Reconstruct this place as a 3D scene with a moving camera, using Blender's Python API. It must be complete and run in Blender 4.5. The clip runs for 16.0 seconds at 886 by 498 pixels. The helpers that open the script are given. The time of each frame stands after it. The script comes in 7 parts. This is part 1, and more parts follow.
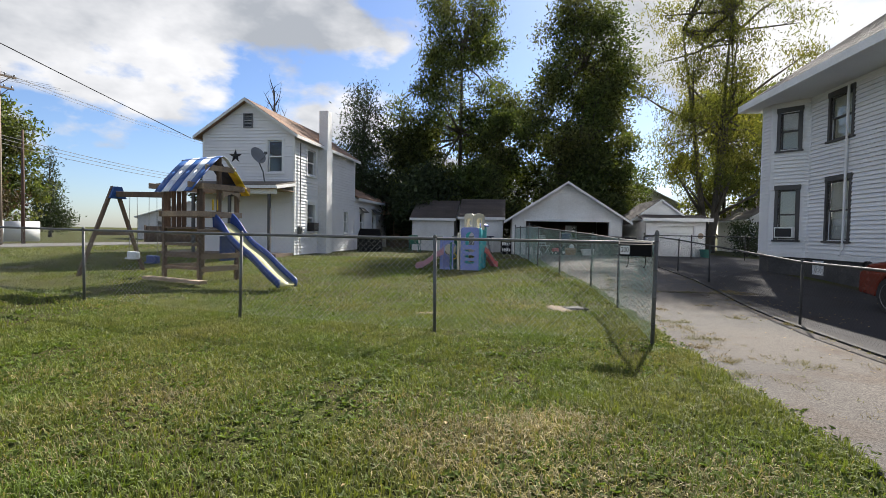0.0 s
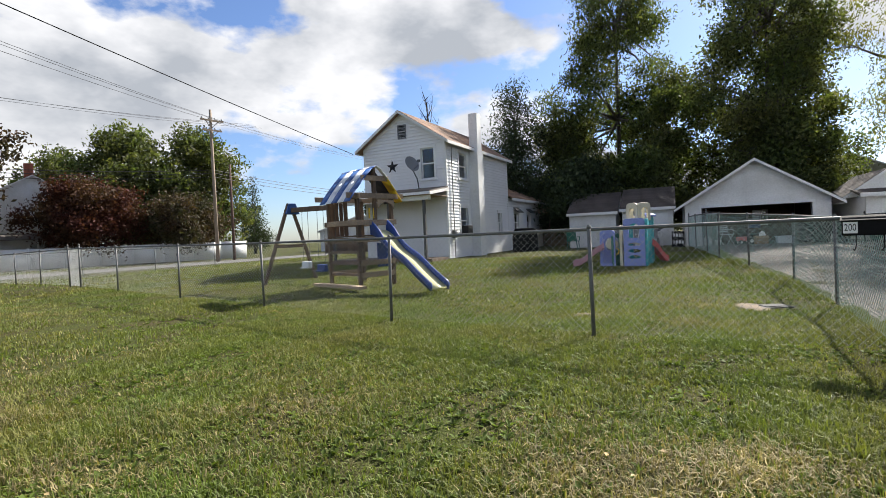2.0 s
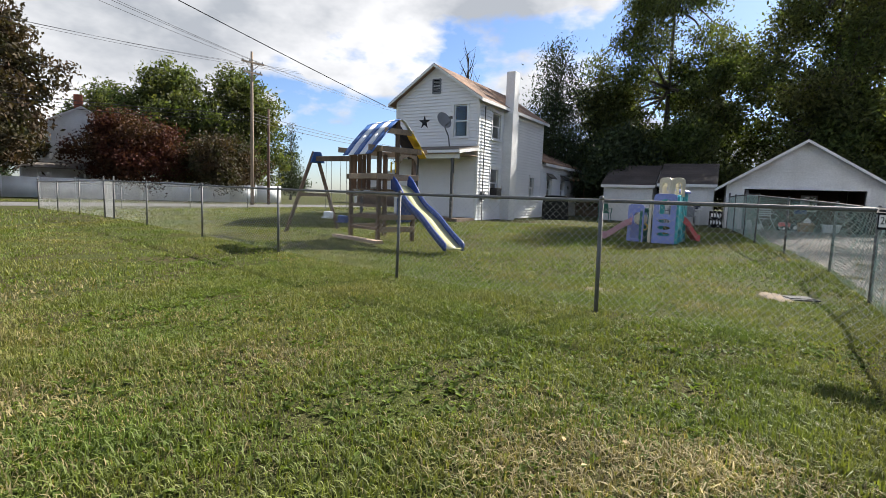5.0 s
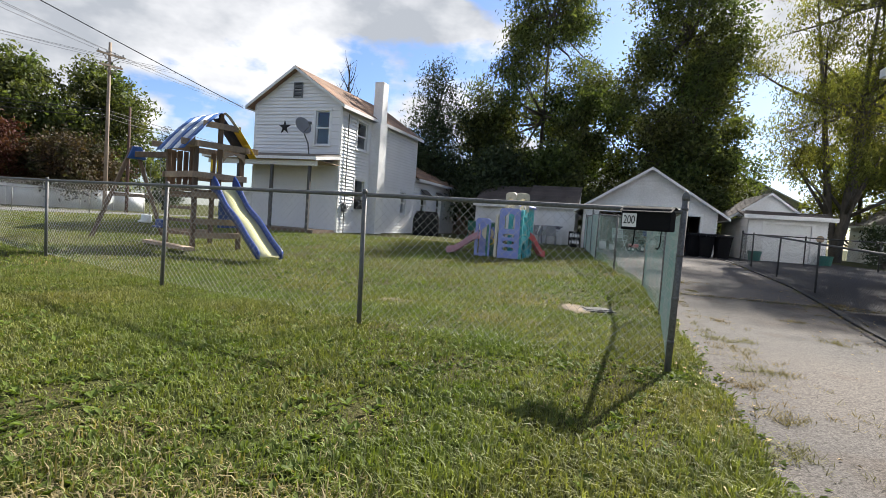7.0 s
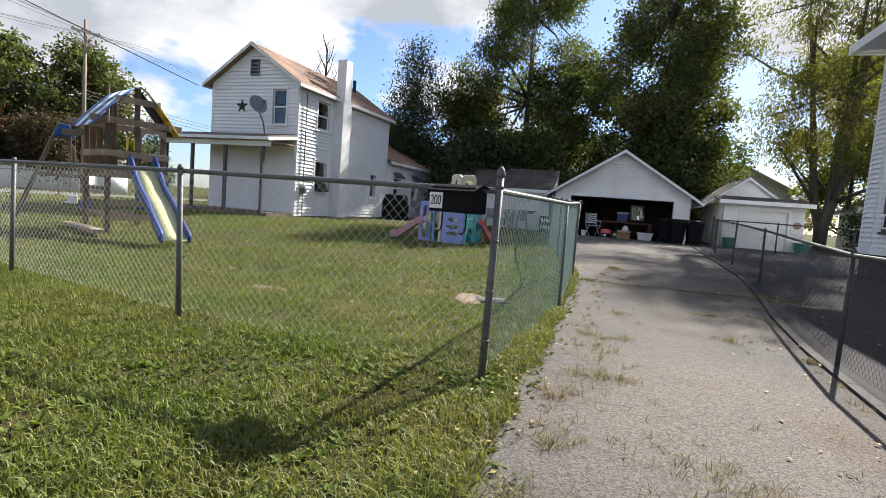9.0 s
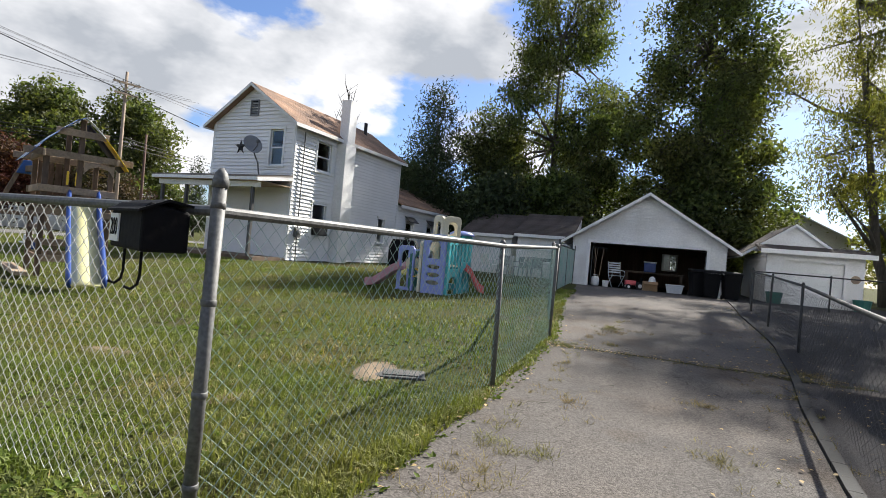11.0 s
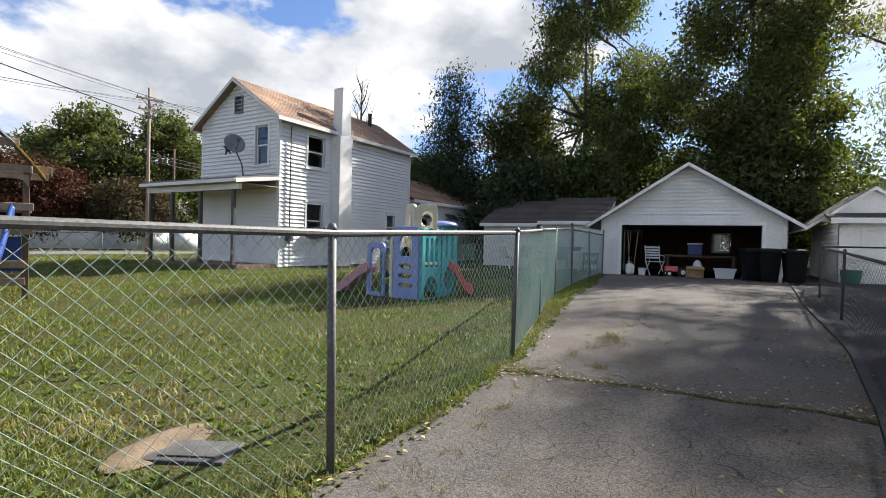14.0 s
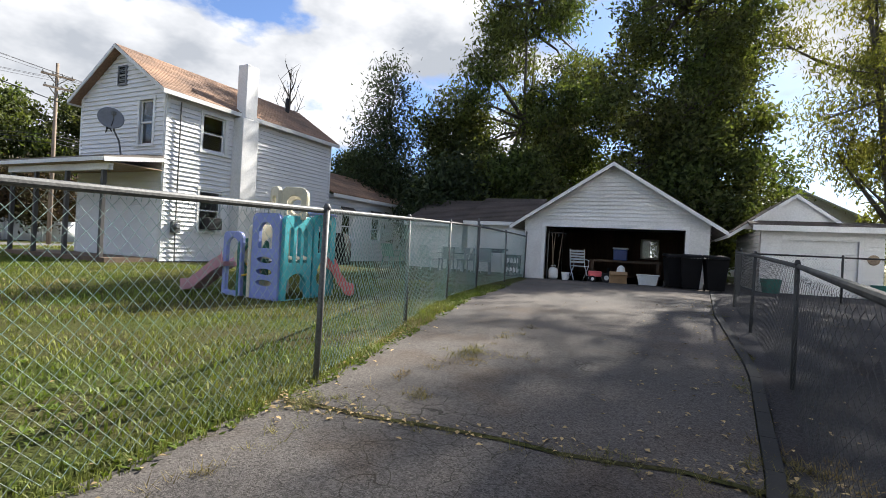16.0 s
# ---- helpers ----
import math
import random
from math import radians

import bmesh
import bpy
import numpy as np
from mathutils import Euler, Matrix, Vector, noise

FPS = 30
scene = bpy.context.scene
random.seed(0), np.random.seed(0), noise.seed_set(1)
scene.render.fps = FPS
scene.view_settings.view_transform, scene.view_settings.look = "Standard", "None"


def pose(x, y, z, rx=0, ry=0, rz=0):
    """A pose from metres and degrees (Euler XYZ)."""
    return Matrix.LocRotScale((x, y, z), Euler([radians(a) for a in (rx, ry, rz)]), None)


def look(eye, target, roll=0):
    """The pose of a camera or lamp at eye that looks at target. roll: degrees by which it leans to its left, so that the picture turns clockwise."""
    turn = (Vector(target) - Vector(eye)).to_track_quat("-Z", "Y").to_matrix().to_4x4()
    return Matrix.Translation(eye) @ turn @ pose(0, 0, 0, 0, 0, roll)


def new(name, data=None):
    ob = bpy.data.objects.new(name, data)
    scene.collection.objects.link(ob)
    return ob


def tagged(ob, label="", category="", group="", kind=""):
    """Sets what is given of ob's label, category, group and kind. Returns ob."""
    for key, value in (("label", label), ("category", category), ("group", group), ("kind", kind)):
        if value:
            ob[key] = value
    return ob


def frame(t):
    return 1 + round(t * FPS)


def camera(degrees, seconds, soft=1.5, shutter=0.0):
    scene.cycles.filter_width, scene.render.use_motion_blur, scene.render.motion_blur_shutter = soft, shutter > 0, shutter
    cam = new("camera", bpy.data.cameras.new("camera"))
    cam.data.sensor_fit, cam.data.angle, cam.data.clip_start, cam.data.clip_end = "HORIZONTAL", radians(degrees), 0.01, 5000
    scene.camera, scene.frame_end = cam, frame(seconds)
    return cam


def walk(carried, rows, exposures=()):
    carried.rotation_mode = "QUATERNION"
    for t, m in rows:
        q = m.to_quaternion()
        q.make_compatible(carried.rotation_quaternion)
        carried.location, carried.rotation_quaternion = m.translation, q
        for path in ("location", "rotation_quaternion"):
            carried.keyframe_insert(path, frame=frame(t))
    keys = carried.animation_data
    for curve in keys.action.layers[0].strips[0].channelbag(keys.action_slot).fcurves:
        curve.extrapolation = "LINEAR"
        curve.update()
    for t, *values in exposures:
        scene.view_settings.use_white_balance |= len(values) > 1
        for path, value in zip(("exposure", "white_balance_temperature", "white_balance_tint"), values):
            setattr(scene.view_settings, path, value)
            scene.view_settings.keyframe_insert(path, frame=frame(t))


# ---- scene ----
cam = camera(82.0, 16.0, soft=0.5)
# seconds, eye, target, roll
ROWS = [
    (0, (0.269, 0.007, 1.433), (0.260, 2.006, 1.369), 1.04),
    (0.5, (0.272, 0.123, 1.425), (0.175, 2.121, 1.456), 1.18),
    (1, (0.322, 0.244, 1.395), (0.157, 2.237, 1.439), -1.33),
    (1.5, (0.376, 0.593, 1.327), (-0.087, 2.538, 1.389), -4.16),
    (2, (0.347, 0.636, 1.344), (-0.272, 2.537, 1.294), -2.49),
    (2.5, (0.314, 0.559, 1.383), (-0.375, 2.436, 1.348), -1.89),
    (3, (0.482, 0.406, 1.471), (-0.572, 2.105, 1.466), -3.04),
    (3.5, (0.478, 0.481, 1.452), (-0.867, 1.961, 1.450), -1.72),
    (4, (0.474, 0.556, 1.433), (-0.832, 2.069, 1.385), -1.28),
    (4.5, (0.471, 0.631, 1.414), (-0.385, 2.438, 1.372), -3.07),
    (4.7, (0.518, 0.755, 1.380), (-0.306, 2.568, 1.197), -0.56),
    (6.8, (1.686, 2.011, 1.170), (1.275, 3.961, 0.998), 6.21),
    (7, (1.870, 2.174, 1.137), (1.494, 4.136, 1.030), 4.06),
    (7.5, (2.287, 2.442, 1.168), (2.163, 4.435, 1.047), 4.69),
    (8, (2.656, 2.580, 1.233), (2.513, 4.572, 1.130), 7.94),
    (8.2, (2.760, 2.638, 1.217), (2.548, 4.624, 1.115), 7.51),
    (10.3, (4.081, 4.297, 1.274), (3.622, 6.220, 0.969), 3.83),
    (10.5, (4.134, 4.547, 1.294), (3.691, 6.475, 0.995), 6.77),
    (11, (4.333, 4.921, 1.281), (3.772, 6.841, 1.284), 5.11),
    (11.5, (4.497, 5.294, 1.272), (3.955, 7.218, 1.349), 5.51),
    (12, (4.625, 5.568, 1.281), (3.923, 7.433, 1.454), 3.12),
    (12.5, (4.726, 6.002, 1.326), (3.885, 7.817, 1.316), 5.36),
    (13, (4.860, 6.265, 1.397), (4.026, 8.082, 1.374), 4.15),
    (13.5, (4.979, 6.714, 1.310), (4.144, 8.531, 1.247), 2.88),
    (14, (5.128, 7.274, 1.329), (4.378, 9.128, 1.305), 1.45),
    (14.5, (5.316, 7.720, 1.342), (4.625, 9.596, 1.387), 2.52),
    (15, (5.469, 8.128, 1.297), (4.716, 9.981, 1.309), 1.03),
    (15.5, (5.666, 8.645, 1.236), (5.038, 10.544, 1.264), 4.98),
    (16, (5.843, 8.995, 1.215), (5.265, 10.909, 1.212), 3.04),
]
walk(cam, [(t, look(eye, target, roll)) for t, eye, target, roll in ROWS],
     exposures=[(0.0, 1.1), (0.5, 1.0), (1.5, 1.12), (2.0, 1.2), (3.0, 1.1), (4.0, 1.03), (4.5, 1.15), (7.0, 1.3), (8.0, 1.3), (10.5, 1.5), (11.0, 1.25), (12.0, 1.18), (13.0, 1.26), (14.0, 1.33), (15.0, 1.32), (16.0, 1.4)])

# ---------------------------------------------------------------- world and sun
SUN = Vector((math.sin(radians(28)) * math.cos(radians(38)), math.cos(radians(28)) * math.cos(radians(38)), math.sin(radians(38))))


def build_world():
    w = bpy.data.worlds.new("sky")
    scene.world = w
    w.use_nodes = True
    nt = w.node_tree
    nt.nodes.clear()
    N = nt.nodes.new
    out, bg = N("ShaderNodeOutputWorld"), N("ShaderNodeBackground")
    sky = N("ShaderNodeTexSky")
    sky.sky_type, sky.sun_disc = "NISHITA", False
    sky.sun_elevation, sky.sun_rotation = radians(38), math.atan2(SUN.x, SUN.y)
    sky.air_density, sky.dust_density, sky.ozone_density = 1.0, 0.6, 1.6
    co, sep = N("ShaderNodeTexCoord"), N("ShaderNodeSeparateXYZ")
    nt.links.new(co.outputs["Generated"], sep.inputs[0])

    def m(op, a, b=None, c=None):
        n = N("ShaderNodeMath")
        n.operation = op
        for i, v in enumerate((a, b, c)):
            if v is None:
                continue
            if isinstance(v, (int, float)):
                n.inputs[i].default_value = v
            else:
                nt.links.new(v, n.inputs[i])
        return n.outputs[0]

    comb = N("ShaderNodeCombineXYZ")
    nt.links.new(sep.outputs[0], comb.inputs[0])
    nt.links.new(sep.outputs[1], comb.inputs[1])
    nt.links.new(m("MULTIPLY", sep.outputs[2], 1.9), comb.inputs[2])

    def clouds(scale, detail, rough, shift):
        add = N("ShaderNodeVectorMath")
        add.inputs[1].default_value = shift
        nt.links.new(comb.outputs[0], add.inputs[0])
        t = N("ShaderNodeTexNoise")
        t.inputs["Scale"].default_value, t.inputs["Detail"].default_value, t.inputs["Roughness"].default_value = scale, detail, rough
        nt.links.new(add.outputs[0], t.inputs["Vector"])
        return t.outputs["Fac"]

    def ramp(fac, *stops):
        r = N("ShaderNodeValToRGB")
        e = r.color_ramp.elements
        while len(e) < len(stops):
            e.new(0.5)
        for el, (pos, col) in zip(e, stops):
            el.position, el.color = pos, (*col, 1) if len(col) == 3 else col
        nt.links.new(fac, r.inputs[0])
        return r.outputs[0]

    mask = ramp(clouds(2.1, 9, 0.53, (0.55, 0.2, 0.1)), (0.485, (0, 0, 0)), (0.53, (1, 1, 1)))
    shade = ramp(clouds(2.6, 6, 0.55, (4.9, 3.1, 2.2)), (0.42, (0.47, 0.47, 0.48)), (0.60, (0.22, 0.235, 0.26)))
    mul = N("ShaderNodeMix")
    mul.data_type, mul.blend_type = "RGBA", "MULTIPLY"
    mul.inputs[0].default_value = 1.0
    nt.links.new(sky.outputs[0], mul.inputs[6])
    mul.inputs[7].default_value = (0.050, 0.057, 0.072, 1)
    mix = N("ShaderNodeMix")
    mix.data_type = "RGBA"
    nt.links.new(mask, mix.inputs[0])
    nt.links.new(mul.outputs[2], mix.inputs[6])
    nt.links.new(shade, mix.inputs[7])
    nt.links.new(mix.outputs[2], bg.inputs["Color"])
    bg.inputs["Strength"].default_value = 1.0
    nt.links.new(bg.outputs[0], out.inputs[0])


build_world()
sun_data = bpy.data.lights.new("sun", "SUN")
sun_data.energy, sun_data.angle, sun_data.color = 5.0, radians(0.53), (1.0, 0.95, 0.87)
sun = new("sun", sun_data)
sun.matrix_world = look(SUN * 80, (0, 0, 0))


# ---------------------------------------------------------------- materials
def material(name, color, rough=0.7, metal=0.0, vary=0.18, fine=60.0, coarse=2.2, bump=0.15, color2=None, per_object=0.0,
             island=0.0, spec=0.5, stretch=(1, 1, 1), translucent=0.0, dist=0.01):
    """Base colour with variation at two scales, and fine relief."""
    mt = bpy.data.materials.new(name)
    mt.use_nodes = True
    nt = mt.node_tree
    N, bs = nt.nodes.new, nt.nodes["Principled BSDF"]
    co, mp = N("ShaderNodeTexCoord"), N("ShaderNodeMapping")
    mp.inputs["Scale"].default_value = stretch
    nt.links.new(co.outputs["Object"], mp.inputs[0])

    def noise_of(scale, detail=4.0):
        t = N("ShaderNodeTexNoise")
        t.inputs["Scale"].default_value, t.inputs["Detail"].default_value = scale, detail
        nt.links.new(mp.outputs[0], t.inputs["Vector"])
        return t.outputs["Fac"]

    c2 = color2 or tuple(c * (1 - 1.6 * vary) for c in color)
    big, small = noise_of(coarse), noise_of(fine)
    rm = N("ShaderNodeMapRange")
    rm.inputs[1].default_value, rm.inputs[2].default_value = 0.36, 0.66
    nt.links.new(big, rm.inputs[0])
    mix = N("ShaderNodeMix")
    mix.data_type = "RGBA"
    mix.inputs[6].default_value, mix.inputs[7].default_value = (*color, 1), (*c2, 1)
    nt.links.new(rm.outputs[0], mix.inputs[0])
    hsv = N("ShaderNodeHueSaturation")
    nt.links.new(mix.outputs[2], hsv.inputs["Color"])
    r2 = N("ShaderNodeMapRange")
    r2.inputs[1].default_value, r2.inputs[2].default_value = 0.3, 0.7
    r2.inputs[3].default_value, r2.inputs[4].default_value = 1 - vary, 1 + vary
    nt.links.new(small, r2.inputs[0])
    val = r2.outputs[0]
    for amount, node, socket in ((per_object, "ShaderNodeObjectInfo", "Random"), (island, "ShaderNodeNewGeometry", "Random Per Island")):
        if amount:
            n, a, b = N(node), N("ShaderNodeMapRange"), N("ShaderNodeMath")
            a.inputs[3].default_value, a.inputs[4].default_value = 1 - amount, 1 + amount
            nt.links.new(n.outputs[socket], a.inputs[0])
            b.operation = "MULTIPLY"
            nt.links.new(a.outputs[0], b.inputs[0])
            nt.links.new(val, b.inputs[1])
            val = b.outputs[0]
    nt.links.new(val, hsv.inputs["Value"])
    nt.links.new(hsv.outputs[0], bs.inputs["Base Color"])
    rr = N("ShaderNodeMapRange")
    rr.inputs[3].default_value, rr.inputs[4].default_value = max(0.02, rough - 0.1), min(1, rough + 0.1)
    nt.links.new(small, rr.inputs[0])
    nt.links.new(rr.outputs[0], bs.inputs["Roughness"])
    bs.inputs["Metallic"].default_value = metal
    bs.inputs["Specular IOR Level"].default_value = spec
    if bump:
        bp = N("ShaderNodeBump")
        bp.inputs["Strength"].default_value, bp.inputs["Distance"].default_value = bump, dist
        nt.links.new(small, bp.inputs["Height"])
        nt.links.new(bp.outputs[0], bs.inputs["Normal"])
    if translucent:
        tr, ms = N("ShaderNodeBsdfTranslucent"), N("ShaderNodeMixShader")
        g = N("ShaderNodeMix")
        g.data_type, g.blend_type = "RGBA", "MULTIPLY"
        g.inputs[0].default_value = 1.0
        g.inputs[7].default_value = (1.6, 1.7, 0.7, 1)
        nt.links.new(hsv.outputs[0], g.inputs[6])
        nt.links.new(g.outputs[2], tr.inputs["Color"])
        ms.inputs[0].default_value = translucent
        nt.links.new(bs.outputs[0], ms.inputs[1])
        nt.links.new(tr.outputs[0], ms.inputs[2])
        nt.links.new(ms.outputs[0], nt.nodes["Material Output"].inputs[0])
    return mt


def glass_material(name, tint, rough=0.03):
    mt = bpy.data.materials.new(name)
    mt.use_nodes = True
    bs = mt.node_tree.nodes["Principled BSDF"]
    bs.inputs["Base Color"].default_value = (*tint, 1)
    bs.inputs["Roughness"].default_value = rough
    bs.inputs["Transmission Weight"].default_value = 1.0
    bs.inputs["IOR"].default_value = 1.45
    return mt


def asphalt_material(name, color, color2, crack, scale):
    """Worn asphalt: aggregate, patches and a web of cracks."""
    mt = material(name, color, 0.92, vary=0.24, fine=150, coarse=0.55, bump=0.6, color2=color2, dist=0.008, spec=0.15)
    nt = mt.node_tree
    N, bs = nt.nodes.new, nt.nodes["Principled BSDF"]
    co = N("ShaderNodeTexCoord")
    wob, mixv = N("ShaderNodeTexNoise"), N("ShaderNodeMix")
    wob.inputs["Scale"].default_value = 2.5
    mixv.data_type = "VECTOR"
    mixv.inputs[0].default_value = 0.14
    nt.links.new(co.outputs["Object"], wob.inputs["Vector"])
    nt.links.new(co.outputs["Object"], mixv.inputs[4])
    nt.links.new(wob.outputs["Color"], mixv.inputs[5])
    vo = N("ShaderNodeTexVoronoi")
    vo.feature = "DISTANCE_TO_EDGE"
    vo.inputs["Scale"].default_value = scale
    nt.links.new(mixv.outputs[1], vo.inputs["Vector"])
    where, mr = N("ShaderNodeTexNoise"), N("ShaderNodeMapRange")
    where.inputs["Scale"].default_value = 0.45
    nt.links.new(co.outputs["Object"], where.inputs["Vector"])
    mr.inputs[1].default_value, mr.inputs[2].default_value = 0.47, 0.66
    mr.inputs[3].default_value, mr.inputs[4].default_value = 0.0, crack
    nt.links.new(where.outputs["Fac"], mr.inputs[0])
    lt = N("ShaderNodeMath")
    lt.operation = "LESS_THAN"
    nt.links.new(vo.outputs["Distance"], lt.inputs[0])
    nt.links.new(mr.outputs[0], lt.inputs[1])
    mx = N("ShaderNodeMix")
    mx.data_type = "RGBA"
    nt.links.new(lt.outputs[0], mx.inputs[0])
    old = bs.inputs["Base Color"].links[0].from_socket
    nt.links.new(old, mx.inputs[6])
    mx.inputs[7].default_value = (0.055, 0.05, 0.042, 1)
    # pale and dark stone chips in the binder, and rusty stained patches
    chip, cr, cm = N("ShaderNodeTexVoronoi"), N("ShaderNodeMapRange"), N("ShaderNodeMix")
    chip.inputs["Scale"].default_value = 110
    nt.links.new(co.outputs["Object"], chip.inputs["Vector"])
    sep = N("ShaderNodeSeparateColor")
    nt.links.new(chip.outputs["Color"], sep.inputs[0])
    cr.inputs[3].default_value, cr.inputs[4].default_value = 0.5, 1.55
    nt.links.new(sep.outputs[0], cr.inputs[0])
    cm.data_type, cm.blend_type = "RGBA", "MULTIPLY"
    cm.inputs[0].default_value = 0.85
    nt.links.new(mx.outputs[2], cm.inputs[6])
    nt.links.new(cr.outputs[0], cm.inputs[7])
    st, sr, sm = N("ShaderNodeTexNoise"), N("ShaderNodeMapRange"), N("ShaderNodeMix")
    st.inputs["Scale"].default_value, st.inputs["Detail"].default_value = 1.1, 7
    nt.links.new(co.outputs["Object"], st.inputs["Vector"])
    sr.inputs[1].default_value, sr.inputs[2].default_value, sr.inputs[4].default_value = 0.55, 0.72, 0.55
    nt.links.new(st.outputs["Fac"], sr.inputs[0])
    sm.data_type, sm.blend_type = "RGBA", "MULTIPLY"
    nt.links.new(sr.outputs[0], sm.inputs[0])
    nt.links.new(cm.outputs[2], sm.inputs[6])
    sm.inputs[7].default_value = (0.95, 0.72, 0.52, 1)
    nt.links.new(sm.outputs[2], bs.inputs["Base Color"])
    return mt


WHITE = material("white_siding", (0.80, 0.80, 0.80), 0.55, vary=0.05, fine=30, coarse=0.7, bump=0.05)
WHITE_OLD = material("weathered_white_siding", (0.80, 0.80, 0.79), 0.65, vary=0.08, fine=18, coarse=0.9, bump=0.12, color2=(0.66, 0.65, 0.62))
TRIM = material("white_trim", (0.82, 0.82, 0.80), 0.5, vary=0.07, fine=25, coarse=1.5, bump=0.08)
DARK_TRIM = material("dark_grey_trim", (0.075, 0.072, 0.07), 0.55, vary=0.12, fine=40, bump=0.1)
SHINGLE_BROWN = material("brown_shingle", (0.33, 0.20, 0.125), 0.9, vary=0.25, fine=22, coarse=0.7, bump=0.5, color2=(0.18, 0.115, 0.08), per_object=0.12, island=0.16)
SHINGLE_GREY = material("grey_brown_shingle", (0.24, 0.21, 0.185), 0.9, vary=0.22, fine=22, coarse=0.7, bump=0.5, island=0.14)
SHINGLE_DARK = material("dark_shingle", (0.075, 0.06, 0.052), 0.95, vary=0.25, fine=22, coarse=0.9, bump=0.5, island=0.15)
SHINGLE_GREEN = material("green_shingle", (0.06, 0.085, 0.065), 0.95, vary=0.2, fine=22, coarse=0.9, bump=0.4, island=0.15)
FOUNDATION = material("dark_stone_foundation", (0.085, 0.082, 0.08), 0.9, vary=0.3, fine=14, coarse=1.6, bump=0.6)
CONCRETE = material("concrete", (0.24, 0.225, 0.205), 0.9, vary=0.15, fine=45, coarse=1.2, bump=0.3, color2=(0.17, 0.15, 0.13))
BRICK = material("red_brick", (0.27, 0.09, 0.055), 0.9, vary=0.25, fine=20, coarse=3, bump=0.4)
GALV = material("galvanised_steel", (0.125, 0.128, 0.126), 0.6, 0.25, vary=0.35, fine=60, coarse=9, bump=0.15, color2=(0.10, 0.10, 0.098))
WIRE_STEEL = material("galvanised_wire", (0.50, 0.50, 0.49), 0.5, 0.1, vary=0.15, fine=20, coarse=2, bump=0.0, color2=(0.48, 0.48, 0.46))
POST_DULL = material("dull_dark_steel", (0.07, 0.07, 0.068), 0.7, 0.2, vary=0.3, fine=60, coarse=9, bump=0.15)
WIRE_DULL = material("dull_dark_wire", (0.09, 0.09, 0.088), 0.7, 0.1, vary=0.15, fine=20, coarse=2, bump=0.0)
WIRE_GREEN = material("green_coated_wire", (0.26, 0.42, 0.38), 0.5, 0.1, vary=0.15, fine=20, coarse=2, bump=0.0, color2=(0.40, 0.46, 0.44))
BLACK = material("black_plastic", (0.007, 0.007, 0.008), 0.75, vary=0.2, fine=30, bump=0.12, spec=0.15)
RUBBER = material("tyre_rubber", (0.022, 0.022, 0.022), 0.85, vary=0.2, fine=40, bump=0.2)
WOOD_OLD = material("weathered_wood", (0.17, 0.115, 0.075), 0.85, vary=0.25, fine=26, coarse=2.5, bump=0.35, color2=(0.10, 0.068, 0.048), per_object=0.15, stretch=(1, 1, 0.25))
WOOD_GREY = material("grey_weathered_board", (0.36, 0.27, 0.185), 0.85, vary=0.2, fine=26, coarse=2.5, bump=0.3, color2=(0.24, 0.18, 0.13), per_object=0.15)
POLE_WOOD = material("utility_pole_wood", (0.27, 0.21, 0.155), 0.9, vary=0.25, fine=16, coarse=1.2, bump=0.4, stretch=(1, 1, 0.08), per_object=0.2)
# wood of the dark poles; inside the garage its darkness stands for shade
POLE_AND_SHADE = material("dark_pole_and_shade_wood", (0.12, 0.07, 0.05), 0.9, vary=0.25, fine=16, coarse=1.2, bump=0.4, stretch=(1, 1, 0.08))
BARK = material("bark", (0.10, 0.085, 0.068), 0.95, vary=0.3, fine=14, coarse=2, bump=0.7, stretch=(1, 1, 0.25), dist=0.03)
BARK_PALE = material("pale_dead_wood", (0.22, 0.18, 0.14), 0.9, vary=0.25, fine=12, coarse=1.5, bump=0.6, stretch=(1, 1, 0.25), dist=0.03)
BLUE_TARP = material("blue_canvas", (0.022, 0.085, 0.27), 0.6, vary=0.12, fine=40, bump=0.1)
WHITE_TARP = material("white_canvas", (0.66, 0.70, 0.72), 0.6, vary=0.1, fine=40, bump=0.1)
NAVY_TARP = material("dark_navy_canvas", (0.018, 0.024, 0.055), 0.7, vary=0.15, fine=40, bump=0.1)
YELLOW = material("yellow_plastic", (0.78, 0.52, 0.03), 0.45, vary=0.1, fine=30, bump=0.05)
SLIDE_YELLOW = material("pale_yellow_slide", (0.74, 0.69, 0.34), 0.35, vary=0.08, fine=20, bump=0.05, color2=(0.60, 0.57, 0.30))
SLIDE_BLUE = material("dark_blue_plastic", (0.022, 0.06, 0.24), 0.38, vary=0.12, fine=20, bump=0.05)
TOY_PURPLE = material("faded_violet_plastic", (0.25, 0.31, 0.66), 0.5, vary=0.1, fine=18, bump=0.06)
TOY_TEAL = material("faded_teal_plastic", (0.06, 0.42, 0.46), 0.5, vary=0.1, fine=18, bump=0.06)
TOY_CREAM = material("cream_plastic", (0.72, 0.66, 0.50), 0.5, vary=0.1, fine=18, bump=0.06, color2=(0.55, 0.50, 0.38))
TOY_PINK = material("faded_pink_plastic", (0.58, 0.30, 0.36), 0.5, vary=0.1, fine=18, bump=0.06)
TOY_RED = material("coral_red_plastic", (0.75, 0.14, 0.15), 0.5, vary=0.1, fine=18, bump=0.06)
TOY_GREEN = material("dark_green_plastic", (0.03, 0.16, 0.13), 0.5, vary=0.1, fine=18, bump=0.06)
SIGN_RED = material("sign_red", (0.55, 0.02, 0.025), 0.4, vary=0.06, fine=20, bump=0.02)
SIGN_WHITE = material("sign_white", (0.80, 0.80, 0.78), 0.4, vary=0.04, fine=20, bump=0.02)
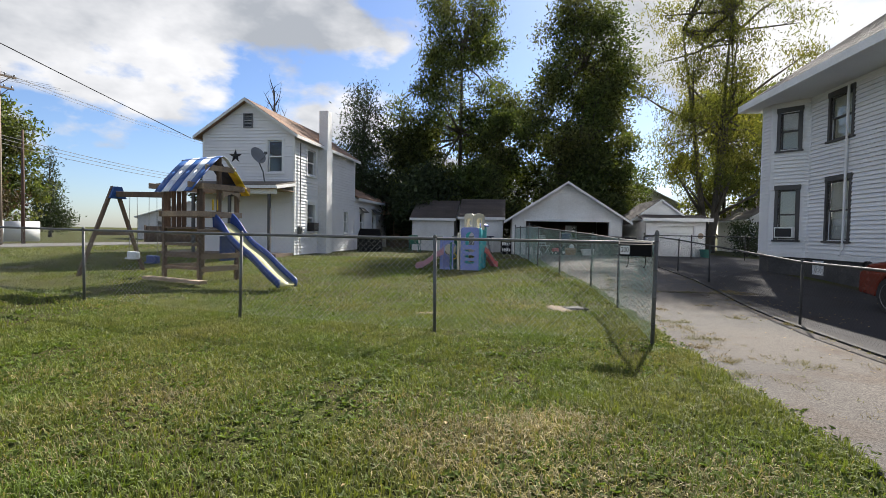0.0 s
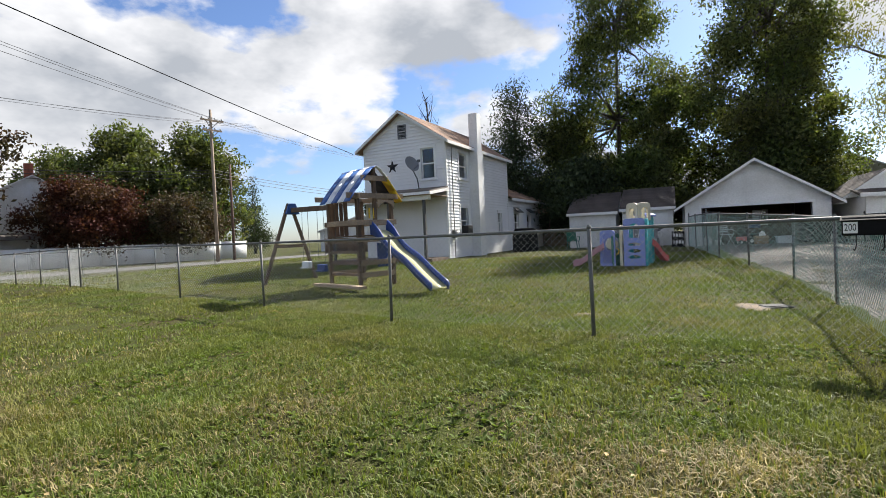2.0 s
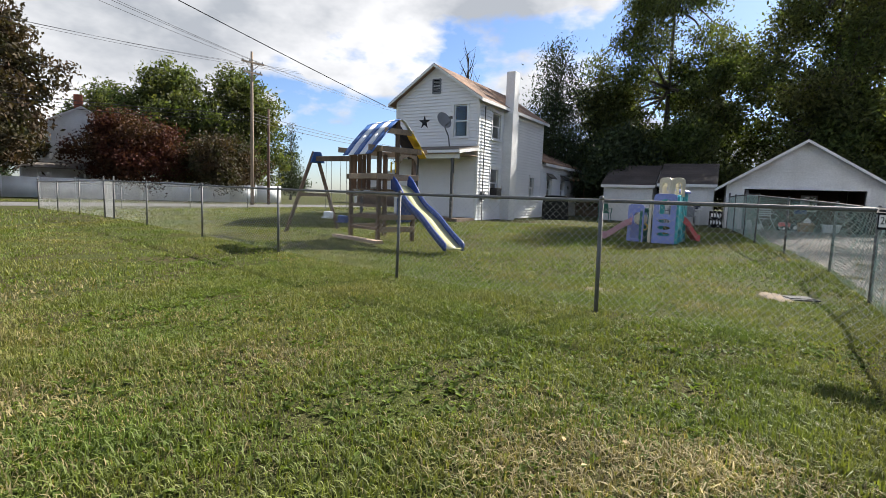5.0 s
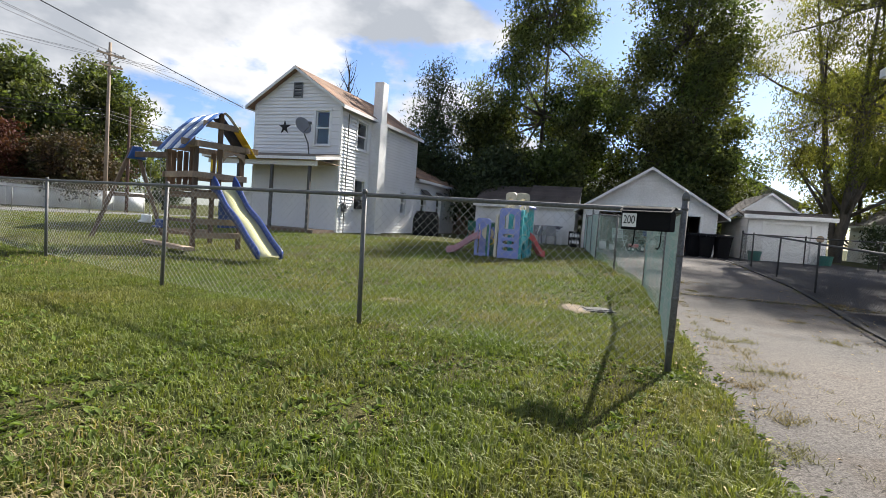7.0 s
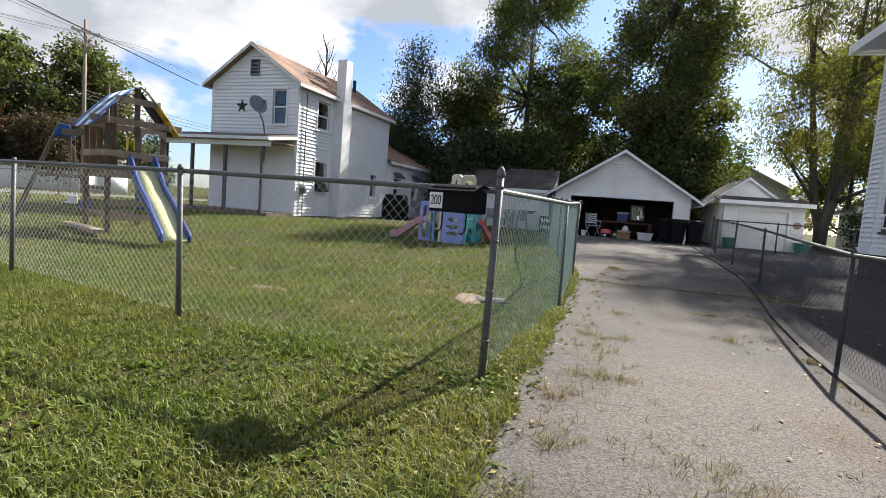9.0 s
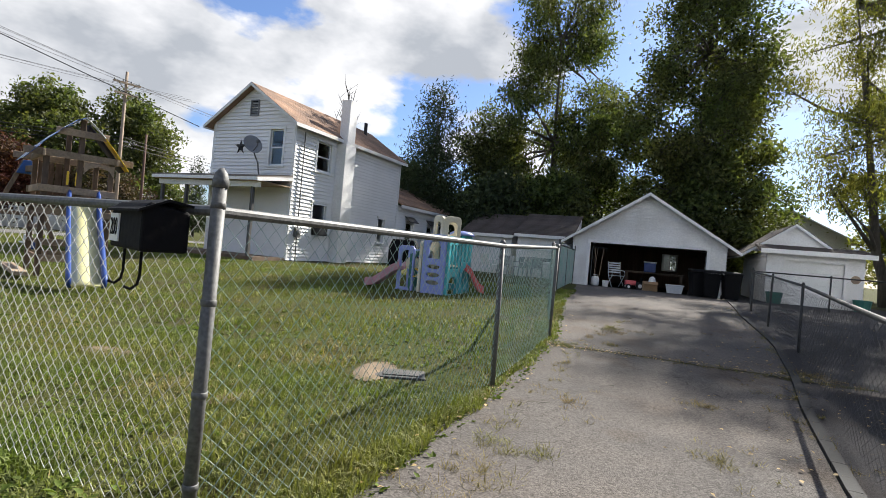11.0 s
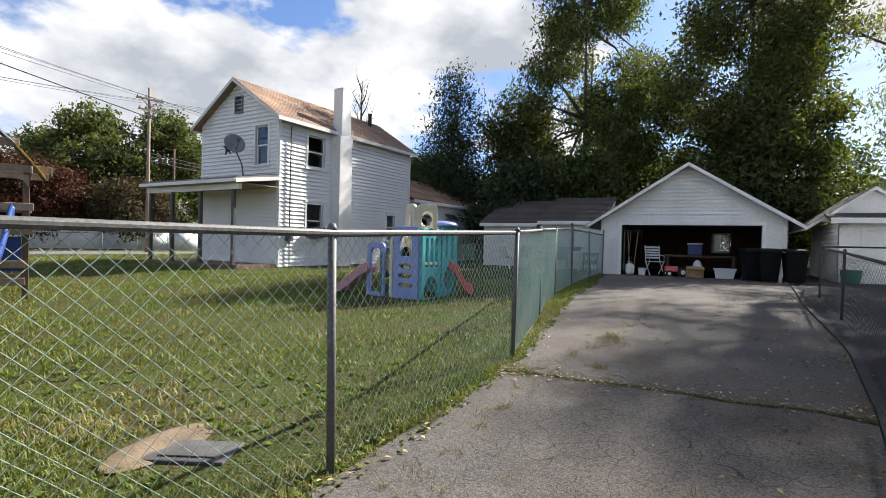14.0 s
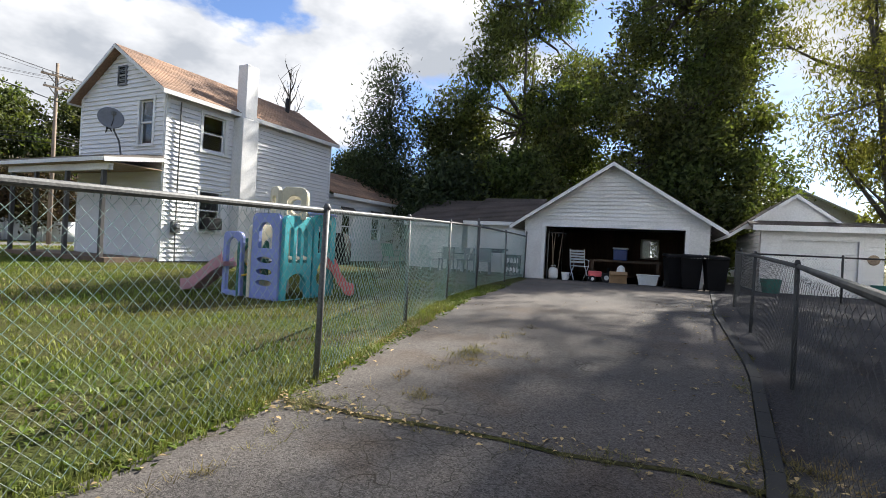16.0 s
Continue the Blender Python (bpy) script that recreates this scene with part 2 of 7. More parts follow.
PAINT_MAROON = material("maroon_car_paint", (0.085, 0.008, 0.014), 0.22, 0.3, vary=0.05, fine=4, coarse=1, bump=0.0)
PAINT_RED = material("copper_red_car_paint", (0.20, 0.030, 0.014), 0.25, 0.3, vary=0.05, fine=4, coarse=1, bump=0.0)
CHROME = material("chrome", (0.70, 0.70, 0.70), 0.18, 1.0, vary=0.05, fine=10, bump=0.0)
ALLOY = material("alloy_rim", (0.60, 0.60, 0.60), 0.35, 0.8, vary=0.1, fine=15, bump=0.0)
CAR_GLASS = material("tinted_car_glass", (0.012, 0.014, 0.016), 0.08, 0.0, vary=0.05, fine=4, bump=0.0)
LAMP_GLASS = material("headlight_glass", (0.65, 0.66, 0.66), 0.12, 0.0, vary=0.05, fine=20, bump=0.0)
CURTAIN = material("pale_curtain", (0.62, 0.62, 0.60), 0.85, vary=0.1, fine=12, bump=0.2)
CARDBOARD = material("cardboard", (0.36, 0.23, 0.12), 0.85, vary=0.12, fine=20, bump=0.1)
GREY_DISH = material("grey_dish", (0.19, 0.20, 0.21), 0.5, 0.1, vary=0.1, fine=20, bump=0.05)
IRON = material("dark_iron", (0.035, 0.033, 0.034), 0.6, 0.3, vary=0.2, fine=30, bump=0.15)
PANE = glass_material("window_glass", (0.86, 0.90, 0.90))
ASPHALT_ROAD = asphalt_material("road_asphalt", (0.165, 0.160, 0.155), (0.135, 0.13, 0.128), 0.006, 0.8)
ASPHALT_DRIVE = asphalt_material("driveway_asphalt", (0.128, 0.112, 0.099), (0.092, 0.086, 0.081), 0.016, 5.6)
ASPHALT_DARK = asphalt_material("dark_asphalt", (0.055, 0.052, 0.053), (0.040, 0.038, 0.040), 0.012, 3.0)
LINE_YELLOW = material("yellow_road_paint", (0.70, 0.38, 0.03), 0.8, vary=0.25, fine=40, coarse=9, bump=0.2, color2=(0.40, 0.27, 0.10))
SOIL = material("lawn_soil_and_thatch", (0.058, 0.072, 0.020), 0.95, vary=0.35, fine=38, coarse=0.9, bump=0.9, color2=(0.065, 0.055, 0.026), dist=0.03, spec=0.05)
GRASS = material("grass_blade", (0.108, 0.148, 0.026), 0.6, vary=0.22, fine=5, coarse=0.55, bump=0.0, color2=(0.170, 0.165, 0.048), island=0.42, translucent=0.26, spec=0.3)
GRASS_DRY = material("dry_grass_blade", (0.29, 0.235, 0.11), 0.75, vary=0.2, fine=5, coarse=0.8, bump=0.0, island=0.35, translucent=0.25)
TUFT = material("brown_dry_tuft", (0.20, 0.135, 0.055), 0.8, vary=0.25, fine=5, coarse=0.9, bump=0.0, color2=(0.15, 0.15, 0.05), island=0.4, translucent=0.2)
WEED = material("broad_weed_leaf", (0.108, 0.150, 0.030), 0.62, vary=0.2, fine=25, coarse=2, bump=0.1, island=0.3, translucent=0.3, spec=0.12)
LEAF = material("tree_leaf", (0.050, 0.070, 0.022), 0.6, vary=0.2, fine=2, coarse=0.3, bump=0.0, color2=(0.075, 0.082, 0.026), island=0.45, translucent=0.34, spec=0.2)
LEAF_OLIVE = material("olive_leaf", (0.066, 0.090, 0.030), 0.65, vary=0.2, fine=2, coarse=0.3, bump=0.0, color2=(0.094, 0.094, 0.036), island=0.6, translucent=0.42, spec=0.25)
LEAF_DARK = material("dark_conifer_leaf", (0.044, 0.060, 0.030), 0.7, vary=0.2, fine=2, coarse=0.35, bump=0.0, island=0.45, translucent=0.2, spec=0.15)
LEAF_YELLOW = material("yellowing_leaf", (0.105, 0.115, 0.036), 0.6, vary=0.2, fine=2, coarse=0.3, bump=0.0, color2=(0.15, 0.135, 0.040), island=0.5, translucent=0.52, spec=0.2)
LEAF_RED = material("dark_red_leaf", (0.072, 0.024, 0.020), 0.65, vary=0.25, fine=2, coarse=0.4, bump=0.0, color2=(0.060, 0.036, 0.020), island=0.45, translucent=0.22, spec=0.15)
LEAF_BRONZE = material("bronze_leaf", (0.066, 0.040, 0.025), 0.65, vary=0.25, fine=2, coarse=0.5, bump=0.0, color2=(0.040, 0.042, 0.022), island=0.45, translucent=0.2, spec=0.15)
FALLEN = material("fallen_leaf", (0.42, 0.30, 0.13), 0.8, vary=0.2, fine=20, coarse=3, bump=0.05, island=0.4)


# ---------------------------------------------------------------- mesh helpers
class Solid:
    """Vertices and faces of one mesh."""

    def __init__(self):
        self.v, self.f = [], []

    def add(self, verts, faces):
        n = len(self.v)
        self.v += [tuple(p) for p in verts]
        self.f += [tuple(n + i for i in q) for q in faces]
        return self

    def box(self, x0, x1, y0, y1, z0, z1, m=None):
        p = [Vector((x, y, z)) for z in (z0, z1) for y in (y0, y1) for x in (x0, x1)]
        if m is not None:
            p = [m @ q for q in p]
        return self.add(p, [(0, 2, 3, 1), (4, 5, 7, 6), (0, 1, 5, 4), (2, 6, 7, 3), (0, 4, 6, 2), (1, 3, 7, 5)])

    def beam(self, a, b, w, h, up=(0, 0, 1)):
        """A board from a to b, w wide and h deep."""
        a, b = Vector(a), Vector(b)
        d = (b - a).normalized()
        s = d.cross(Vector(up))
        s = s.normalized() if s.length > 1e-4 else Vector((1, 0, 0))
        u = s.cross(d)
        p = [q + s * (w / 2 * i) + u * (h / 2 * j) for q in (a, b) for j in (-1, 1) for i in (-1, 1)]
        return self.add(p, [(0, 1, 3, 2), (4, 6, 7, 5), (0, 4, 5, 1), (2, 3, 7, 6), (0, 2, 6, 4), (1, 5, 7, 3)])

    def tube(self, pts, r, n=8, cap=True):
        pts = [Vector(p) for p in pts]
        rs = r if isinstance(r, (list, tuple)) else [r] * len(pts)
        k = len(self.v)
        ref = Vector((0.31, 0.11, 0.94))
        for i, p in enumerate(pts):
            d = (pts[min(i + 1, len(pts) - 1)] - pts[max(i - 1, 0)]).normalized()
            s = d.cross(ref)
            if s.length < 0.1:
                s = d.cross(Vector((1, 0, 0)))
            s.normalize()
            u = d.cross(s)
            self.v += [tuple(p + (s * math.cos(6.28319 * j / n) + u * math.sin(6.28319 * j / n)) * rs[i]) for j in range(n)]
        for i in range(len(pts) - 1):
            for j in range(n):
                a, b = k + i * n + j, k + i * n + (j + 1) % n
                self.f.append((a, b, b + n, a + n))
        if cap:
            self.f.append(tuple(k + j for j in reversed(range(n))))
            self.f.append(tuple(k + (len(pts) - 1) * n + j for j in range(n)))
        return self

    def prism(self, poly, h, m):
        """A flat polygon (x, y) raised by h along z, then placed by m."""
        n = len(poly)
        p = [m @ Vector((x, y, z)) for z in (0, h) for x, y in poly]
        return self.add(p, [tuple(reversed(range(n))), tuple(range(n, 2 * n))] + [(i, (i + 1) % n, n + (i + 1) % n, n + i) for i in range(n)])

    def lathe(self, profile, n, m):
        """Turned shape: (radius, height) pairs about z."""
        p = [m @ Vector((r * math.cos(6.28319 * j / n), r * math.sin(6.28319 * j / n), z)) for r, z in profile for j in range(n)]
        f = [(i * n + j, i * n + (j + 1) % n, (i + 1) * n + (j + 1) % n, (i + 1) * n + j) for i in range(len(profile) - 1) for j in range(n)]
        return self.add(p, f + [tuple(reversed(range(n))), tuple((len(profile) - 1) * n + j for j in range(n))])


def part(name, solid, mat, parent=None, label="", bevel=0.0, smooth=False, m=None):
    """Links a Solid as one mesh object, under a thing or a part where one is given."""
    me = bpy.data.meshes.new(name)
    me.from_pydata(solid.v, [], solid.f)
    me.materials.append(mat)
    if smooth:
        me.polygons.foreach_set("use_smooth", [True] * len(me.polygons))
    ob = new(name, me)
    if parent is not None:
        ob.parent = parent
    if m is not None:
        ob.matrix_basis = m
    if label:
        ob["label"] = label
    if bevel:
        b = ob.modifiers.new("edges", "BEVEL")
        b.width, b.segments, b.limit_method = bevel, 2, "ANGLE"
    return ob


def thing(name, m, label, category, group="", kind=""):
    ob = new(name)
    ob.matrix_basis = m
    return tagged(ob, label, category, group, kind)


def shared(name, mesh, parent, m):
    ob = new(name, mesh)
    ob.parent = parent
    ob.matrix_basis = m
    return ob


def smooth01(s):
    s = min(1.0, max(0.0, s))
    return s * s * (3 - 2 * s)


def ground_z(x, y):
    return 0.04 + 0.38 * smooth01((y - 8) / 13) * smooth01((x + 26) / 12)


def road_edge(x):
    return 1.02 - 0.372 * (x + 2.99)


TURN = -6.39
HOUSE = pose(-5.78, 20.25, 0, 0, 0, -9.0)


def along(pts, y):
    for (x0, y0), (x1, y1) in zip(pts, pts[1:]):
        if y <= y1:
            return x0 + (x1 - x0) * (y - y0) / (y1 - y0)
    return pts[-1][0]


DRIVE_L = [(2.2, -4.0), (2.75, 1.5), (3.0, 5.0), (3.22, 6.6), (3.41, 8.2), (3.71, 10.4), (3.87, 12.3), (3.72, 17.4), (3.86, 19.4), (3.9, 25.4)]
DRIVE_R = [(4.6, -4.0), (5.12, 2.5), (5.45, 6.1), (5.88, 8.5), (6.3, 10.4), (6.7, 11.9), (7.2, 14.2), (7.66, 18.0), (9.0, 25.4)]


# ---------------------------------------------------------------- ground, roads, driveway
def build_ground():
    xs = [-900, -300, -140, -80, -60] + [-45 + 1.5 * i for i in range(54)] + [42, 60, 100, 300, 900]
    ys = [-900, -300, -100, -40] + [-20 + 1.0 * i for i in range(62)] + [48, 60, 90, 160, 400, 900]
    g = Solid()
    for y in ys:
        for x in xs:
            g.v.append((x, y, ground_z(x, y)))
    w = len(xs)
    g.f = [(j * w + i, j * w + i + 1, (j + 1) * w + i + 1, (j + 1) * w + i) for j in range(len(ys) - 1) for i in range(w - 1)]
    tagged(part("ground", g, SOIL, smooth=True), "mown green lawn and verge with dry brown patches", "lawn", kind="structure")
    # the street, with the side street that leaves it
    d, n = Vector((-0.937, 0.349, 0)), Vector((0.349, 0.937, 0))
    p0 = Vector((-2.99, 1.02, 0))
    r = Solid()
    cols = [-30 + 4 * i for i in range(70)]
    for k in cols:
        for o in (0.0, -3.6, -7.4):
            q = p0 + d * k + n * (o + (0.06 * math.sin(k * 1.7) if o == 0 else 0))
            r.v.append((q.x, q.y, 0.062 if o == -3.6 else 0.05))
    r.f = [(3 * i + j, 3 * i + j + 1, 3 * i + j + 4, 3 * i + j + 3) for i in range(len(cols) - 1) for j in range(2)]
    tagged(part("road", r, ASPHALT_ROAD), "worn pale grey asphalt street", "road", kind="structure")
    s = Solid()
    a, e = Vector((-34.6, 12.8, 0)), Vector((0.25, 0.968, 0))
    for k in range(0, 26):
        for o in (-3.0, 3.0):
            q = a + e * (k * 4 - 1.0) + Vector((0.968, -0.25, 0)) * (o * (1.6 - 0.6 * min(1, k)))
            s.v.append((q.x, q.y, ground_z(q.x, q.y) + 0.02))
    s.f = [(2 * i, 2 * i + 1, 2 * i + 3, 2 * i + 2) for i in range(25)]
    tagged(part("side_road", s, ASPHALT_ROAD), "pale grey asphalt side street", "road", kind="structure")
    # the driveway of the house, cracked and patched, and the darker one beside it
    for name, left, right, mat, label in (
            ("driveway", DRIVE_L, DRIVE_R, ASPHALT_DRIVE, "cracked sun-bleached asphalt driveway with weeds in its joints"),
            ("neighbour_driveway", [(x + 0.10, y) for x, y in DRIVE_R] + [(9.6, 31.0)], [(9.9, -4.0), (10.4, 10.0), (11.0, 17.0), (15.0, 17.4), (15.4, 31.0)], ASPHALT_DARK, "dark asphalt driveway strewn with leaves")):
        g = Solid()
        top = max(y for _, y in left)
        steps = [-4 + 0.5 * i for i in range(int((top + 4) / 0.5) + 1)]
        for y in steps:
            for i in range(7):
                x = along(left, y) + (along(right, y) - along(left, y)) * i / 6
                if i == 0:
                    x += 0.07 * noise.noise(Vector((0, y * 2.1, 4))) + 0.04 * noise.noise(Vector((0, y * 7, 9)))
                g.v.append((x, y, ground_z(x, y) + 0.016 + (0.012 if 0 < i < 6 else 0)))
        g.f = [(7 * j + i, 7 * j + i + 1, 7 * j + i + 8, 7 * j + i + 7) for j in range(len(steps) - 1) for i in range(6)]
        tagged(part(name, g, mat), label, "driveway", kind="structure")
    # low concrete edging under the fence between the two driveways
    k = Solid()
    pts = [(along(DRIVE_R, y) + 0.05, y) for y in [-2 + 0.5 * i for i in range(55)]]
    for (xa, ya), (xb, yb) in zip(pts, pts[1:]):
        k.beam((xa, ya, ground_z(xa, ya) + 0.012), (xb, yb - 0.006, ground_z(xb, yb) + 0.012), 0.085, 0.06)
    tagged(part("kerb", k, RUBBER), "low black edging strip between two driveways", "kerb", kind="structure")
    # open joint across the driveway
    j = Solid()
    row = [(3.9 + 0.3 * i, 11.95 - 0.02 * i + 0.10 * noise.noise(Vector((i * 0.7, 3, 1)))) for i in range(13)]
    for (xa, ya), (xb, yb) in zip(row, row[1:]):
        z = ground_z(xa, ya) + 0.032
        j.add([(xa, ya - 0.025, z), (xb, yb - 0.025, z), (xb, yb + 0.03, z), (xa, ya + 0.03, z)], [(0, 1, 2, 3)])
    tagged(part("driveway_joint", j, SOIL), "open soil-filled joint across the driveway", "joint", kind="structure")
    # sprayed survey marks on the street
    for i, (x, y, l, a) in enumerate([(-8.2, 1.85, 0.8, 150), (-7.9, 1.62, 0.35, 120)]):
        q = Solid().box(-l / 2, l / 2, -0.03, 0.03, 0.0, 0.004)
        tagged(part("paint_mark", q, LINE_YELLOW, m=pose(x, y, 0.066, 0, 0, a)), "worn yellow spray mark on asphalt", "road mark", "survey marks")


build_ground()


# ---------------------------------------------------------------- buildings
def wall_frame(x, y, deg):
    """A wall's own axes: x along it, -y outwards, z up."""
    return pose(x, y, 0, 0, 0, deg)


def spans(lo, hi, cuts):
    out, at = [], lo
    for a, b in sorted(cuts):
        if b <= lo or a >= hi:
            continue
        if a > at:
            out.append((at, a))
        at = max(at, b)
    if at < hi:
        out.append((at, hi))
    return out


def siding_wall(parent, m, length, z0, z1, holes=(), ridge=None, course=0.13, mat=WHITE, thick=0.14, name="wall"):
    """Clapboarded wall with openings right through it. ridge: (x, z) of a gable."""
    core, xs = Solid(), sorted({0, length, *(h[0] for h in holes), *(h[1] for h in holes)})
    zs = sorted({z0, z1, *(h[2] for h in holes), *(h[3] for h in holes)})
    for xa, xb in zip(xs, xs[1:]):
        for za, zb in zip(zs, zs[1:]):
            cx, cz = (xa + xb) / 2, (za + zb) / 2
            if not any(h[0] < cx < h[1] and h[2] < cz < h[3] for h in holes):
                core.box(xa, xb, 0, thick, za, zb)
    if ridge:
        core.prism([(0, z1), (length, z1), ridge], thick, Matrix(((1, 0, 0, 0), (0, 0, 1, 0), (0, 1, 0, 0), (0, 0, 0, 1))))
    part(name, core, mat, parent, m=m)
    boards, z = Solid(), z0
    top = ridge[1] if ridge else z1
    while z < top - 0.03:
        zt = min(z + course, top)
        mid = (z + zt) / 2
        lo, hi = 0.0, length
        if mid > z1:
            s = (mid - z1) / (ridge[1] - z1)
            lo, hi = ridge[0] * s, length - (length - ridge[0]) * s
        for a, b in spans(lo, hi, [(h[0], h[1]) for h in holes if h[2] < mid < h[3]]):
            if b - a > 0.02:
                boards.add([(a, -0.042, z), (b, -0.042, z), (b, -0.003, zt), (a, -0.003, zt), (a, 0, z), (b, 0, z)], [(0, 1, 2, 3), (4, 5, 1, 0)])
        z = zt
    part("siding", boards, mat, parent, m=m)


def window(parent, m, x0, x1, z0, z1, casing=TRIM, width=0.09, head=0.0, blind=0.0, sash=None):
    """Double-hung window with casing, sill, two sashes and panes, in the wall's axes."""
    c = Solid()
    c.box(x0 - width, x0, -0.045, 0.03, z0 - 0.02, z1).box(x1, x1 + width, -0.045, 0.03, z0 - 0.02, z1)
    c.box(x0 - width - 0.02, x1 + width + 0.02, -0.055, 0.03, z1, z1 + width + head)
    w = part("window", c, casing, parent, m=m, bevel=0.004)
    part("sill", Solid().box(x0 - width - 0.04, x1 + width + 0.04, -0.085, 0.03, z0 - 0.075, z0 - 0.02), casing, w, bevel=0.004)
    mid, s = (z0 + z1) / 2, 0.045
    for za, zb, y in ((z0, mid + 0.02, 0.06), (mid - 0.02, z1, 0.03)):
        f = Solid()
        f.box(x0, x0 + s, y, y + 0.03, za, zb).box(x1 - s, x1, y, y + 0.03, za, zb)
        f.box(x0 + s, x1 - s, y, y + 0.03, za, za + s).box(x0 + s, x1 - s, y, y + 0.03, zb - s, zb)
        part("sash", f, sash or casing, w)
        p = part("pane", Solid().box(x0 + s, x1 - s, y + 0.012, y + 0.017, za + s, zb - s), PANE, w)
        p.visible_shadow = False
    if blind:
        part("curtain", Solid().box(x0 + 0.02, x1 - 0.02, 0.115, 0.125, z0 + 0.02 if blind > 0 else z1 + blind * (z1 - z0), z0 + blind * (z1 - z0) if blind > 0 else z1 - 0.02), CURTAIN, w)
    return w


def gable_roof(parent, x0, x1, xm, y0, y1, ze, zr, mat, over=0.28, thick=0.07, fascia=TRIM, rows=0.14):
    """Two slopes of shingle courses along y, with fascia and barge boards."""
    for xa in (x0, x1):
        sgn = -1 if xa < xm else 1
        run, rise = abs(xm - xa), zr - ze
        k = rise / run
        xe, z_low = xa + sgn * over, ze - over * k
        r = Solid()
        r.add([(xe, y0, z_low), (xe, y1, z_low), (xm, y1, zr), (xm, y0, zr), (xe, y0, z_low + thick), (xe, y1, z_low + thick), (xm, y1, zr + thick), (xm, y0, zr + thick)],
              [(0, 1, 2, 3), (4, 7, 6, 5), (0, 4, 5, 1), (2, 6, 7, 3), (0, 3, 7, 4), (1, 5, 6, 2)])
        part("roof", r, mat, parent)
        r = Solid()
        n = int(math.hypot(run + over, rise + over * k) / rows)
        rng = random.Random(int(xa * 100))
        for i in range(n):
            s0, s1 = i / n, (i + 1) / n
            y = y0 - 0.012
            while y < y1:
                l = rng.uniform(0.26, 0.38)
                yb = min(y + l, y1 + 0.012)
                pa, pb = (xe + (xm - xe) * s0, z_low + (zr - z_low) * s0 + thick), (xe + (xm - xe) * s1, z_low + (zr - z_low) * s1 + thick)
                lift = rng.uniform(0.010, 0.018)
                r.add([(pa[0], y, pa[1] + lift), (pa[0], yb - 0.006, pa[1] + lift), (pb[0], yb - 0.006, pb[1] + 0.004), (pb[0], y, pb[1] + 0.004), (pa[0], y, pa[1]), (pa[0], yb - 0.006, pa[1])],
                      [(0, 1, 2, 3) if sgn < 0 else (3, 2, 1, 0), (4, 5, 1, 0)])
                y = yb
        tagged(part("shingles", r, mat, parent), kind="stuff")
        part("fascia", Solid().box(xe - 0.012 if sgn < 0 else xe, xe if sgn < 0 else xe + 0.012, y0, y1, z_low - 0.06, z_low + thick - 0.005), fascia, parent)
        for y in (y0 - 0.03, y1):
            b = Solid().add([(xe, y, z_low - 0.05), (xm, y, zr - 0.05), (xm, y, zr + thick - 0.01), (xe, y, z_low + thick - 0.01),
                             (xe, y + 0.03, z_low - 0.05), (xm, y + 0.03, zr - 0.05), (xm, y + 0.03, zr + thick - 0.01), (xe, y + 0.03, z_low + thick - 0.01)],
                            [(0, 1, 2, 3), (7, 6, 5, 4), (0, 4, 5, 1), (3, 2, 6, 7), (0, 3, 7, 4), (1, 5, 6, 2)])
            part("barge_board", b, fascia, parent)


def slope_roof(parent, x0, x1, y0, y1, z_of, mat, name="roof", rows=0.14, axis="x", thick=0.06):
    """One slope of shingle courses; z_of gives the height of the slope at (x, y)."""
    r = Solid()
    c = [(x0, y0), (x1, y0), (x1, y1), (x0, y1)]
    r.add([(x, y, z_of(x, y)) for x, y in c] + [(x, y, z_of(x, y) + thick) for x, y in c],
          [(0, 3, 2, 1), (4, 5, 6, 7), (0, 1, 5, 4), (1, 2, 6, 5), (2, 3, 7, 6), (3, 0, 4, 7)])
    base = part(name, r, mat, parent)
    r = Solid()
    n = max(2, int(abs((x1 - x0) if axis == "x" else (y1 - y0)) / rows))
    for i in range(n):
        s0, s1 = i / n, (i + 1) / n
        if axis == "x":
            q = [(x0 + (x1 - x0) * s0, y0), (x0 + (x1 - x0) * s0, y1), (x0 + (x1 - x0) * s1, y1), (x0 + (x1 - x0) * s1, y0)]
        else:
            q = [(x0, y0 + (y1 - y0) * s0), (x1, y0 + (y1 - y0) * s0), (x1, y0 + (y1 - y0) * s1), (x0, y0 + (y1 - y0) * s1)]
        z = [z_of(*p) + thick for p in q]
        r.add([(*q[0], z[0] + 0.016), (*q[1], z[1] + 0.016), (*q[2], z[2] + 0.004), (*q[3], z[3] + 0.004), (*q[0], z[0]), (*q[1], z[1])], [(0, 1, 2, 3), (4, 5, 1, 0)])
    tagged(part("shingles", r, mat, parent), kind="stuff")
    return base


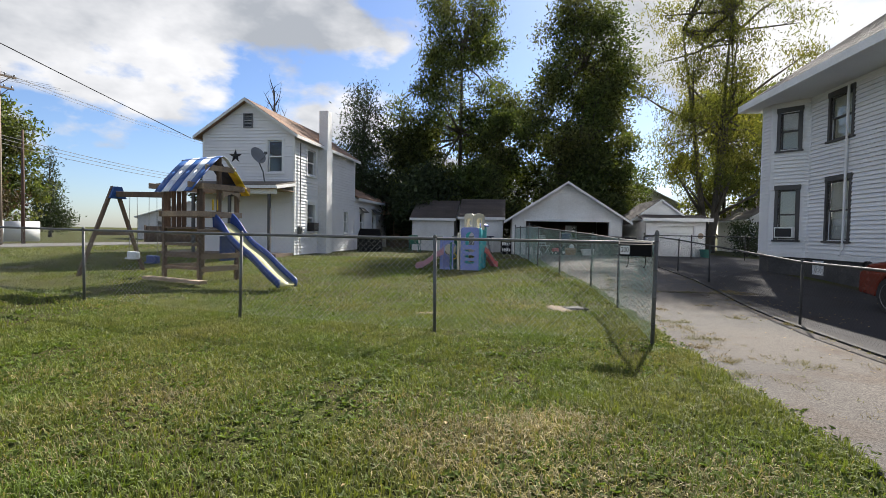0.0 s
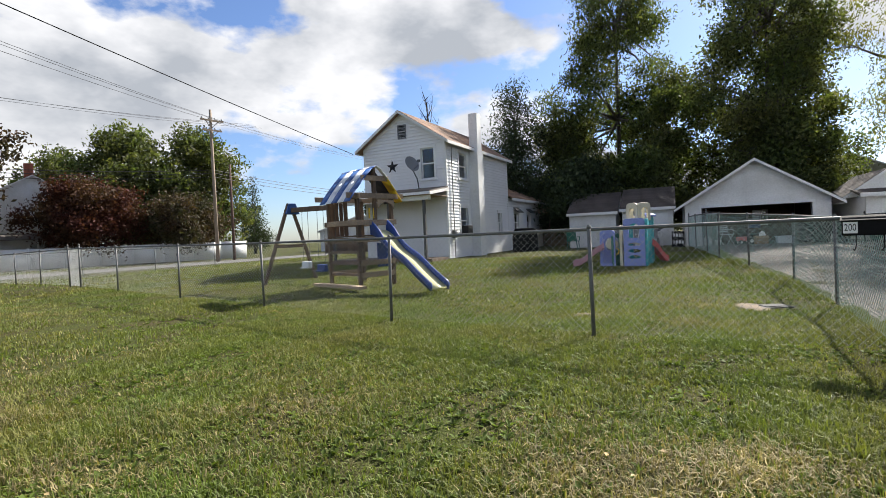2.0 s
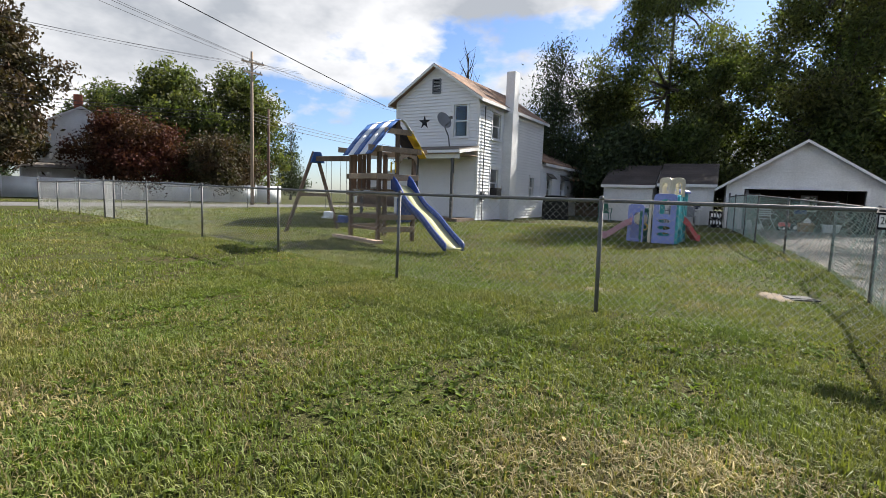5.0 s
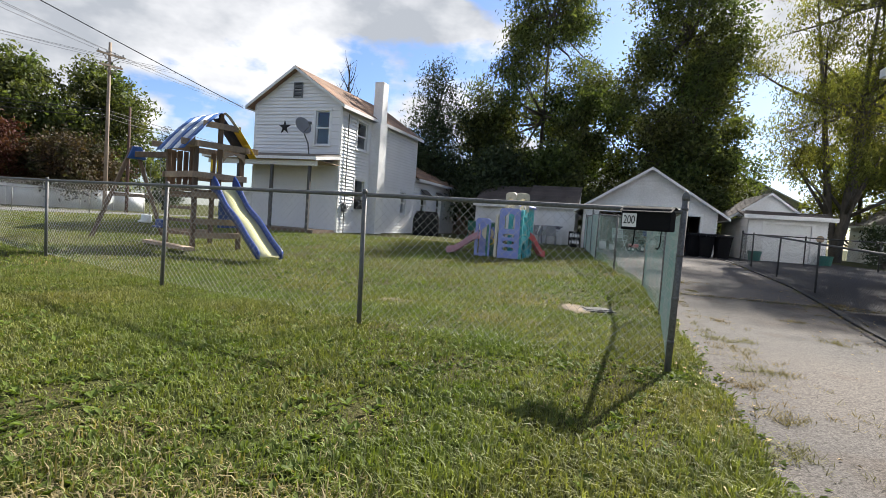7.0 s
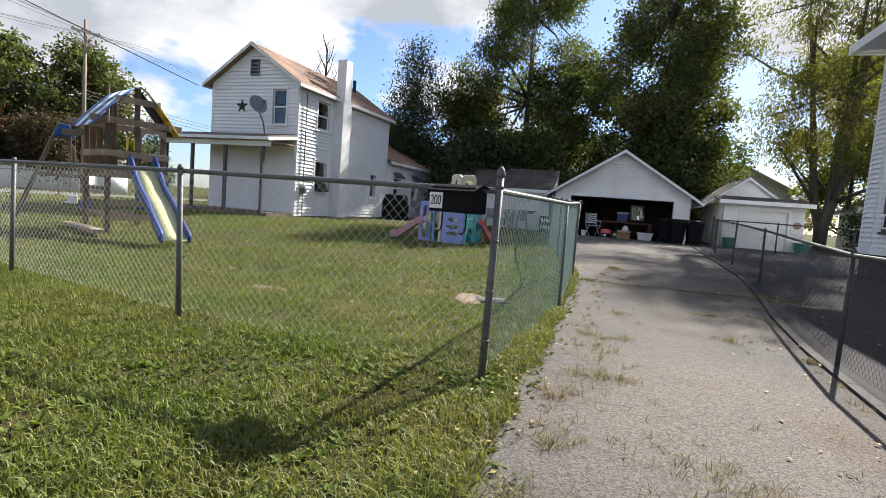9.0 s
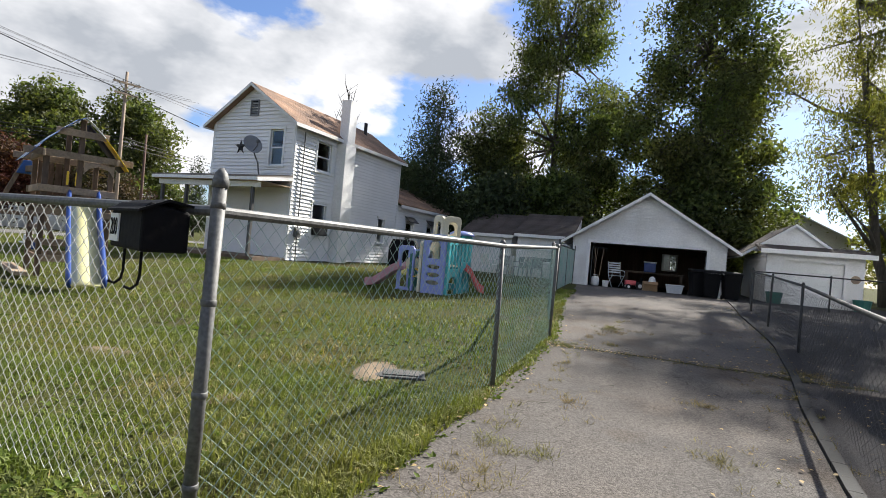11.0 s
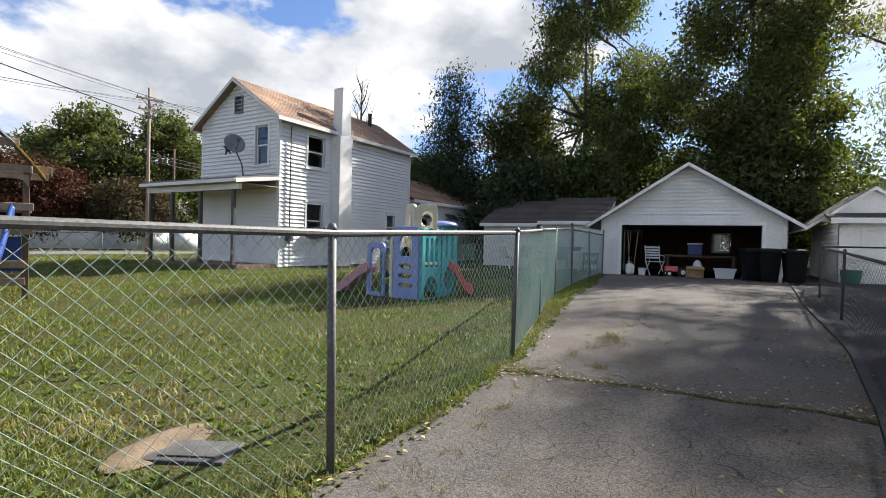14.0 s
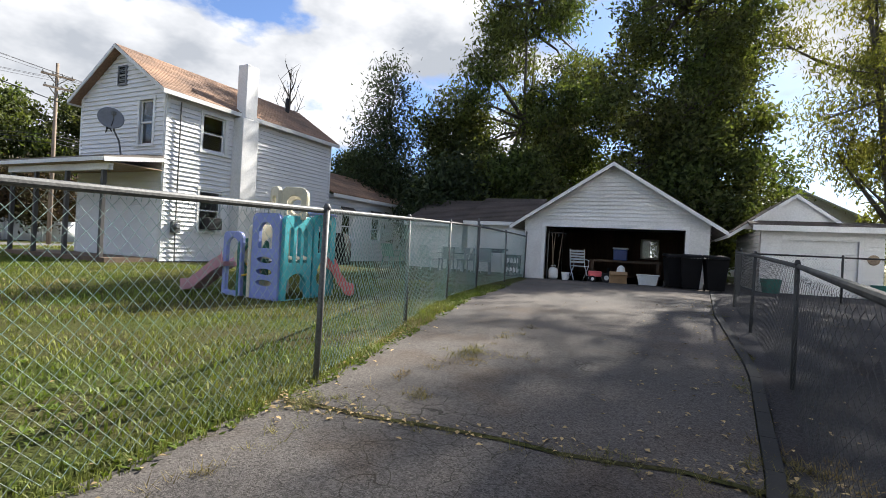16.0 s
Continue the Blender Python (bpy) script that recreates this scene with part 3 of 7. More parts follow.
def build_white_house():
    """Two-storey house with a porch, a tall side chimney and a low rear wing."""
    h = thing("house", HOUSE, "white clapboard two-storey house with brown shingle roof and side chimney", "house")
    base, ze, zr, w, l = 0.34, 5.26, 6.56, 3.95, 7.2
    part("foundation", Solid().box(-w + 0.02, -0.02, 0.02, l, base - 0.4, base + 0.1), FOUNDATION, h)
    front = pose(-w, 0, 0)
    side = pose(0, 0, 0, 0, 0, 90)
    z0 = base + 0.1
    siding_wall(h, front, w, z0, ze, [(2.85, 3.45, 3.72, 4.98)], (w / 2, zr))
    siding_wall(h, side, l, z0, ze, [(1.2, 2.0, 3.76, 4.84), (1.2, 1.96, 1.36, 2.58), (5.6, 6.15, 1.35, 2.45)])
    siding_wall(h, pose(-w, l, 0, 0, 0, -90), l, z0, ze)
    siding_wall(h, pose(0, l, 0, 0, 0, 180), w, z0, ze, (), (w / 2, zr))
    window(h, front, 2.85, 3.45, 3.72, 4.98)
    window(h, side, 1.2, 2.0, 3.76, 4.84)
    lw = window(h, side, 1.2, 1.96, 1.36, 2.58)
    window(h, side, 5.6, 6.15, 1.35, 2.45, width=0.06)
    v = Solid()
    for i in range(9):
        v.add([(1.84, -0.062, 5.53 + i * 0.052), (2.16, -0.062, 5.53 + i * 0.052), (2.16, -0.034, 5.565 + i * 0.052), (1.84, -0.034, 5.565 + i * 0.052), (1.84, -0.062, 5.541 + i * 0.052), (2.16, -0.062, 5.541 + i * 0.052)], [(0, 1, 2, 3), (0, 4, 5, 1)])
    v.box(1.8, 1.84, -0.07, 0.0, 5.52, 6.02).box(2.16, 2.2, -0.07, 0.0, 5.52, 6.02).box(1.8, 2.2, -0.07, 0.0, 6.02, 6.06).box(1.8, 2.2, -0.07, 0.0, 5.48, 5.52)
    gv = part("gable_vent", v, GREY_DISH, h, "grey louvred gable vent", m=front)
    # black sheet instead of an opening: shade between the louvres, as colour
    part("backing", Solid().box(1.82, 2.18, -0.03, 0.02, 5.5, 6.04), BLACK, gv)
    for m, x in ((front, 0.0), (front, w - 0.09), (side, 0.0), (side, l - 0.09)):
        part("corner_board", Solid().box(x, x + 0.09, -0.032, -0.0, z0, ze - 0.02), TRIM, h, m=m)
    gable_roof(h, -w, 0, -w / 2, -0.28, l + 0.2, ze, zr, SHINGLE_BROWN, over=0.26, fascia=WHITE_OLD)
    # side chimney, painted white
    ch = Solid().box(0.0, 0.44, 2.3, 2.95, z0 - 0.3, 5.0).box(0.02, 0.42, 2.38, 2.87, 5.0, 6.7)
    part("chimney", ch, WHITE_OLD, h, "tall white-painted side chimney", bevel=0.02)
    part("stove_pipe", Solid().tube([(-w / 2 + 0.5, l - 1.0, zr - 0.3), (-w / 2 + 0.5, l - 1.0, zr + 0.28)], 0.08, 10), IRON, h, "rusty roof pipe")
    # rear wing
    l2 = 6.4
    wing = pose(-0.03, l, 0, 0, 0, 90)
    siding_wall(h, wing, l2, z0, 3.2, [(0.95, 1.7, 1.4, 2.45), (3.2, 3.95, 1.4, 2.45)])
    siding_wall(h, pose(-0.03, l + l2, 0, 0, 0, 180), 3.5, z0, 3.2, (), (3.4, 4.5))
    for x in (0.95, 3.2):
        window(h, wing, x, x + 0.75, 1.4, 2.45, width=0.06)
        part("awning", Solid().add([(x - 0.08, 0, 2.72), (x + 0.83, 0, 2.72), (x + 0.83, -0.3, 2.46), (x - 0.08, -0.3, 2.46), (x - 0.08, 0, 2.76), (x + 0.83, 0, 2.76), (x + 0.83, -0.32, 2.49), (x - 0.08, -0.32, 2.49)],
                                   [(0, 3, 2, 1), (4, 5, 6, 7), (0, 1, 5, 4), (2, 3, 7, 6), (1, 2, 6, 5), (3, 0, 4, 7)]), DARK_TRIM, h, "dark metal window awning", m=wing)
    slope_roof(h, 0.25, -3.2, l + 0.02, l + l2 + 0.2, lambda x, y: 3.2 + (0.25 - x) * 0.42, SHINGLE_BROWN, "wing_roof")
    part("wing_fascia", Solid().box(0.23, 0.26, l + 0.02, l + l2 + 0.2, 3.07, 3.21), TRIM, h)
    # porch on the street side
    px0, px1, py = -4.9, 0.1, -1.45
    slope_roof(h, px0, px1, py - 0.2, -0.06, lambda x, y: 3.02 + (y + 1.65) * 0.17, SHINGLE_GREY, "porch_roof", axis="y")
    part("porch_beam", Solid().box(px0 + 0.1, px1 - 0.12, py, py + 0.12, 2.76, 2.93), WHITE_OLD, h)
    part("porch_fascia", Solid().box(px0, px1, py - 0.23, py - 0.2, 2.95, 3.05).beam((px1 + 0.015, py - 0.2, 2.985), (px1 + 0.015, -0.06, 3.225), 0.03, 0.11), WHITE_OLD, h)
    part("porch_ceiling", Solid().box(px0 + 0.05, px1 - 0.05, py - 0.15, -0.06, 2.93, 2.96), WOOD_GREY, h, "grey boarded porch ceiling")
    part("porch_floor", Solid().box(px0 + 0.1, px1 - 0.1, py, -0.03, 0.30, 0.52), WOOD_OLD, h, "weathered wooden porch floor")
    for x in (px1 - 0.4, -1.9, -3.4, px0 + 0.25):
        part("porch_post", Solid().box(x - 0.05, x + 0.05, py + 0.01, py + 0.11, 0.52, 2.78), DARK_TRIM, h, "dark painted porch post", bevel=0.008)
    # things fixed to the walls
    star = Solid()
    ring = [((0.30 if i % 2 == 0 else 0.115) * math.sin(math.pi * i / 5), (0.30 if i % 2 == 0 else 0.115) * math.cos(math.pi * i / 5)) for i in range(10)]
    star.add([(x, 0, z) for x, z in ring] + [(0, -0.07, 0)], [(i, (i + 1) % 10, 10) for i in range(10)] + [tuple(range(10))])
    s = part("wall_star", star, IRON, m=HOUSE @ pose(-2.5, -0.03, 4.36))
    tagged(s, "dark metal barn star hung on white clapboards", "wall star")
    d = thing("satellite_dish", HOUSE @ pose(-1.02, -0.75, 3.32), "grey satellite dish on a bent arm above the porch roof", "satellite dish")
    part("mast", Solid().tube([(0.1, 0.15, -0.08), (0.06, 0.1, 0.35), (-0.02, 0.0, 0.62), (-0.08, -0.03, 0.86)], 0.024, 8), GALV, d)
    bowl = Solid().lathe([(0.001, 0.0), (0.16, 0.018), (0.28, 0.058), (0.34, 0.085), (0.345, 0.078), (0.28, 0.045), (0.001, -0.012)], 24, pose(-0.1, -0.06, 0.92) @ pose(0, 0, 0, 64, 0, 66) @ Matrix.Diagonal((0.92, 1.0, 1, 1)))
    part("reflector", bowl, GREY_DISH, d, smooth=True)
    part("feed_arm", Solid().tube([(-0.06, -0.07, 0.68), (0.30, -0.22, 0.86), (0.35, -0.25, 0.98)], 0.014, 6).box(0.31, 0.40, -0.30, -0.21, 0.96, 1.05), GALV, d)
    em = thing("electric_meter", HOUSE @ pose(0.03, 0.4, 1.25), "grey electric meter box with pipes on the wall", "meter")
    part("box", Solid().box(0, 0.12, -0.12, 0.12, 0, 0.32), GALV, em, bevel=0.01)
    part("dial", Solid().lathe([(0.085, 0), (0.085, 0.05), (0.06, 0.07)], 16, pose(0.12, 0, 0.2, 0, 90, 0)), GREY_DISH, em)
    part("conduit", Solid().tube([(0.06, 0, 0.3), (0.06, 0, 3.7)], 0.02, 8).tube([(0.06, 0, 0), (0.06, 0.02, -0.9)], 0.018, 8), GALV, em)
    ac = thing("air_conditioner", HOUSE @ pose(0.0, 1.58, 1.4), "dark window air conditioner in the lower window", "air conditioner")
    part("case", Solid().box(-0.05, 0.28, -0.26, 0.26, 0, 0.36), IRON, ac, bevel=0.015)
    gr = Solid()
    for i in range(8):
        gr.box(0.281, 0.29, -0.22, 0.22, 0.04 + i * 0.036, 0.052 + i * 0.036)
    part("grille", gr, GALV, ac)


def build_right_house():
    """Tall white house with dark window trim and a bay under its eaves."""
    o = Vector((10.75, 16.6, 0))
    bl = 0.6
    h = thing("house", pose(o.x, o.y, 0, 0, 0, TURN), "tall white clapboard house with dark grey window trim and grey roof", "house")
    z0, ze, zb = 0.92, 5.75, 0.1
    # bay face, slanting face and main wall; the walls face -x
    bay = pose(0, bl, 0, 0, 0, -90)
    facet = pose(0, 0, 0, 0, 0, -45)
    main = pose(0.74, -0.74, 0, 0, 0, -90)
    siding_wall(h, bay, bl, z0, ze, (), course=0.115)
    siding_wall(h, facet, 1.046, z0, ze, [(0.24, 0.74, 4.24, 5.42), (0.24, 0.74, 1.42, 2.98)], course=0.115)
    siding_wall(h, main, 16, z0, ze, [(0.98, 1.9, 4.28, 5.5), (0.98, 1.9, 1.42, 3.1), (5.4, 6.3, 4.28, 5.5), (5.4, 6.3, 1.42, 3.1)], course=0.115)
    siding_wall(h, pose(9.0, bl, 0, 0, 0, 180), 9.0, z0, ze, course=0.115)
    siding_wall(h, pose(0.74, -16.74, 0), 9.0, z0, ze, course=0.115)
    for m, x, x1, za, zt, blind in ((facet, 0.24, 0.74, 4.24, 5.42, -0.42), (facet, 0.24, 0.74, 1.42, 2.98, 0.0), (main, 0.98, 1.9, 4.28, 5.5, 0.0), (main, 0.98, 1.9, 1.42, 3.1, 0.36), (main, 5.4, 6.3, 4.28, 5.5, 0.4), (main, 5.4, 6.3, 1.42, 3.1, 0.0)):
        window(h, m, x, x1, za, zt, DARK_TRIM, 0.1, 0.05, blind)
    for m, l in ((bay, bl), (facet, 1.046), (main, 16)):
        part("foundation", Solid().box(0, l, 0.03, 0.3, zb - 0.2, z0), FOUNDATION, h, "dark stone foundation", m=m)
        part("water_table", Solid().box(-0.02, l + 0.02, -0.045, 0.0, z0 - 0.06, z0 + 0.08), TRIM, h, m=m)
        for x in (0.0, l - 0.1):
            part("corner_board", Solid().box(x, x + 0.1, -0.03, 0.0, z0 + 0.08, ze), WHITE, h, m=m)
        part("frieze", Solid().box(0, l, -0.03, 0.0, ze - 0.22, ze), WHITE, h, m=m)
    bw = part("basement_window", Solid().box(0.35, 0.85, 0.0, 0.05, 0.38, 0.44).box(0.35, 0.85, 0.0, 0.05, 0.74, 0.8).box(0.35, 0.4, 0.0, 0.05, 0.44, 0.74).box(0.8, 0.85, 0.0, 0.05, 0.44, 0.74).box(0.58, 0.62, 0.0, 0.05, 0.44, 0.74), TRIM, h, m=main)
    part("pane", Solid().box(0.4, 0.8, 0.02, 0.025, 0.44, 0.74), CURTAIN, bw)
    # wide eaves and hipped roof
    e = 0.55
    part("soffit", Solid().box(-e, 9.4, -17.2, bl + e, ze, ze + 0.04), WHITE, h)
    part("fascia", Solid().box(-e - 0.03, -e, -17.2, bl + e, ze - 0.02, ze + 0.2).box(-e - 0.03, 9.4, bl + e, bl + 0.03 + e, ze - 0.02, ze + 0.2), TRIM, h)
    slope_roof(h, -e - 0.02, 4.4, -17.2, bl + 0.6, lambda x, y: ze + 0.12 + (x + e) * 0.68, SHINGLE_GREY, rows=0.16)
    slope_roof(h, 9.4, 4.4, -17.2, bl + 0.6, lambda x, y: ze + 0.12 + (9.4 - x) * 0.672, SHINGLE_GREY, rows=0.16)
    part("gable_infill", Solid().prism([(0.0, ze + 0.2), (8.9, ze + 0.2), (4.4, ze + 3.3)], 0.12, Matrix(((1, 0, 0, 0), (0, 0, 1, bl + 0.2), (0, 1, 0, 0), (0, 0, 0, 1)))), WHITE, h)
    c = Solid().box(3.2, 3.85, -4.2, -3.5, ze + 2.0, ze + 5.2).box(3.14, 3.91, -4.26, -3.44, ze + 5.2, ze + 5.35)
    part("chimney", c, BRICK, h, "red brick chimney", bevel=0.01)
    part("downspout", Solid().tube([(0.66, -2.55, ze - 0.1), (0.66, -2.55, 1.2), (0.55, -2.6, 1.0)], 0.035, 8), WHITE, h)
    ac = thing("air_conditioner", pose(o.x, o.y, 0, 0, 0, TURN) @ facet @ pose(0.48, -0.18, 1.46), "white window air conditioner in the bay window", "air conditioner")
    part("case", Solid().box(-0.26, 0.26, -0.06, 0.3, 0, 0.34), TRIM, ac, bevel=0.015)
    part("grille", Solid().box(-0.22, 0.22, -0.068, -0.06, 0.04, 0.30), IRON, ac)
    hb = thing("hose", pose(o.x, o.y, 0, 0, 0, TURN) @ main @ pose(2.9, -0.06, 0.72), "coiled garden hose hung on the foundation", "hose")
    part("coil", Solid().tube([(0.13 * math.sin(i * 0.5) * (1 + 0.02 * i % 0.3), -0.04 - 0.002 * i, 0.18 * math.cos(i * 0.5)) for i in range(40)], 0.012, 6), IRON, hb)


def build_garage():
    o = (4.27, 25.4)
    g = thing("garage", pose(o[0], o[1], 0, 0, 0, TURN), "white clapboard double garage with an open front", "garage")
    z0, ze, zr, x0, x1, l = 0.36, 2.28, 3.98, -0.68, 4.62, 6.0
    front = pose(x0, 0, 0)
    w = x1 - x0
    siding_wall(g, front, w, z0, ze, [(0.66, 4.68, z0 - 0.1, 2.12)], (w / 2, zr), course=0.115, mat=WHITE_OLD)
    siding_wall(g, pose(x0, l, 0, 0, 0, -90), l, z0, ze, course=0.115, mat=WHITE_OLD)
    siding_wall(g, pose(x1, 0, 0, 0, 0, 90), l, z0, ze, course=0.115, mat=WHITE_OLD)
    siding_wall(g, pose(x1, l, 0, 0, 0, 180), w, z0, ze, [(1.1, 1.7, 1.25, 2.0)], (w / 2, zr), course=0.115, mat=WHITE_OLD)
    gable_roof(g, x0, x1, (x0 + x1) / 2, -0.32, l + 0.2, ze, zr, SHINGLE_GREY, over=0.42)
    part("door_trim", Solid().box(0.56, 0.66, -0.04, 0.02, z0 - 0.05, 2.2).box(4.68, 4.78, -0.04, 0.02, z0 - 0.05, 2.2).box(0.66, 4.68, -0.04, 0.02, 2.12, 2.2), TRIM, g, m=front, bevel=0.005)
    # floor takes the dark foundation colour to imitate the shade indoors
    part("floor", Solid().box(x0 + 0.1, x1 - 0.1, 0.0, l - 0.1, z0 - 0.1, z0 + 0.06), FOUNDATION, g, "concrete garage floor coloured dark for indoor shade")
    for i, x in enumerate((0.05, 4.0)):
        part("door_track", Solid().tube([(x, 0.2, 0.45), (x, 0.2, 1.8), (x, 0.35, 2.05), (x, 2.6, 2.1)], 0.02, 6), GALV, g)
    # door coloured dark grey in place of the shade under the ceiling
    part("raised_door", Solid().box(0.06, 3.98, 0.35, 2.5, 2.13, 2.17), DARK_TRIM, g, "overhead door rolled up under the ceiling")
    for xa in (0, w - 0.1):
        part("corner_board", Solid().box(xa, xa + 0.1, -0.03, 0, z0, ze), WHITE_OLD, g, m=front)
    # added dark boards inside walls and ceiling: the interior's shade put into colour
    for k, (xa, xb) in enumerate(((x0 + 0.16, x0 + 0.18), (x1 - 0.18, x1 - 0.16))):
        part("lining", Solid().box(xa, xb, 0.16, l - 0.2, z0 + 0.06, ze), POLE_AND_SHADE, g, "dark boards added to deepen the garage shade")
    part("lining", Solid().box(x0 + 0.2, 2.6, l - 0.2, l - 0.17, z0 + 0.06, ze + 0.3).box(3.3, x1 - 0.2, l - 0.2, l - 0.17, z0 + 0.06, ze + 0.3).box(2.6, 3.3, l - 0.2, l - 0.17, z0 + 0.06, 1.2).box(2.6, 3.3, l - 0.2, l - 0.17, 2.0, ze + 0.3), POLE_AND_SHADE, g, "dark boards added to deepen the garage shade")
    part("ceiling_boards", Solid().box(x0 + 0.2, x1 - 0.2, 0.2, l - 0.2, ze + 0.02, ze + 0.05), POLE_AND_SHADE, g)
    wn = part("rear_window", Solid().box(2.62, 2.68, 5.8, 5.86, 1.2, 2.0).box(3.22, 3.28, 5.8, 5.86, 1.2, 2.0).box(2.68, 3.22, 5.8, 5.86, 1.2, 1.26).box(2.68, 3.22, 5.8, 5.86, 1.94, 2.0).box(2.93, 2.97, 5.8, 5.86, 1.26, 1.94), TRIM, g)
    p = part("pane", Solid().box(2.68, 3.22, 5.83, 5.835, 1.26, 1.94), PANE, wn)
    p.visible_shadow = False
    return g


def build_shed():
    """Single garage with a hipped porch-like roof in front of its gable."""
    s = thing("garage", pose(10.35, 25.75, 0, 0, 0, TURN), "small white single garage with a closed overhead door", "garage")
    z0, ze, w, l = 0.36, 2.26, 2.85, 5.0
    front = pose(0, 0, 0)
    siding_wall(s, front, w, z0, ze, [(0.62, 2.3, z0, 2.02)], course=0.115, mat=WHITE_OLD)
    siding_wall(s, pose(0, l, 0, 0, 0, -90), l, z0, ze, course=0.115, mat=WHITE_OLD)
    siding_wall(s, pose(w, 0, 0, 0, 0, 90), l, z0, ze, course=0.115, mat=WHITE_OLD)
    door = Solid()
    for i in range(4):
        door.box(0.62, 2.3, 0.06, 0.1, z0 + i * 0.415, z0 + (i + 1) * 0.415 - 0.008)
    part("overhead_door", door, TRIM, s, "closed white panel door", bevel=0.004)
    part("door_trim", Solid().box(0.52, 0.62, -0.04, 0.06, z0, 2.1).box(2.3, 2.4, -0.04, 0.06, z0, 2.1).box(0.62, 2.3, -0.04, 0.06, 2.02, 2.1), TRIM, s)
    part("fascia", Solid().box(-0.25, w + 0.25, -0.33, -0.3, 2.2, 2.36), TRIM, s)
    slope_roof(s, -0.25, w + 0.25, -0.3, 1.0, lambda x, y: 2.28 + (y + 0.3) * 0.22 - 0.03 * abs(x - 1.2), SHINGLE_DARK, "front_roof", axis="y")
    part("gable", Solid().prism([(-0.4, 2.3), (2.4, 2.3), (1.0, 3.32)], 0.1, Matrix(((1, 0, 0, 0), (0, 0, 1, 0.95), (0, 1, 0, 0), (0, 0, 0, 1)))), WHITE_OLD, s)
    gable_roof(s, -0.4, 2.4, 1.0, 0.85, l + 0.2, 2.3, 3.32, SHINGLE_DARK, over=0.3)
    rd = thing("wall_reel", pose(10.35, 25.75, 0, 0, 0, TURN) @ pose(2.62, -0.03, 1.5), "round yellowed ornament on the garage wall", "ornament")
    part("disc", Solid().lathe([(0.12, 0), (0.14, 0.02), (0.12, 0.05), (0.05, 0.06)], 18, pose(0, 0, 0, 90, 0, 0)), WOOD_GREY, rd)


def build_left_shed():
    """Low white outbuilding with a dark roof between the wing and the garage."""
    for x0, y0, wd, zt in ((-1.6, 28.7, 2.35, 2.2), (1.05, 28.1, 2.35, 2.28)):
        s = thing("outbuilding", pose(x0, y0, 0, 0, 0, TURN), "low white outbuilding with dark shingle roof", "shed", "sheds behind the lawn")
        siding_wall(s, pose(0, 0, 0), wd, 0.36, zt, course=0.13, mat=WHITE_OLD)
        siding_wall(s, pose(wd, 0, 0, 0, 0, 90), 2.4, 0.36, zt, course=0.13, mat=WHITE_OLD)
        siding_wall(s, pose(0, 2.4, 0, 0, 0, -90), 2.4, 0.36, zt, course=0.13, mat=WHITE_OLD)
        slope_roof(s, -0.12, wd + 0.12, -0.25, 2.4, lambda x, y: zt + (y + 0.25) * 0.42, SHINGLE_DARK, axis="y")
        part("fascia", Solid().box(-0.12, wd + 0.12, -0.28, -0.25, zt - 0.1, zt + 0.04), TRIM, s)
        for x in (-0.1, wd + 0.06):
            part("gable_board", Solid().add([(x, -0.2, zt - 0.02), (x, 2.3, zt - 0.02), (x, 2.3, zt + 1.0), (x + 0.04, -0.2, zt - 0.02), (x + 0.04, 2.3, zt - 0.02), (x + 0.04, 2.3, zt + 1.0)], [(0, 1, 2), (3, 5, 4), (0, 3, 4, 1), (1, 4, 5, 2), (2, 5, 3, 0)]), WHITE_OLD, s)
    d = part("door", Solid().box(1.35, 2.1, -0.05, -0.022, 0.4, 2.0), WHITE_OLD, s, "plain white door")
    part("knob", Solid().lathe([(0.03, 0), (0.035, 0.03), (0.02, 0.05)], 10, pose(1.45, -0.05, 1.2, 90, 0, 0)), CHROME, d)
    t = thing("lean_to", pose(-4.3, 33.6, 0, 0, 0, TURN), "open weathered lean-to with a sagging brown roof", "lean-to")
    slope_roof(t, -0.2, 2.9, -1.4, 1.2, lambda x, y: 2.5 + (y + 1.4) * 0.2 - 0.12 * math.sin(x), SHINGLE_BROWN, axis="y")
    for x in (0.0, 1.4, 2.7):
        part("post", Solid().box(x, x + 0.09, -1.3, -1.21, 0.38, 2.26), WOOD_OLD, t)
    part("back_wall", Solid().box(-0.1, 2.8, 1.0, 1.1, 0.36, 2.6), WOOD_OLD, t)


build_white_house()
build_right_house()
build_garage()
build_shed()
build_left_shed()


# ---------------------------------------------------------------- chain-link fences
def link_mesh(length, height, cell=0.041, r=0.0019):
    """A bay of chain link: zigzag wires that meet at every corner."""
    s = Solid()
    n = round(length / cell)
    c = length / n
    rows = round(height / (2 * cell))
    h = height / rows
    for i in range(n):
        x = (i + 0.5) * c
        pts = []
        for j in range(2 * rows + 1):
            out = (j + i) % 2
            pts.append(Vector((x + (c / 2 if j % 2 else -c / 2) * (1 if i % 2 == 0 else -1) * 1.02, 0.002 if out else -0.002, j * h / 2)))
        k = len(s.v)
        for p in pts:
            s.v += [(p.x, p.y - r, p.z), (p.x + r, p.y, p.z), (p.x, p.y + r, p.z), (p.x - r, p.y, p.z)]
        for j in range(len(pts) - 1):
            for q in range(4):
                a, b = k + 4 * j + q, k + 4 * j + (q + 1) % 4
                s.f.append((a, b, b + 4, a + 4))
    for i in range(n):
        x = (i + 0.5) * c + c / 2
        s.tube([(x - 0.012, 0, height - 0.01), (x, 0.004, height + 0.022), (x + 0.012, -0.004, height + 0.03)], r, 3, False)
    return s


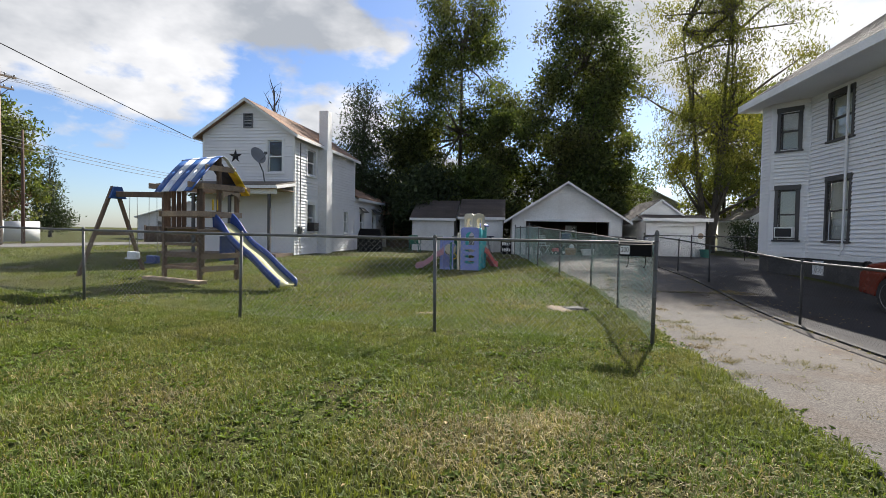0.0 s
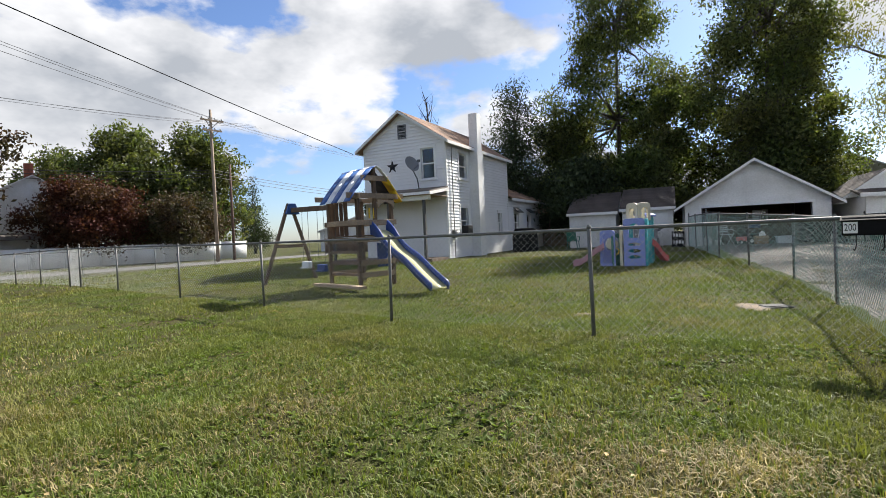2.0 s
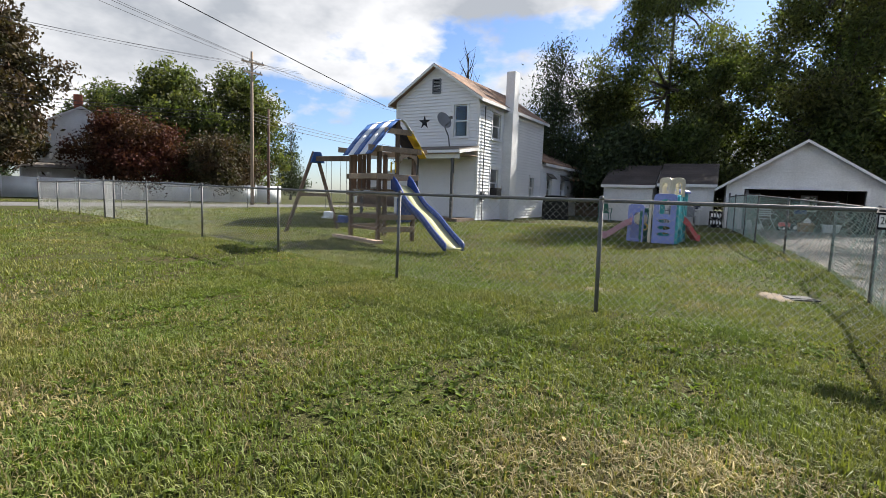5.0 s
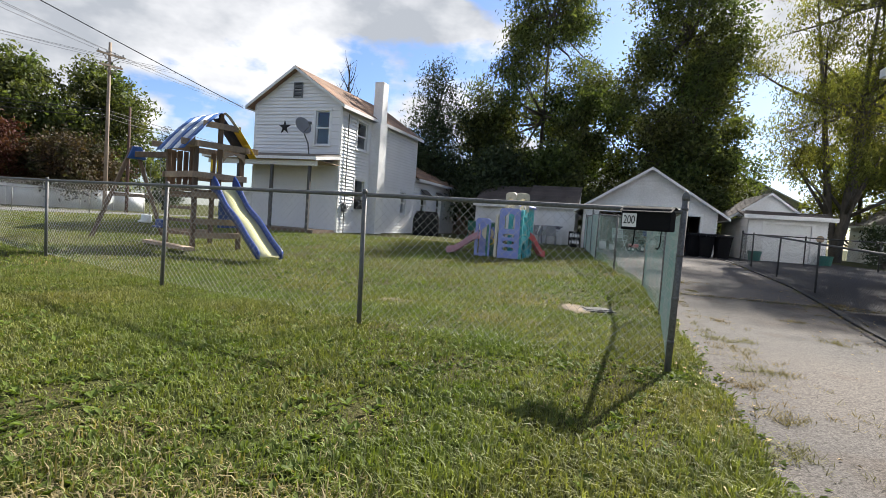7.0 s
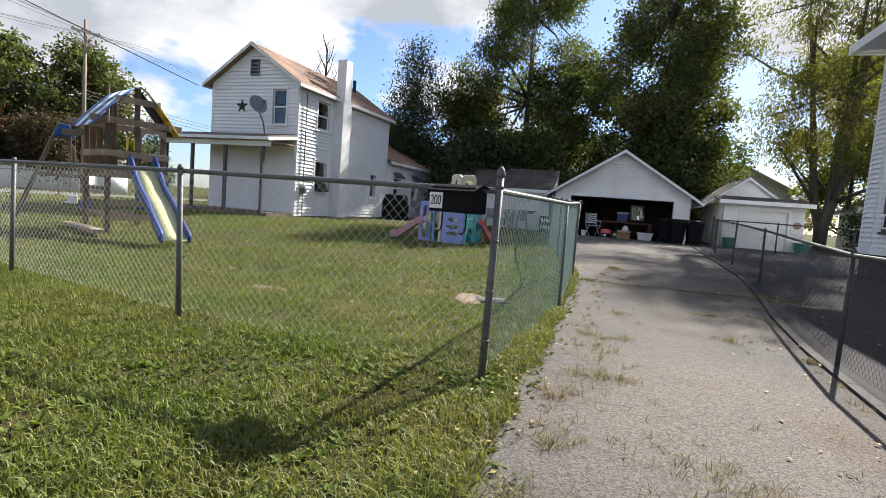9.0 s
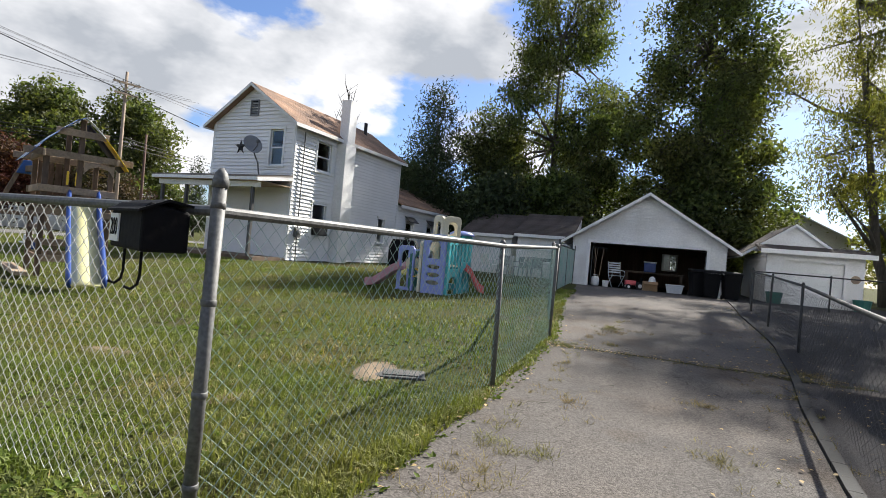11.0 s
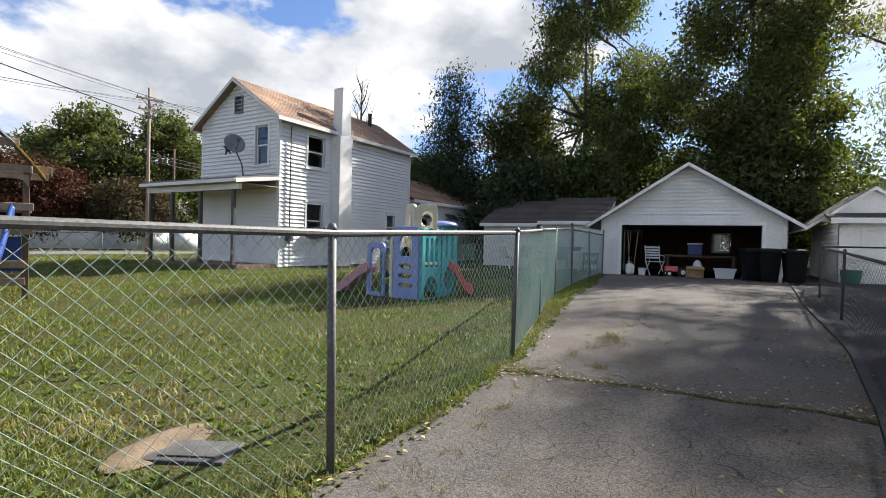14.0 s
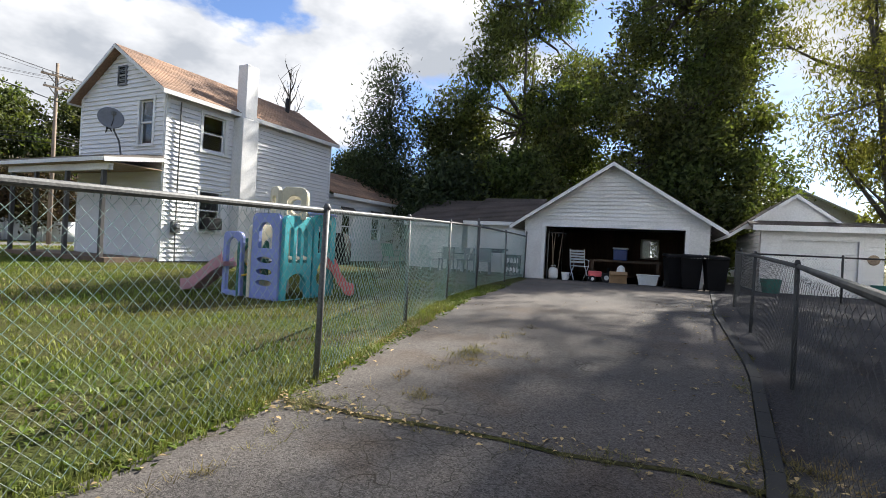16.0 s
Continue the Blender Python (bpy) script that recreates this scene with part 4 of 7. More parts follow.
def ready(name, solid, mat):
    me = bpy.data.meshes.new(name)
    me.from_pydata(solid.v, [], solid.f)
    me.polygons.foreach_set("use_smooth", [True] * len(me.polygons))
    me.materials.append(mat)
    return me


def fence(pts, label, mat, height=1.2, mesh_mat=WIRE_STEEL, tops=(), post_r=0.024, side=0.03, wire_r=0.0019):
    f = thing("fence", pose(pts[0][0], pts[0][1], ground_z(*pts[0])), label, "fence")
    o = Vector((pts[0][0], pts[0][1], ground_z(*pts[0])))
    web = ready("mesh", link_mesh(3.0, height - 0.06, r=wire_r), mesh_mat)
    line = Solid().tube([(0, 0, -0.1), (0, 0, height + 0.015)], post_r, 10).lathe([(post_r * 1.15, height + 0.01), (post_r * 1.15, height + 0.03), (post_r * 0.7, height + 0.055)], 10, Matrix())
    big = Solid().tube([(0, 0, -0.1), (0, 0, height + 0.10)], 0.026, 12).lathe([(0.031, height + 0.09), (0.031, height + 0.115), (0.023, height + 0.145), (0.008, height + 0.165)], 12, Matrix())
    for z in (0.25, 0.6, 0.95):
        big.lathe([(0.0265, z), (0.030, z + 0.003), (0.030, z + 0.022), (0.0265, z + 0.025)], 12, Matrix())
    small_me, big_me = ready("post", line, mat), ready("post", big, mat)
    for i, p in enumerate(pts):
        q = Vector((p[0], p[1], ground_z(*p))) - o
        shared("post", big_me if i in tops else small_me, f, Matrix.Translation(q) @ pose(0, 0, 0, 0.6 * math.sin(i * 2.1), 0.7 * math.cos(i * 3.3), 0))
    for i, (a, b) in enumerate(zip(pts, pts[1:])):
        va, vb = Vector((*a, ground_z(*a))) - o, Vector((*b, ground_z(*b))) - o
        l, ang = math.hypot(vb.x - va.x, vb.y - va.y), math.degrees(math.atan2(vb.y - va.y, vb.x - va.x))
        part("top_rail", Solid().tube([va + Vector((0, 0, height)), vb + Vector((0, 0, height))], 0.021, 10), mat, f)
        sh = Matrix.Identity(4)
        sh[2][0] = (vb.z - va.z) / l
        ob = shared("mesh", web, f, Matrix.Translation(va) @ pose(0, side, 0.05, 0, 0, ang) @ sh @ Matrix.Diagonal((l / 3.0, 1, 1, 1)))
    return f


FRONT = [(2.95, 6.53), (0.14, 7.0), (-2.95, 7.99), (-6.45, 9.45), (-9.95, 10.75), (-13.6, 12.05), (-16.4, 13.0), (-17.3, 13.3), (-20.3, 14.35), (-23.2, 15.3), (-26.6, 16.5)]
fence(FRONT, "galvanised chain-link fence along the street verge", GALV, 1.31, tops=(0, 6, 7, 10))
fence([(2.95, 6.53), (3.55, 9.62), (3.84, 12.45), (3.62, 14.9), (3.42, 17.35), (3.46, 19.4)], "green-tinged chain-link fence between lawn and driveway", GALV, 1.31, WIRE_GREEN, tops=(5,))
fence([(-26.6, 16.5), (-25.4, 19.8), (-24.2, 23.1), (-23.0, 26.4)], "galvanised chain-link fence along the side street", GALV, 1.31)
fence([(5.3, 2.6), (5.62, 5.7), (6.0, 8.2), (7.42, 13.8), (7.8, 16.5), (8.3, 19.5), (9.2, 23.0)], "chain-link fence between two driveways", POST_DULL, 1.02, WIRE_DULL, tops=(0, 6), post_r=0.02, wire_r=0.0012)
fence([(9.2, 23.0), (11.2, 22.7), (13.4, 22.4), (15.6, 22.1)], "low chain-link fence in front of the small garage", IRON, 1.06, WIRE_DULL, wire_r=0.0013)
fence([(3.46, 19.4), (3.55, 22.3), (3.68, 25.1)], "chain-link fence run ending at the garage", GALV, 1.31, WIRE_GREEN, tops=(2,))


# ---------------------------------------------------------------- wooden play set
def build_playset():
    p = thing("play_set", pose(-5.81, 12.65, ground_z(-5.8, 12.6), 0, 0, 62), "weathered wooden play set with striped canopy, swings and slide", "play set")
    w, d = 0.52, 0.66
    for x in (-w, w):
        for y in (-d, d):
            part("post", Solid().box(x - 0.045, x + 0.045, y - 0.045, y + 0.045, -0.05, 2.25), WOOD_OLD, p, bevel=0.008)
    for y in (-d, d):
        part("gable_post", Solid().box(-0.045, 0.045, y - 0.04, y + 0.04, 1.35, 3.0), WOOD_OLD, p, bevel=0.006)
    for i in range(9):
        y = -d + i * 2 * d / 8
        part("deck_board", Solid().box(-w - 0.03, w + 0.03, y - 0.07, y + 0.065, 1.28, 1.31), WOOD_OLD, p)
    for x0, x1, y, z in ((-w - 0.1, w + 0.1, -d - 0.06, 1.2), (-w - 0.1, w + 0.1, d + 0.06, 1.2), (-w - 0.35, w + 0.35, -d - 0.065, 2.28), (-w - 0.1, w + 0.1, -d - 0.065, 1.62), (-w - 0.1, w + 0.1, d + 0.065, 1.62),
                         (-w - 0.35, w + 0.35, d + 0.065, 2.28), (-0.42, 0.42, -d - 0.065, 2.72), (-w, w, -d - 0.05, 0.32), (-w, w, d + 0.05, 0.32), (-w, w, -d - 0.05, 0.62)):
        part("crossboard", Solid().box(x0, x1, y - 0.018, y + 0.018, z - 0.065, z + 0.065), WOOD_GREY, p, bevel=0.006)
    for x in (-w - 0.06, w + 0.06):
        part("side_rail", Solid().box(x - 0.018, x + 0.018, -d, d, 1.56, 1.69), WOOD_GREY, p, bevel=0.006)
        part("side_rail", Solid().box(x - 0.018, x + 0.018, -d - 0.2, d + 0.2, 2.2, 2.32), WOOD_GREY, p, bevel=0.006)
    part("arch_board", Solid().prism([(0.05, 0), (0.55, 0), (0.55, -0.22), (0.47, -0.1), (0.3, -0.04), (0.13, -0.1), (0.05, -0.22)], 0.03, pose(0.0, -d - 0.06, 2.18, 90, 0, 0)), WOOD_GREY, p)
    for i in range(4):
        part("panel_slat", Solid().box(-w + 0.06 + i * 0.14, -w + 0.17 + i * 0.14, d + 0.01, d + 0.03, 1.31, 2.2), WOOD_OLD, p)
    for x in (-0.2, -0.06):
        part("grip", Solid().box(x, x + 0.04, -d - 0.03, -d + 0.0, 1.72, 1.98), YELLOW, p, "yellow safety grip", bevel=0.01)
    # ladder and low seats
    for z in (0.3, 0.58, 0.86, 1.12):
        part("rung", Solid().box(-w - 0.02, -w + 0.02, -d + 0.06, d - 0.06, z, z + 0.07), WOOD_OLD, p)
    part("sandbox_board", Solid().box(-0.9, -0.7, -d - 0.5, d + 0.3, 0.03, 0.10), WOOD_GREY, p, "sun-bleached low wooden board")
    part("tic_tac_panel", Solid().box(0.02, 0.46, -d - 0.03, -d, 0.5, 1.1), SLIDE_BLUE, p)
    # striped canopy over the ridge, with hanging gable flaps
    rp = [(-0.84, 2.14), (-0.62, 2.43), (-0.38, 2.71), (-0.13, 2.96), (0.0, 3.03)]
    n = 5
    for i in range(n):
        y0, y1 = -d - 0.16 + i * (2 * d + 0.06) / n, -d - 0.16 + (i + 1) * (2 * d + 0.06) / n
        s = Solid()
        for (xa, za), (xb, zb) in zip(rp, rp[1:]):
            s.add([(xa, y0, za), (xb, y0, zb), (xb, y1, zb), (xa, y1, za), (xa, y0, za - 0.012), (xb, y0, zb - 0.012), (xb, y1, zb - 0.012), (xa, y1, za - 0.012)],
                  [(0, 1, 2, 3), (7, 6, 5, 4), (0, 4, 5, 1), (3, 2, 6, 7), (0, 3, 7, 4), (1, 5, 6, 2)])
        part("canopy_stripe", s, BLUE_TARP if i % 2 == 0 else WHITE_TARP, p, "blue canopy stripe" if i % 2 == 0 else "white canopy stripe", smooth=True)
    for i, (mat, k0, k1, label) in enumerate(((YELLOW, 0, 2, "yellow canopy flap"), (NAVY_TARP, 0, 3, "navy canopy flap"), (WHITE_TARP, 2, 4, "white canopy edge"))):
        y0, y1 = ((-d - 0.16, -d + 0.14), (-d + 0.14, -d + 0.62), (-d - 0.16, -d - 0.04))[i]
        s = Solid()
        for (xa, z0), (xb, z1) in list(zip(rp, rp[1:]))[k0:k1]:
            s.add([(-xa * 0.93, y0, z0), (-xb * 0.93, y0, z1), (-xb * 0.93, y1, z1), (-xa * 0.93, y1, z0), (-xa * 0.93, y0, z0 - 0.012), (-xb * 0.93, y0, z1 - 0.012), (-xb * 0.93, y1, z1 - 0.012), (-xa * 0.93, y1, z0 - 0.012)],
                  [(3, 2, 1, 0), (4, 5, 6, 7), (0, 1, 5, 4), (3, 7, 6, 2), (0, 4, 7, 3), (1, 2, 6, 5)])
        part("canopy_flap", s, mat, p, label, smooth=True)
    # swing beam and A-frame
    a, b = Vector((-0.25, d, 2.1)), Vector((-0.40, 2.97, 2.16))
    part("swing_beam", Solid().beam(a, b, 0.09, 0.14), WOOD_OLD, p, bevel=0.008)
    for fx, fy in ((-1.33, 2.98), (0.38, 2.96)):
        part("swing_leg", Solid().beam((-0.41 + (fx + 0.45) * 0.04, 3.0, 2.36), (fx, fy, -0.05), 0.085, 0.085), WOOD_OLD, p, bevel=0.006)
    part("leg_brace", Solid().beam((-0.87, 2.995, 1.1), (-0.01, 2.985, 1.1), 0.04, 0.09), WOOD_OLD, p)
    part("swing_bracket", Solid().prism([(-0.22, -0.16), (0.22, -0.16), (0.1, 0.16), (-0.1, 0.16)], 0.2, pose(-0.37, 3.07, 2.2, 90, 0, -1)), BLUE_TARP, p, "blue plastic swing bracket", bevel=0.01)
    for t, z, mat in ((0.35, 0.42, SLIDE_BLUE), (0.68, 0.5, WHITE_TARP)):
        q = a.lerp(b, t)
        sw = part("swing_seat", Solid().box(-0.06, 0.06, -0.2, 0.2, -0.05, 0.14).box(-0.14, 0.06, -0.18, 0.18, -0.06, -0.02), mat, p, "faded plastic swing seat", bevel=0.02, m=pose(q.x, q.y, z))
        for y in (-0.18, 0.18):
            part("chain", Solid().tube([(0, y, 0.1), (0, y * 0.9, q.z - z - 0.05)], 0.007, 5), GALV, sw)
    # wavy slide
    s0 = Vector((0.10, -d - 0.02, 1.30))
    e0 = Vector((-0.21, -3.14, 0.10))
    flat = (e0 - s0)
    flat.z = 0
    side = Vector((-flat.y, flat.x, 0)).normalized()
    n = 26
    pts = []
    for i in range(n + 1):
        t = i / n
        zz = 1.32 * (1 - t) + 0.055 * math.sin(t * 12.5) * (1 - t) + 0.10
        if t > 0.85:
            zz = max(zz, 0.10)
        pts.append(s0 + flat * t + Vector((0, 0, zz - 1.30)) + side * 0.0)
    bed, lips = Solid(), (Solid(), Solid())
    for q in pts:
        bed.v += [tuple(q - side * 0.20), tuple(q + side * 0.20), tuple(q + side * 0.2 - Vector((0, 0, 0.03))), tuple(q - side * 0.2 - Vector((0, 0, 0.03)))]
    bed.f = [(4 * i + j, 4 * i + (j + 1) % 4, 4 * i + 4 + (j + 1) % 4, 4 * i + 4 + j) for i in range(n) for j in range(4)] + [(0, 1, 2, 3), (4 * n, 4 * n + 1, 4 * n + 2, 4 * n + 3)]
    part("slide_bed", bed, SLIDE_YELLOW, p, "pale yellow slide bed", smooth=True)
    for lip, sg in zip(lips, (-1, 1)):
        cross = [(0.0, -0.06), (0.07, -0.05), (0.085, 0.08), (0.05, 0.13), (0.01, 0.11)]
        k = 5
        for i in range(n + 1):
            up = 1 + 1.1 * max(0, 1 - i / 6)
            for cx, cz in cross:
                q = pts[i] + side * sg * (0.19 + cx) + Vector((0, 0, cz * up))
                lip.v.append(tuple(q))
        for i in range(n):
            for j in range(k):
                lip.f.append((i * k + j, i * k + (j + 1) % k, (i + 1) * k + (j + 1) % k, (i + 1) * k + j))
        lip.f += [tuple(range(k)), tuple(n * k + j for j in range(k))]
        part("slide_side", lip, SLIDE_BLUE, p, "dark blue slide side wall", smooth=True)


build_playset()


# ---------------------------------------------------------------- moulded plastic climber
def panel_with_holes(w, h, t, holes, round_top=0.1):
    """Upright moulded panel in x-z, with arched or round openings through it."""
    bm = bmesh.new()
    outline = [(-w / 2, 0), (w / 2, 0), (w / 2, h - round_top)]
    outline += [(w / 2 - round_top * (1 - math.cos(a)), h - round_top + round_top * math.sin(a)) for a in (0.4, 0.8, 1.2, 1.57)]
    outline += [(-x, z) for x, z in reversed(outline[2:])]
    loops = [outline]
    for kind, cx, cz, hw, hh in holes:
        if kind == "round":
            loops.append([(cx + hw * math.cos(6.28319 * i / 16), cz + hh * math.sin(6.28319 * i / 16)) for i in range(16)])
        else:
            loops.append([(cx - hw, cz - hh), (cx + hw, cz - hh)] + [(cx + hw * math.cos(math.pi * i / 8), cz + hh - hw + hw * math.sin(math.pi * i / 8)) for i in range(9)])
    edges = []
    for lp in loops:
        vs = [bm.verts.new((x, 0, z)) for x, z in lp]
        edges += [bm.edges.new((vs[i], vs[(i + 1) % len(vs)])) for i in range(len(vs))]
    bmesh.ops.triangle_fill(bm, use_beauty=True, edges=edges)
    ret = bmesh.ops.extrude_face_region(bm, geom=bm.faces[:])
    bmesh.ops.translate(bm, vec=(0, t, 0), verts=[v for v in ret["geom"] if isinstance(v, bmesh.types.BMVert)])
    bmesh.ops.recalc_face_normals(bm, faces=bm.faces[:])
    s = Solid()
    bm.verts.index_update()
    s.v = [tuple(v.co) for v in bm.verts]
    s.f = [tuple(v.index for v in f.verts) for f in bm.faces]
    bm.free()
    return s


def build_climber():
    c = thing("plastic_climber", pose(0.6, 15.7, ground_z(0.8, 15.9), 0, 0, -10), "sun-faded moulded plastic climber in violet, teal and cream with slides", "climber")

    def pan(name, w, h, holes, mat, x, y, rz, label="", z=0.0, t=0.07):
        part(name, panel_with_holes(w, h, t, holes), mat, c, label, bevel=0.012, m=pose(x, y, z, 0, 0, rz))

    pan("front_panel", 0.56, 1.32, [("arch", 0.0, 0.98, 0.14, 0.2), ("round", 0.0, 0.42, 0.16, 0.05), ("round", 0.0, 0.25, 0.16, 0.05), ("round", 0.0, 0.6, 0.16, 0.05)], TOY_PURPLE, 0.42, 0.0, 0, "violet climbing panel with window and footholds")
    pan("side_panel", 0.62, 1.30, [("arch", -0.16, 0.85, 0.045, 0.27), ("arch", 0.0, 0.85, 0.045, 0.27), ("arch", 0.16, 0.85, 0.045, 0.27), ("arch", 0.0, 0.21, 0.22, 0.20)], TOY_TEAL, 0.76, 0.36, 90, "teal side panel with slots")
    pan("rear_side_panel", 0.48, 1.36, [("arch", -0.1, 0.98, 0.04, 0.24), ("arch", 0.08, 0.98, 0.04, 0.24), ("round", 0.0, 0.36, 0.15, 0.25)], TOY_TEAL, 0.80, 0.93, 84, "teal panel with an oval crawl hole")
    pan("back_panel", 0.6, 1.34, [("arch", 0.0, 0.7, 0.18, 0.5)], TOY_TEAL, 0.42, 1.12, 0, "teal rear panel")
    pan("inner_panel", 0.86, 1.15, [("arch", 0.0, 0.6, 0.2, 0.35)], TOY_CREAM, 0.1, 0.46, 90)
    pan("tower_front", 0.34, 0.5, [("arch", 0.0, 0.22, 0.09, 0.14)], TOY_CREAM, 0.35, 0.2, -25, "cream lookout panel", 1.25)
    pan("tower_side", 0.38, 0.5, [("arch", 0.0, 0.22, 0.1, 0.15)], TOY_CREAM, 0.68, 0.3, 40, "cream lookout panel", 1.25)
    pan("tower_back", 0.4, 0.5, [("round", 0.0, 0.22, 0.12, 0.12)], TOY_CREAM, 0.45, 0.6, 10, "cream lookout panel", 1.25)
    part("platform", Solid().box(0.1, 0.75, 0.06, 0.92, 0.62, 0.68), TOY_CREAM, c, bevel=0.015)
    pan("low_arch", 0.42, 1.02, [("arch", 0.0, 0.5, 0.13, 0.42)], TOY_PURPLE, -0.3, 0.02, 0, "violet archway")
    pan("low_side", 0.5, 0.92, [("round", 0.0, 0.62, 0.16, 0.2)], TOY_GREEN, -0.05, 0.24, 70, "dark green side panel")
    pan("low_back", 0.42, 0.95, [("round", 0.0, 0.62, 0.14, 0.18)], TOY_PURPLE, -0.32, 0.5, 0)
    part("lookout_roof", Solid().lathe([(0.30, 0), (0.28, 0.05), (0.2, 0.09), (0.04, 0.11)], 14, pose(0.62, 0.95, 1.36)), TOY_PURPLE, c, smooth=True)
    part("cream_window", Solid().lathe([(0.16, 0), (0.16, 0.03), (0.1, 0.04)], 18, pose(-0.2, 0.18, 0.62, 90, 0, 20)), TOY_CREAM, c)
    for name, pts, mat, wd in (("pink_slide", [(-0.42, 0.1, 0.52), (-0.62, 0.08, 0.42), (-0.85, 0.05, 0.24), (-1.05, 0.02, 0.10), (-1.25, 0.0, 0.07)], TOY_PINK, 0.2),
                               ("coral_slide", [(0.66, 1.05, 0.66), (0.84, 1.12, 0.5), (0.94, 1.18, 0.28), (1.04, 1.25, 0.12), (1.13, 1.30, 0.10)], TOY_RED, 0.18)):
        s = Solid()
        cr = [(-wd, 0.14), (-wd * 0.8, 0.0), (wd * 0.8, 0.0), (wd, 0.14), (wd * 0.9, -0.05), (-wd * 0.9, -0.05)]
        for i, q in enumerate(pts):
            d = (Vector(pts[min(i + 1, 4)]) - Vector(pts[max(i - 1, 0)]))
            sd = Vector((-d.y, d.x, 0)).normalized()
            s.v += [tuple(Vector(q) + sd * a + Vector((0, 0, b))) for a, b in cr]
        s.f = [(6 * i + j, 6 * i + (j + 1) % 6, 6 * i + 6 + (j + 1) % 6, 6 * i + 6 + j) for i in range(4) for j in range(6)] + [tuple(range(6)), tuple(24 + j for j in range(6))]
        part(name, s, mat, c, smooth=False, bevel=0.015)
    part("steering_wheel", Solid().tube([(0.1 * math.cos(0.4 * i), 0.1 * math.sin(0.4 * i), 0) for i in range(17)], 0.016, 6), YELLOW, c, m=pose(-0.1, 0.1, 0.42, 60, 0, 20))


build_climber()


# ---------------------------------------------------------------- mailbox on the fence
def text_mesh(body, size, mat, parent, m, name="lettering", depth=0.001, align="CENTER"):
    cu = bpy.data.curves.new(name, "FONT")
    cu.body, cu.size, cu.extrude, cu.align_x, cu.align_y = body, size, depth, align, "CENTER"
    tmp = bpy.data.objects.new("tmp", cu)
    scene.collection.objects.link(tmp)
    me = bpy.data.meshes.new_from_object(tmp.evaluated_get(bpy.context.evaluated_depsgraph_get()))
    bpy.data.objects.remove(tmp)
    me.materials.clear()
    me.materials.append(mat)
    ob = new(name, me)
    ob.parent = parent
    ob.matrix_basis = m
    return ob


def build_mailbox():
    b = thing("mailbox", pose(2.69, 6.49, 1.18, 0, 0, -27) @ Matrix.Diagonal((0.82, 0.9, 0.9, 1)), "black wall mailbox with house number hung on the fence", "mailbox")
    body = Solid().prism([(-0.09, 0), (0.09, 0), (0.09, 0.17), (-0.06, 0.2), (-0.09, 0.17)], 0.46, Matrix(((0, 0, 1, -0.23), (1, 0, 0, 0), (0, 1, 0, 0), (0, 0, 0, 1))))
    part("body", body, BLACK, b, bevel=0.012)
    part("lid", Solid().add([(-0.245, -0.11, 0.165), (0.245, -0.11, 0.165), (0.245, 0.0, 0.215), (-0.245, 0.0, 0.215), (0.245, 0.095, 0.2), (-0.245, 0.095, 0.2), (-0.245, -0.11, 0.155), (0.245, -0.11, 0.155), (0.245, 0.0, 0.205), (-0.245, 0.0, 0.205), (0.245, 0.095, 0.19), (-0.245, 0.095, 0.19)],
                            [(0, 1, 2, 3), (3, 2, 4, 5), (6, 9, 8, 7), (9, 11, 10, 8), (0, 6, 7, 1), (1, 7, 8, 2), (2, 8, 10, 4), (4, 10, 11, 5), (5, 11, 9, 3), (3, 9, 6, 0)]), BLACK, b)
    pl = part("number_plate", Solid().box(-0.215, -0.08, -0.097, -0.091, 0.025, 0.145), SIGN_WHITE, b, "white number plate")
    text_mesh("200", 0.105, BLACK, pl, pose(-0.1475, -0.0985, 0.085, 90, 0, 0) @ Matrix.Diagonal((0.72, 1, 1, 1)), "digits")
    for x in (-0.1, 0.15):
        part("paper_hook", Solid().tube([(x, -0.06, 0.0), (x, -0.06, -0.10), (x - 0.005, -0.065, -0.135), (x - 0.015, -0.085, -0.155), (x - 0.02, -0.11, -0.145)], 0.006, 6), BLACK, b)


build_mailbox()


# ---------------------------------------------------------------- trees
def leaf_cloud(rng, clumps, size, per, spread, droop=0.0, narrow=0.45):
    """Folded leaves scattered round clump centres (numpy arrays in, Solid-like arrays out)."""
    n = len(clumps) * per
    c = np.repeat(np.array(clumps), per, axis=0)
    p = c + rng.normal(0, 1, (n, 3)) * np.array([spread, spread, spread * 0.75])
    d = rng.normal(0, 1, (n, 3))
    d[:, 2] -= droop
    d /= np.linalg.norm(d, axis=1)[:, None]
    s = np.cross(d, rng.normal(0, 1, (n, 3)))
    s /= np.linalg.norm(s, axis=1)[:, None]
    u = np.cross(d, s)
    l = size * rng.uniform(0.6, 1.3, (n, 1))
    w = l * narrow
    v = np.stack([p - d * l * 0.5, p + s * w * 0.5 + u * w * 0.18, p + d * l * 0.5, p - s * w * 0.5 + u * w * 0.18], 1).reshape(-1, 3)
    i = np.arange(n)[:, None] * 4
    f = np.concatenate([i + np.array([[0, 1, 2]]), i + np.array([[0, 2, 3]])], 1).reshape(-1, 3)
    return v, f


def tri_mesh(name, v, f, mat):
    me = bpy.data.meshes.new(name)
    me.vertices.add(len(v))
    me.vertices.foreach_set("co", v.astype(np.float32).ravel())
    me.loops.add(len(f) * 3)
    me.loops.foreach_set("vertex_index", f.astype(np.int32).ravel())
    me.polygons.add(len(f))
    me.polygons.foreach_set("loop_start", np.arange(0, len(f) * 3, 3, dtype=np.int32))
    me.polygons.foreach_set("loop_total", np.full(len(f), 3, dtype=np.int32))
    me.update(calc_edges=True)
    me.materials.append(mat)
    return me


